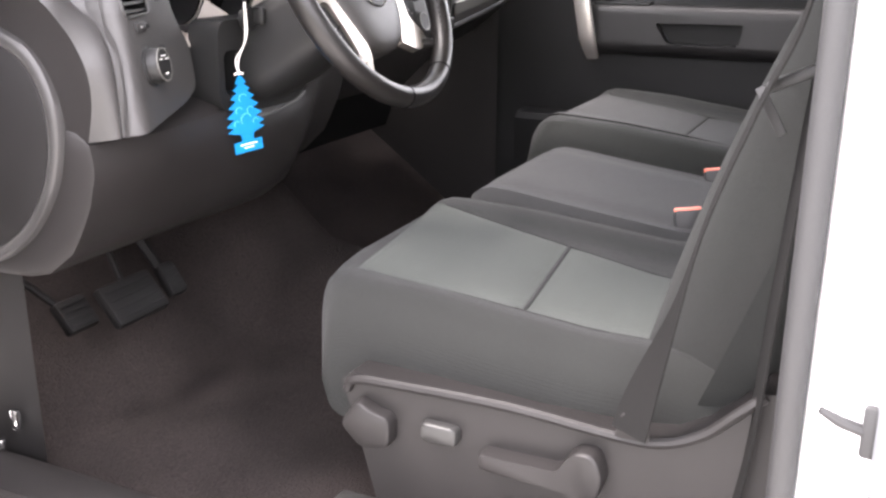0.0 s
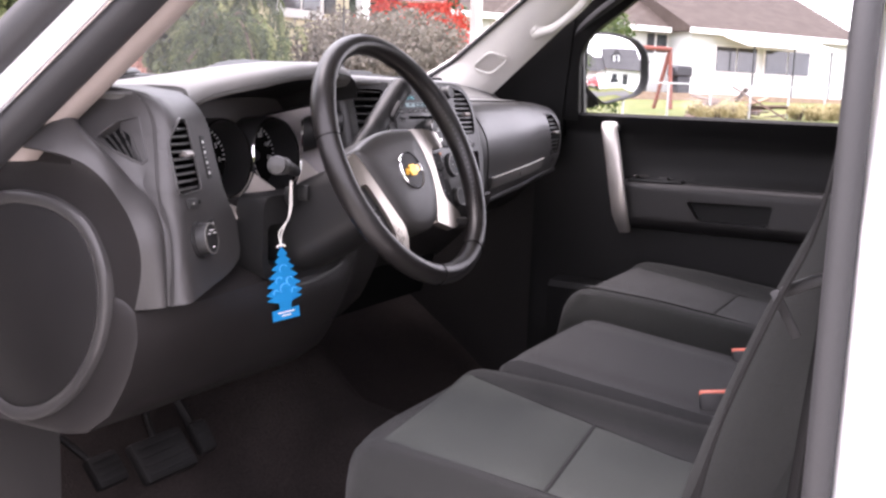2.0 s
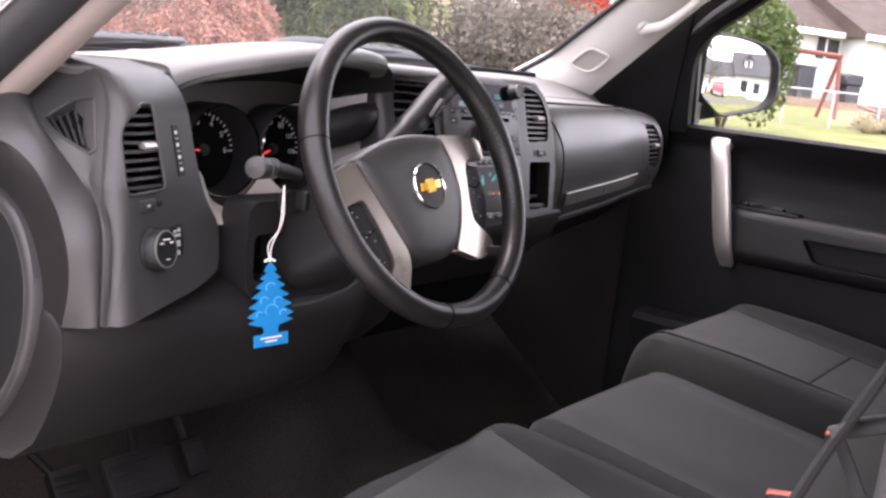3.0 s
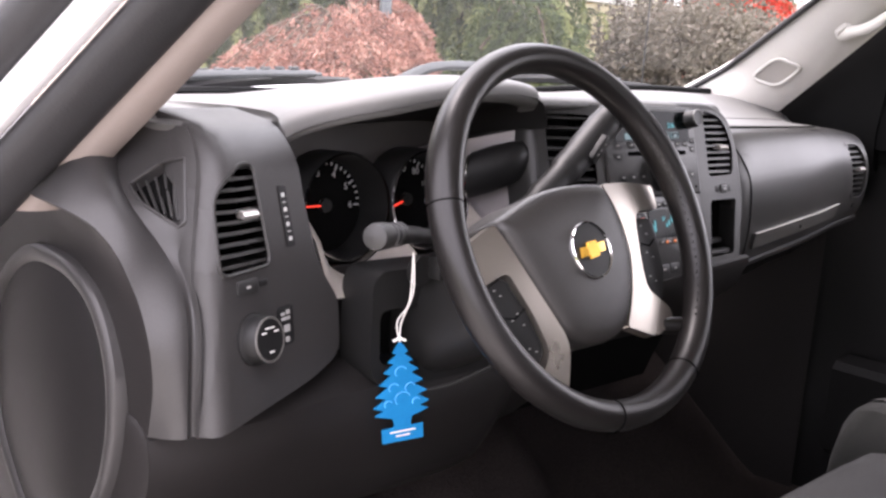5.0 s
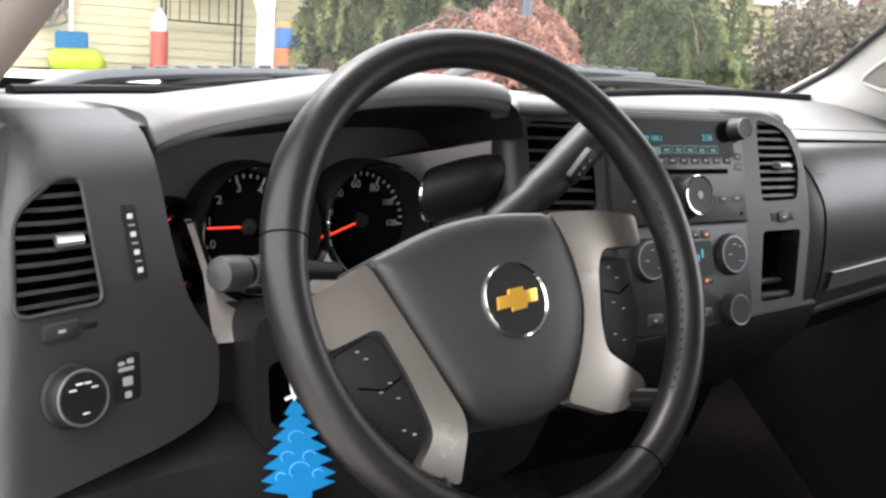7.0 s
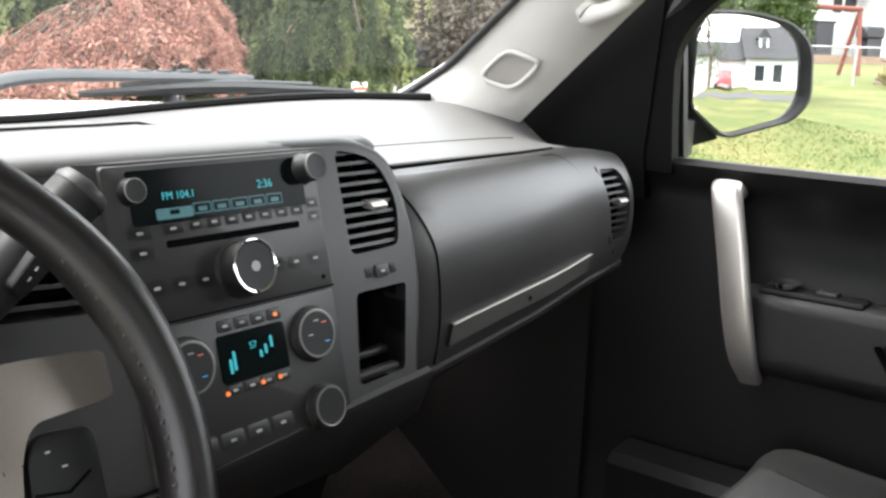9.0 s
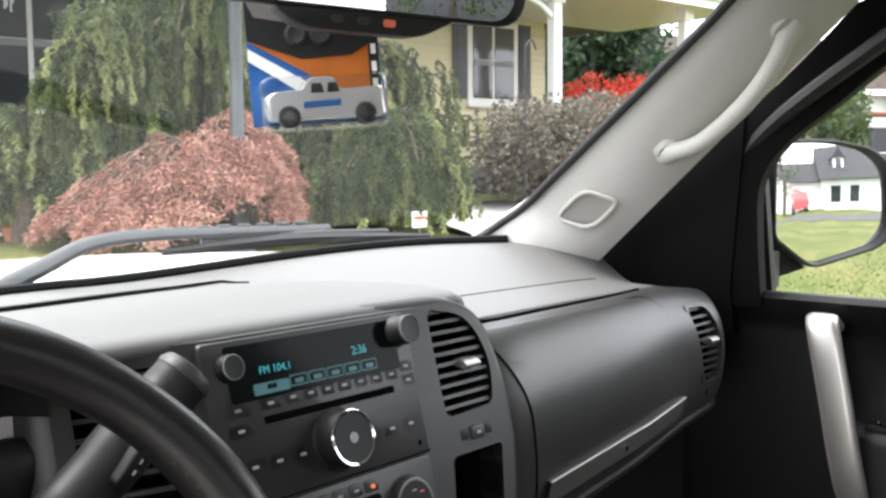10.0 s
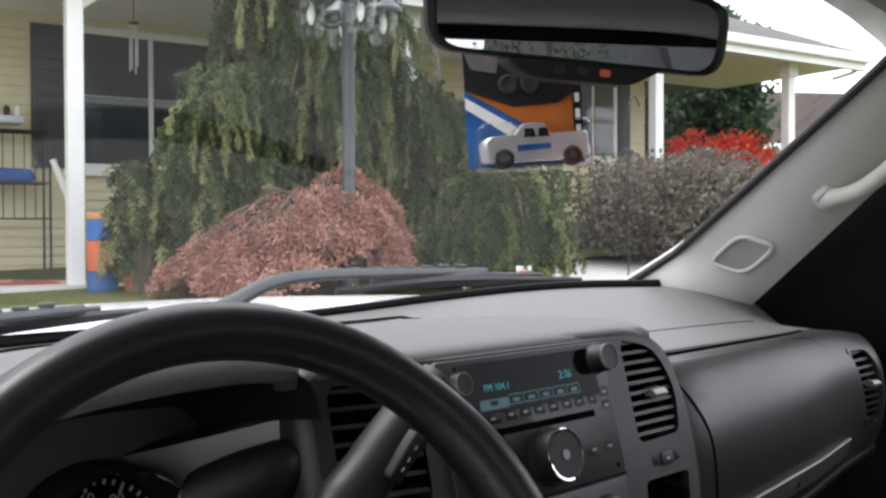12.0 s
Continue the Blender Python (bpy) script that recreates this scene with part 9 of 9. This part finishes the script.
slab(bm, [(0.50, 1.34), (0.50, 1.42), (0.198, 1.60), (0.198, 1.34)], lambda u, v, d: V(0.885 - 0.20 * (v - 1.372) + d, u, v), 0.015)
part("mirror_base", bm, BLACK, dm)

# ---- across the street behind: what the mirrors show ----
BH = thing("rear_house", "white house with grey roof, dormer and garage", "house")
BO = V(6.5, -36.0, 0.0)
SHINGLE_D = ramp_mat("dark grey shingle", [(0.035, 0.035, 0.036), (0.05, 0.05, 0.052), (0.07, 0.07, 0.07)], 2.5, bump=0.5, bscale=0.01)


def bbox(bm, x0, x1, y0, y1, z0, z1, r=0.0):
    rbox(bm, BO + V(-(x0 + x1) / 2, (y0 + y1) / 2, (z0 + z1) / 2), (x1 - x0, y1 - y0, z1 - z0), r, None, 1)


bm = BM()
bbox(bm, 0, 7, -8, 0, -0.2, 2.8)
part("wall", bm, SIDING_W, BH)
bm = BM()
slab(bm, [(-0.4, 2.75), (7.4, 2.75), (3.5, 5.0)], lambda u, v, d: BO + V(0.3 - d, (u - 3.5) * 1.15 - 4.0, v), 7.6)
part("roof", bm, SHINGLE_D, BH, smooth=False)
bm = BM()
bbox(bm, -8.5, 0, -9, 0.6, -0.2, 3.0)
part("wall", bm, SIDING_W, BH)
bm = BM()
slab(bm, [(-0.5, 2.95), (10.6, 2.95), (5.0, 6.6)], lambda u, v, d: BO + V(8.9 - d, u - 9.4, v), 9.2)
part("roof", bm, SHINGLE_D, BH, "grey shingle roof", smooth=False)
bm = BM()
bbox(bm, -3.3, -1.9, -3.2, -0.6, 3.6, 5.2)
dorm = part("dormer", bm, SIDING_W, BH)
bm = BM()
slab(bm, [(-3.6, 5.1), (-1.6, 5.1), (-2.6, 6.1)], lambda u, v, d: BO + V(-u, -0.45 - d, v), 3.2)
part("dormer_roof", bm, SHINGLE_D, dorm, smooth=False)
bm = BM()
bbox(bm, -2.95, -2.25, -0.62, -0.56, 4.0, 5.0)
part("pane", bm, PANE_DARK, dorm)
bm = BM()
bbox(bm, 1.0, 5.8, -0.02, 0.04, 0.0, 2.3)
part("garage_door", bm, WHITE, BH, "white garage door")
for x0 in (-2.6, -5.2):
    bm = BM()
    bbox(bm, x0, x0 + 1.3, 0.58, 0.64, 0.8, 2.3)
    part("window", bm, PANE_DARK, BH)
red = thing("parked_pickup", "red pickup truck parked by the garage", "truck")
RO = BO + V(-3.0, 3.0, 0.0)
bm = BM()
prof = [(-2.4, 0.5), (-2.4, 1.0), (-0.5, 1.05), (-0.3, 1.75), (1.0, 1.75), (1.4, 1.1), (2.5, 1.0), (2.55, 0.5)]
loft(bm, [[RO + V(x, y, z) for y, z in prof] for x in (-0.9, -0.85, 0.85, 0.9)])
part("body", bm, mat("red paint", (0.45, 0.02, 0.02), 0.25, coat=0.5), red)
for x in (-0.85, 0.85):
    for y in (-1.5, 1.7):
        bm = BM()
        lathe(bm, [(0.38, -0.1), (0.40, 0.0), (0.38, 0.1), (0.2, 0.11), (0.0, 0.1)], Matrix.Translation(RO + V(x, y, 0.40)) @ pose(0, 0, 0, 0, 90, 0), 18)
        part("wheel", bm, RUBBER, red)
sheet("road", "grey asphalt street behind the truck", -60, 60, -26, -20, ramp_mat("asphalt", [(0.05, 0.05, 0.05), (0.07, 0.07, 0.068), (0.09, 0.088, 0.085)], 1.0), 0.02, 20)
far_tree("red autumn maple tree across the street", -4.5, -16.0, 7.5, 2.8, 9000, 0.16, AUTUMN, 201)
far_tree("thin tree with few green leaves", 1.5, -34.0, 9.0, 2.2, 2600, 0.18, GREEN, 202)
far_tree("yellowing tree at the roadside", 20.5, -44.0, 8.0, 2.5, 4000, 0.2, AUTUMN, 203)
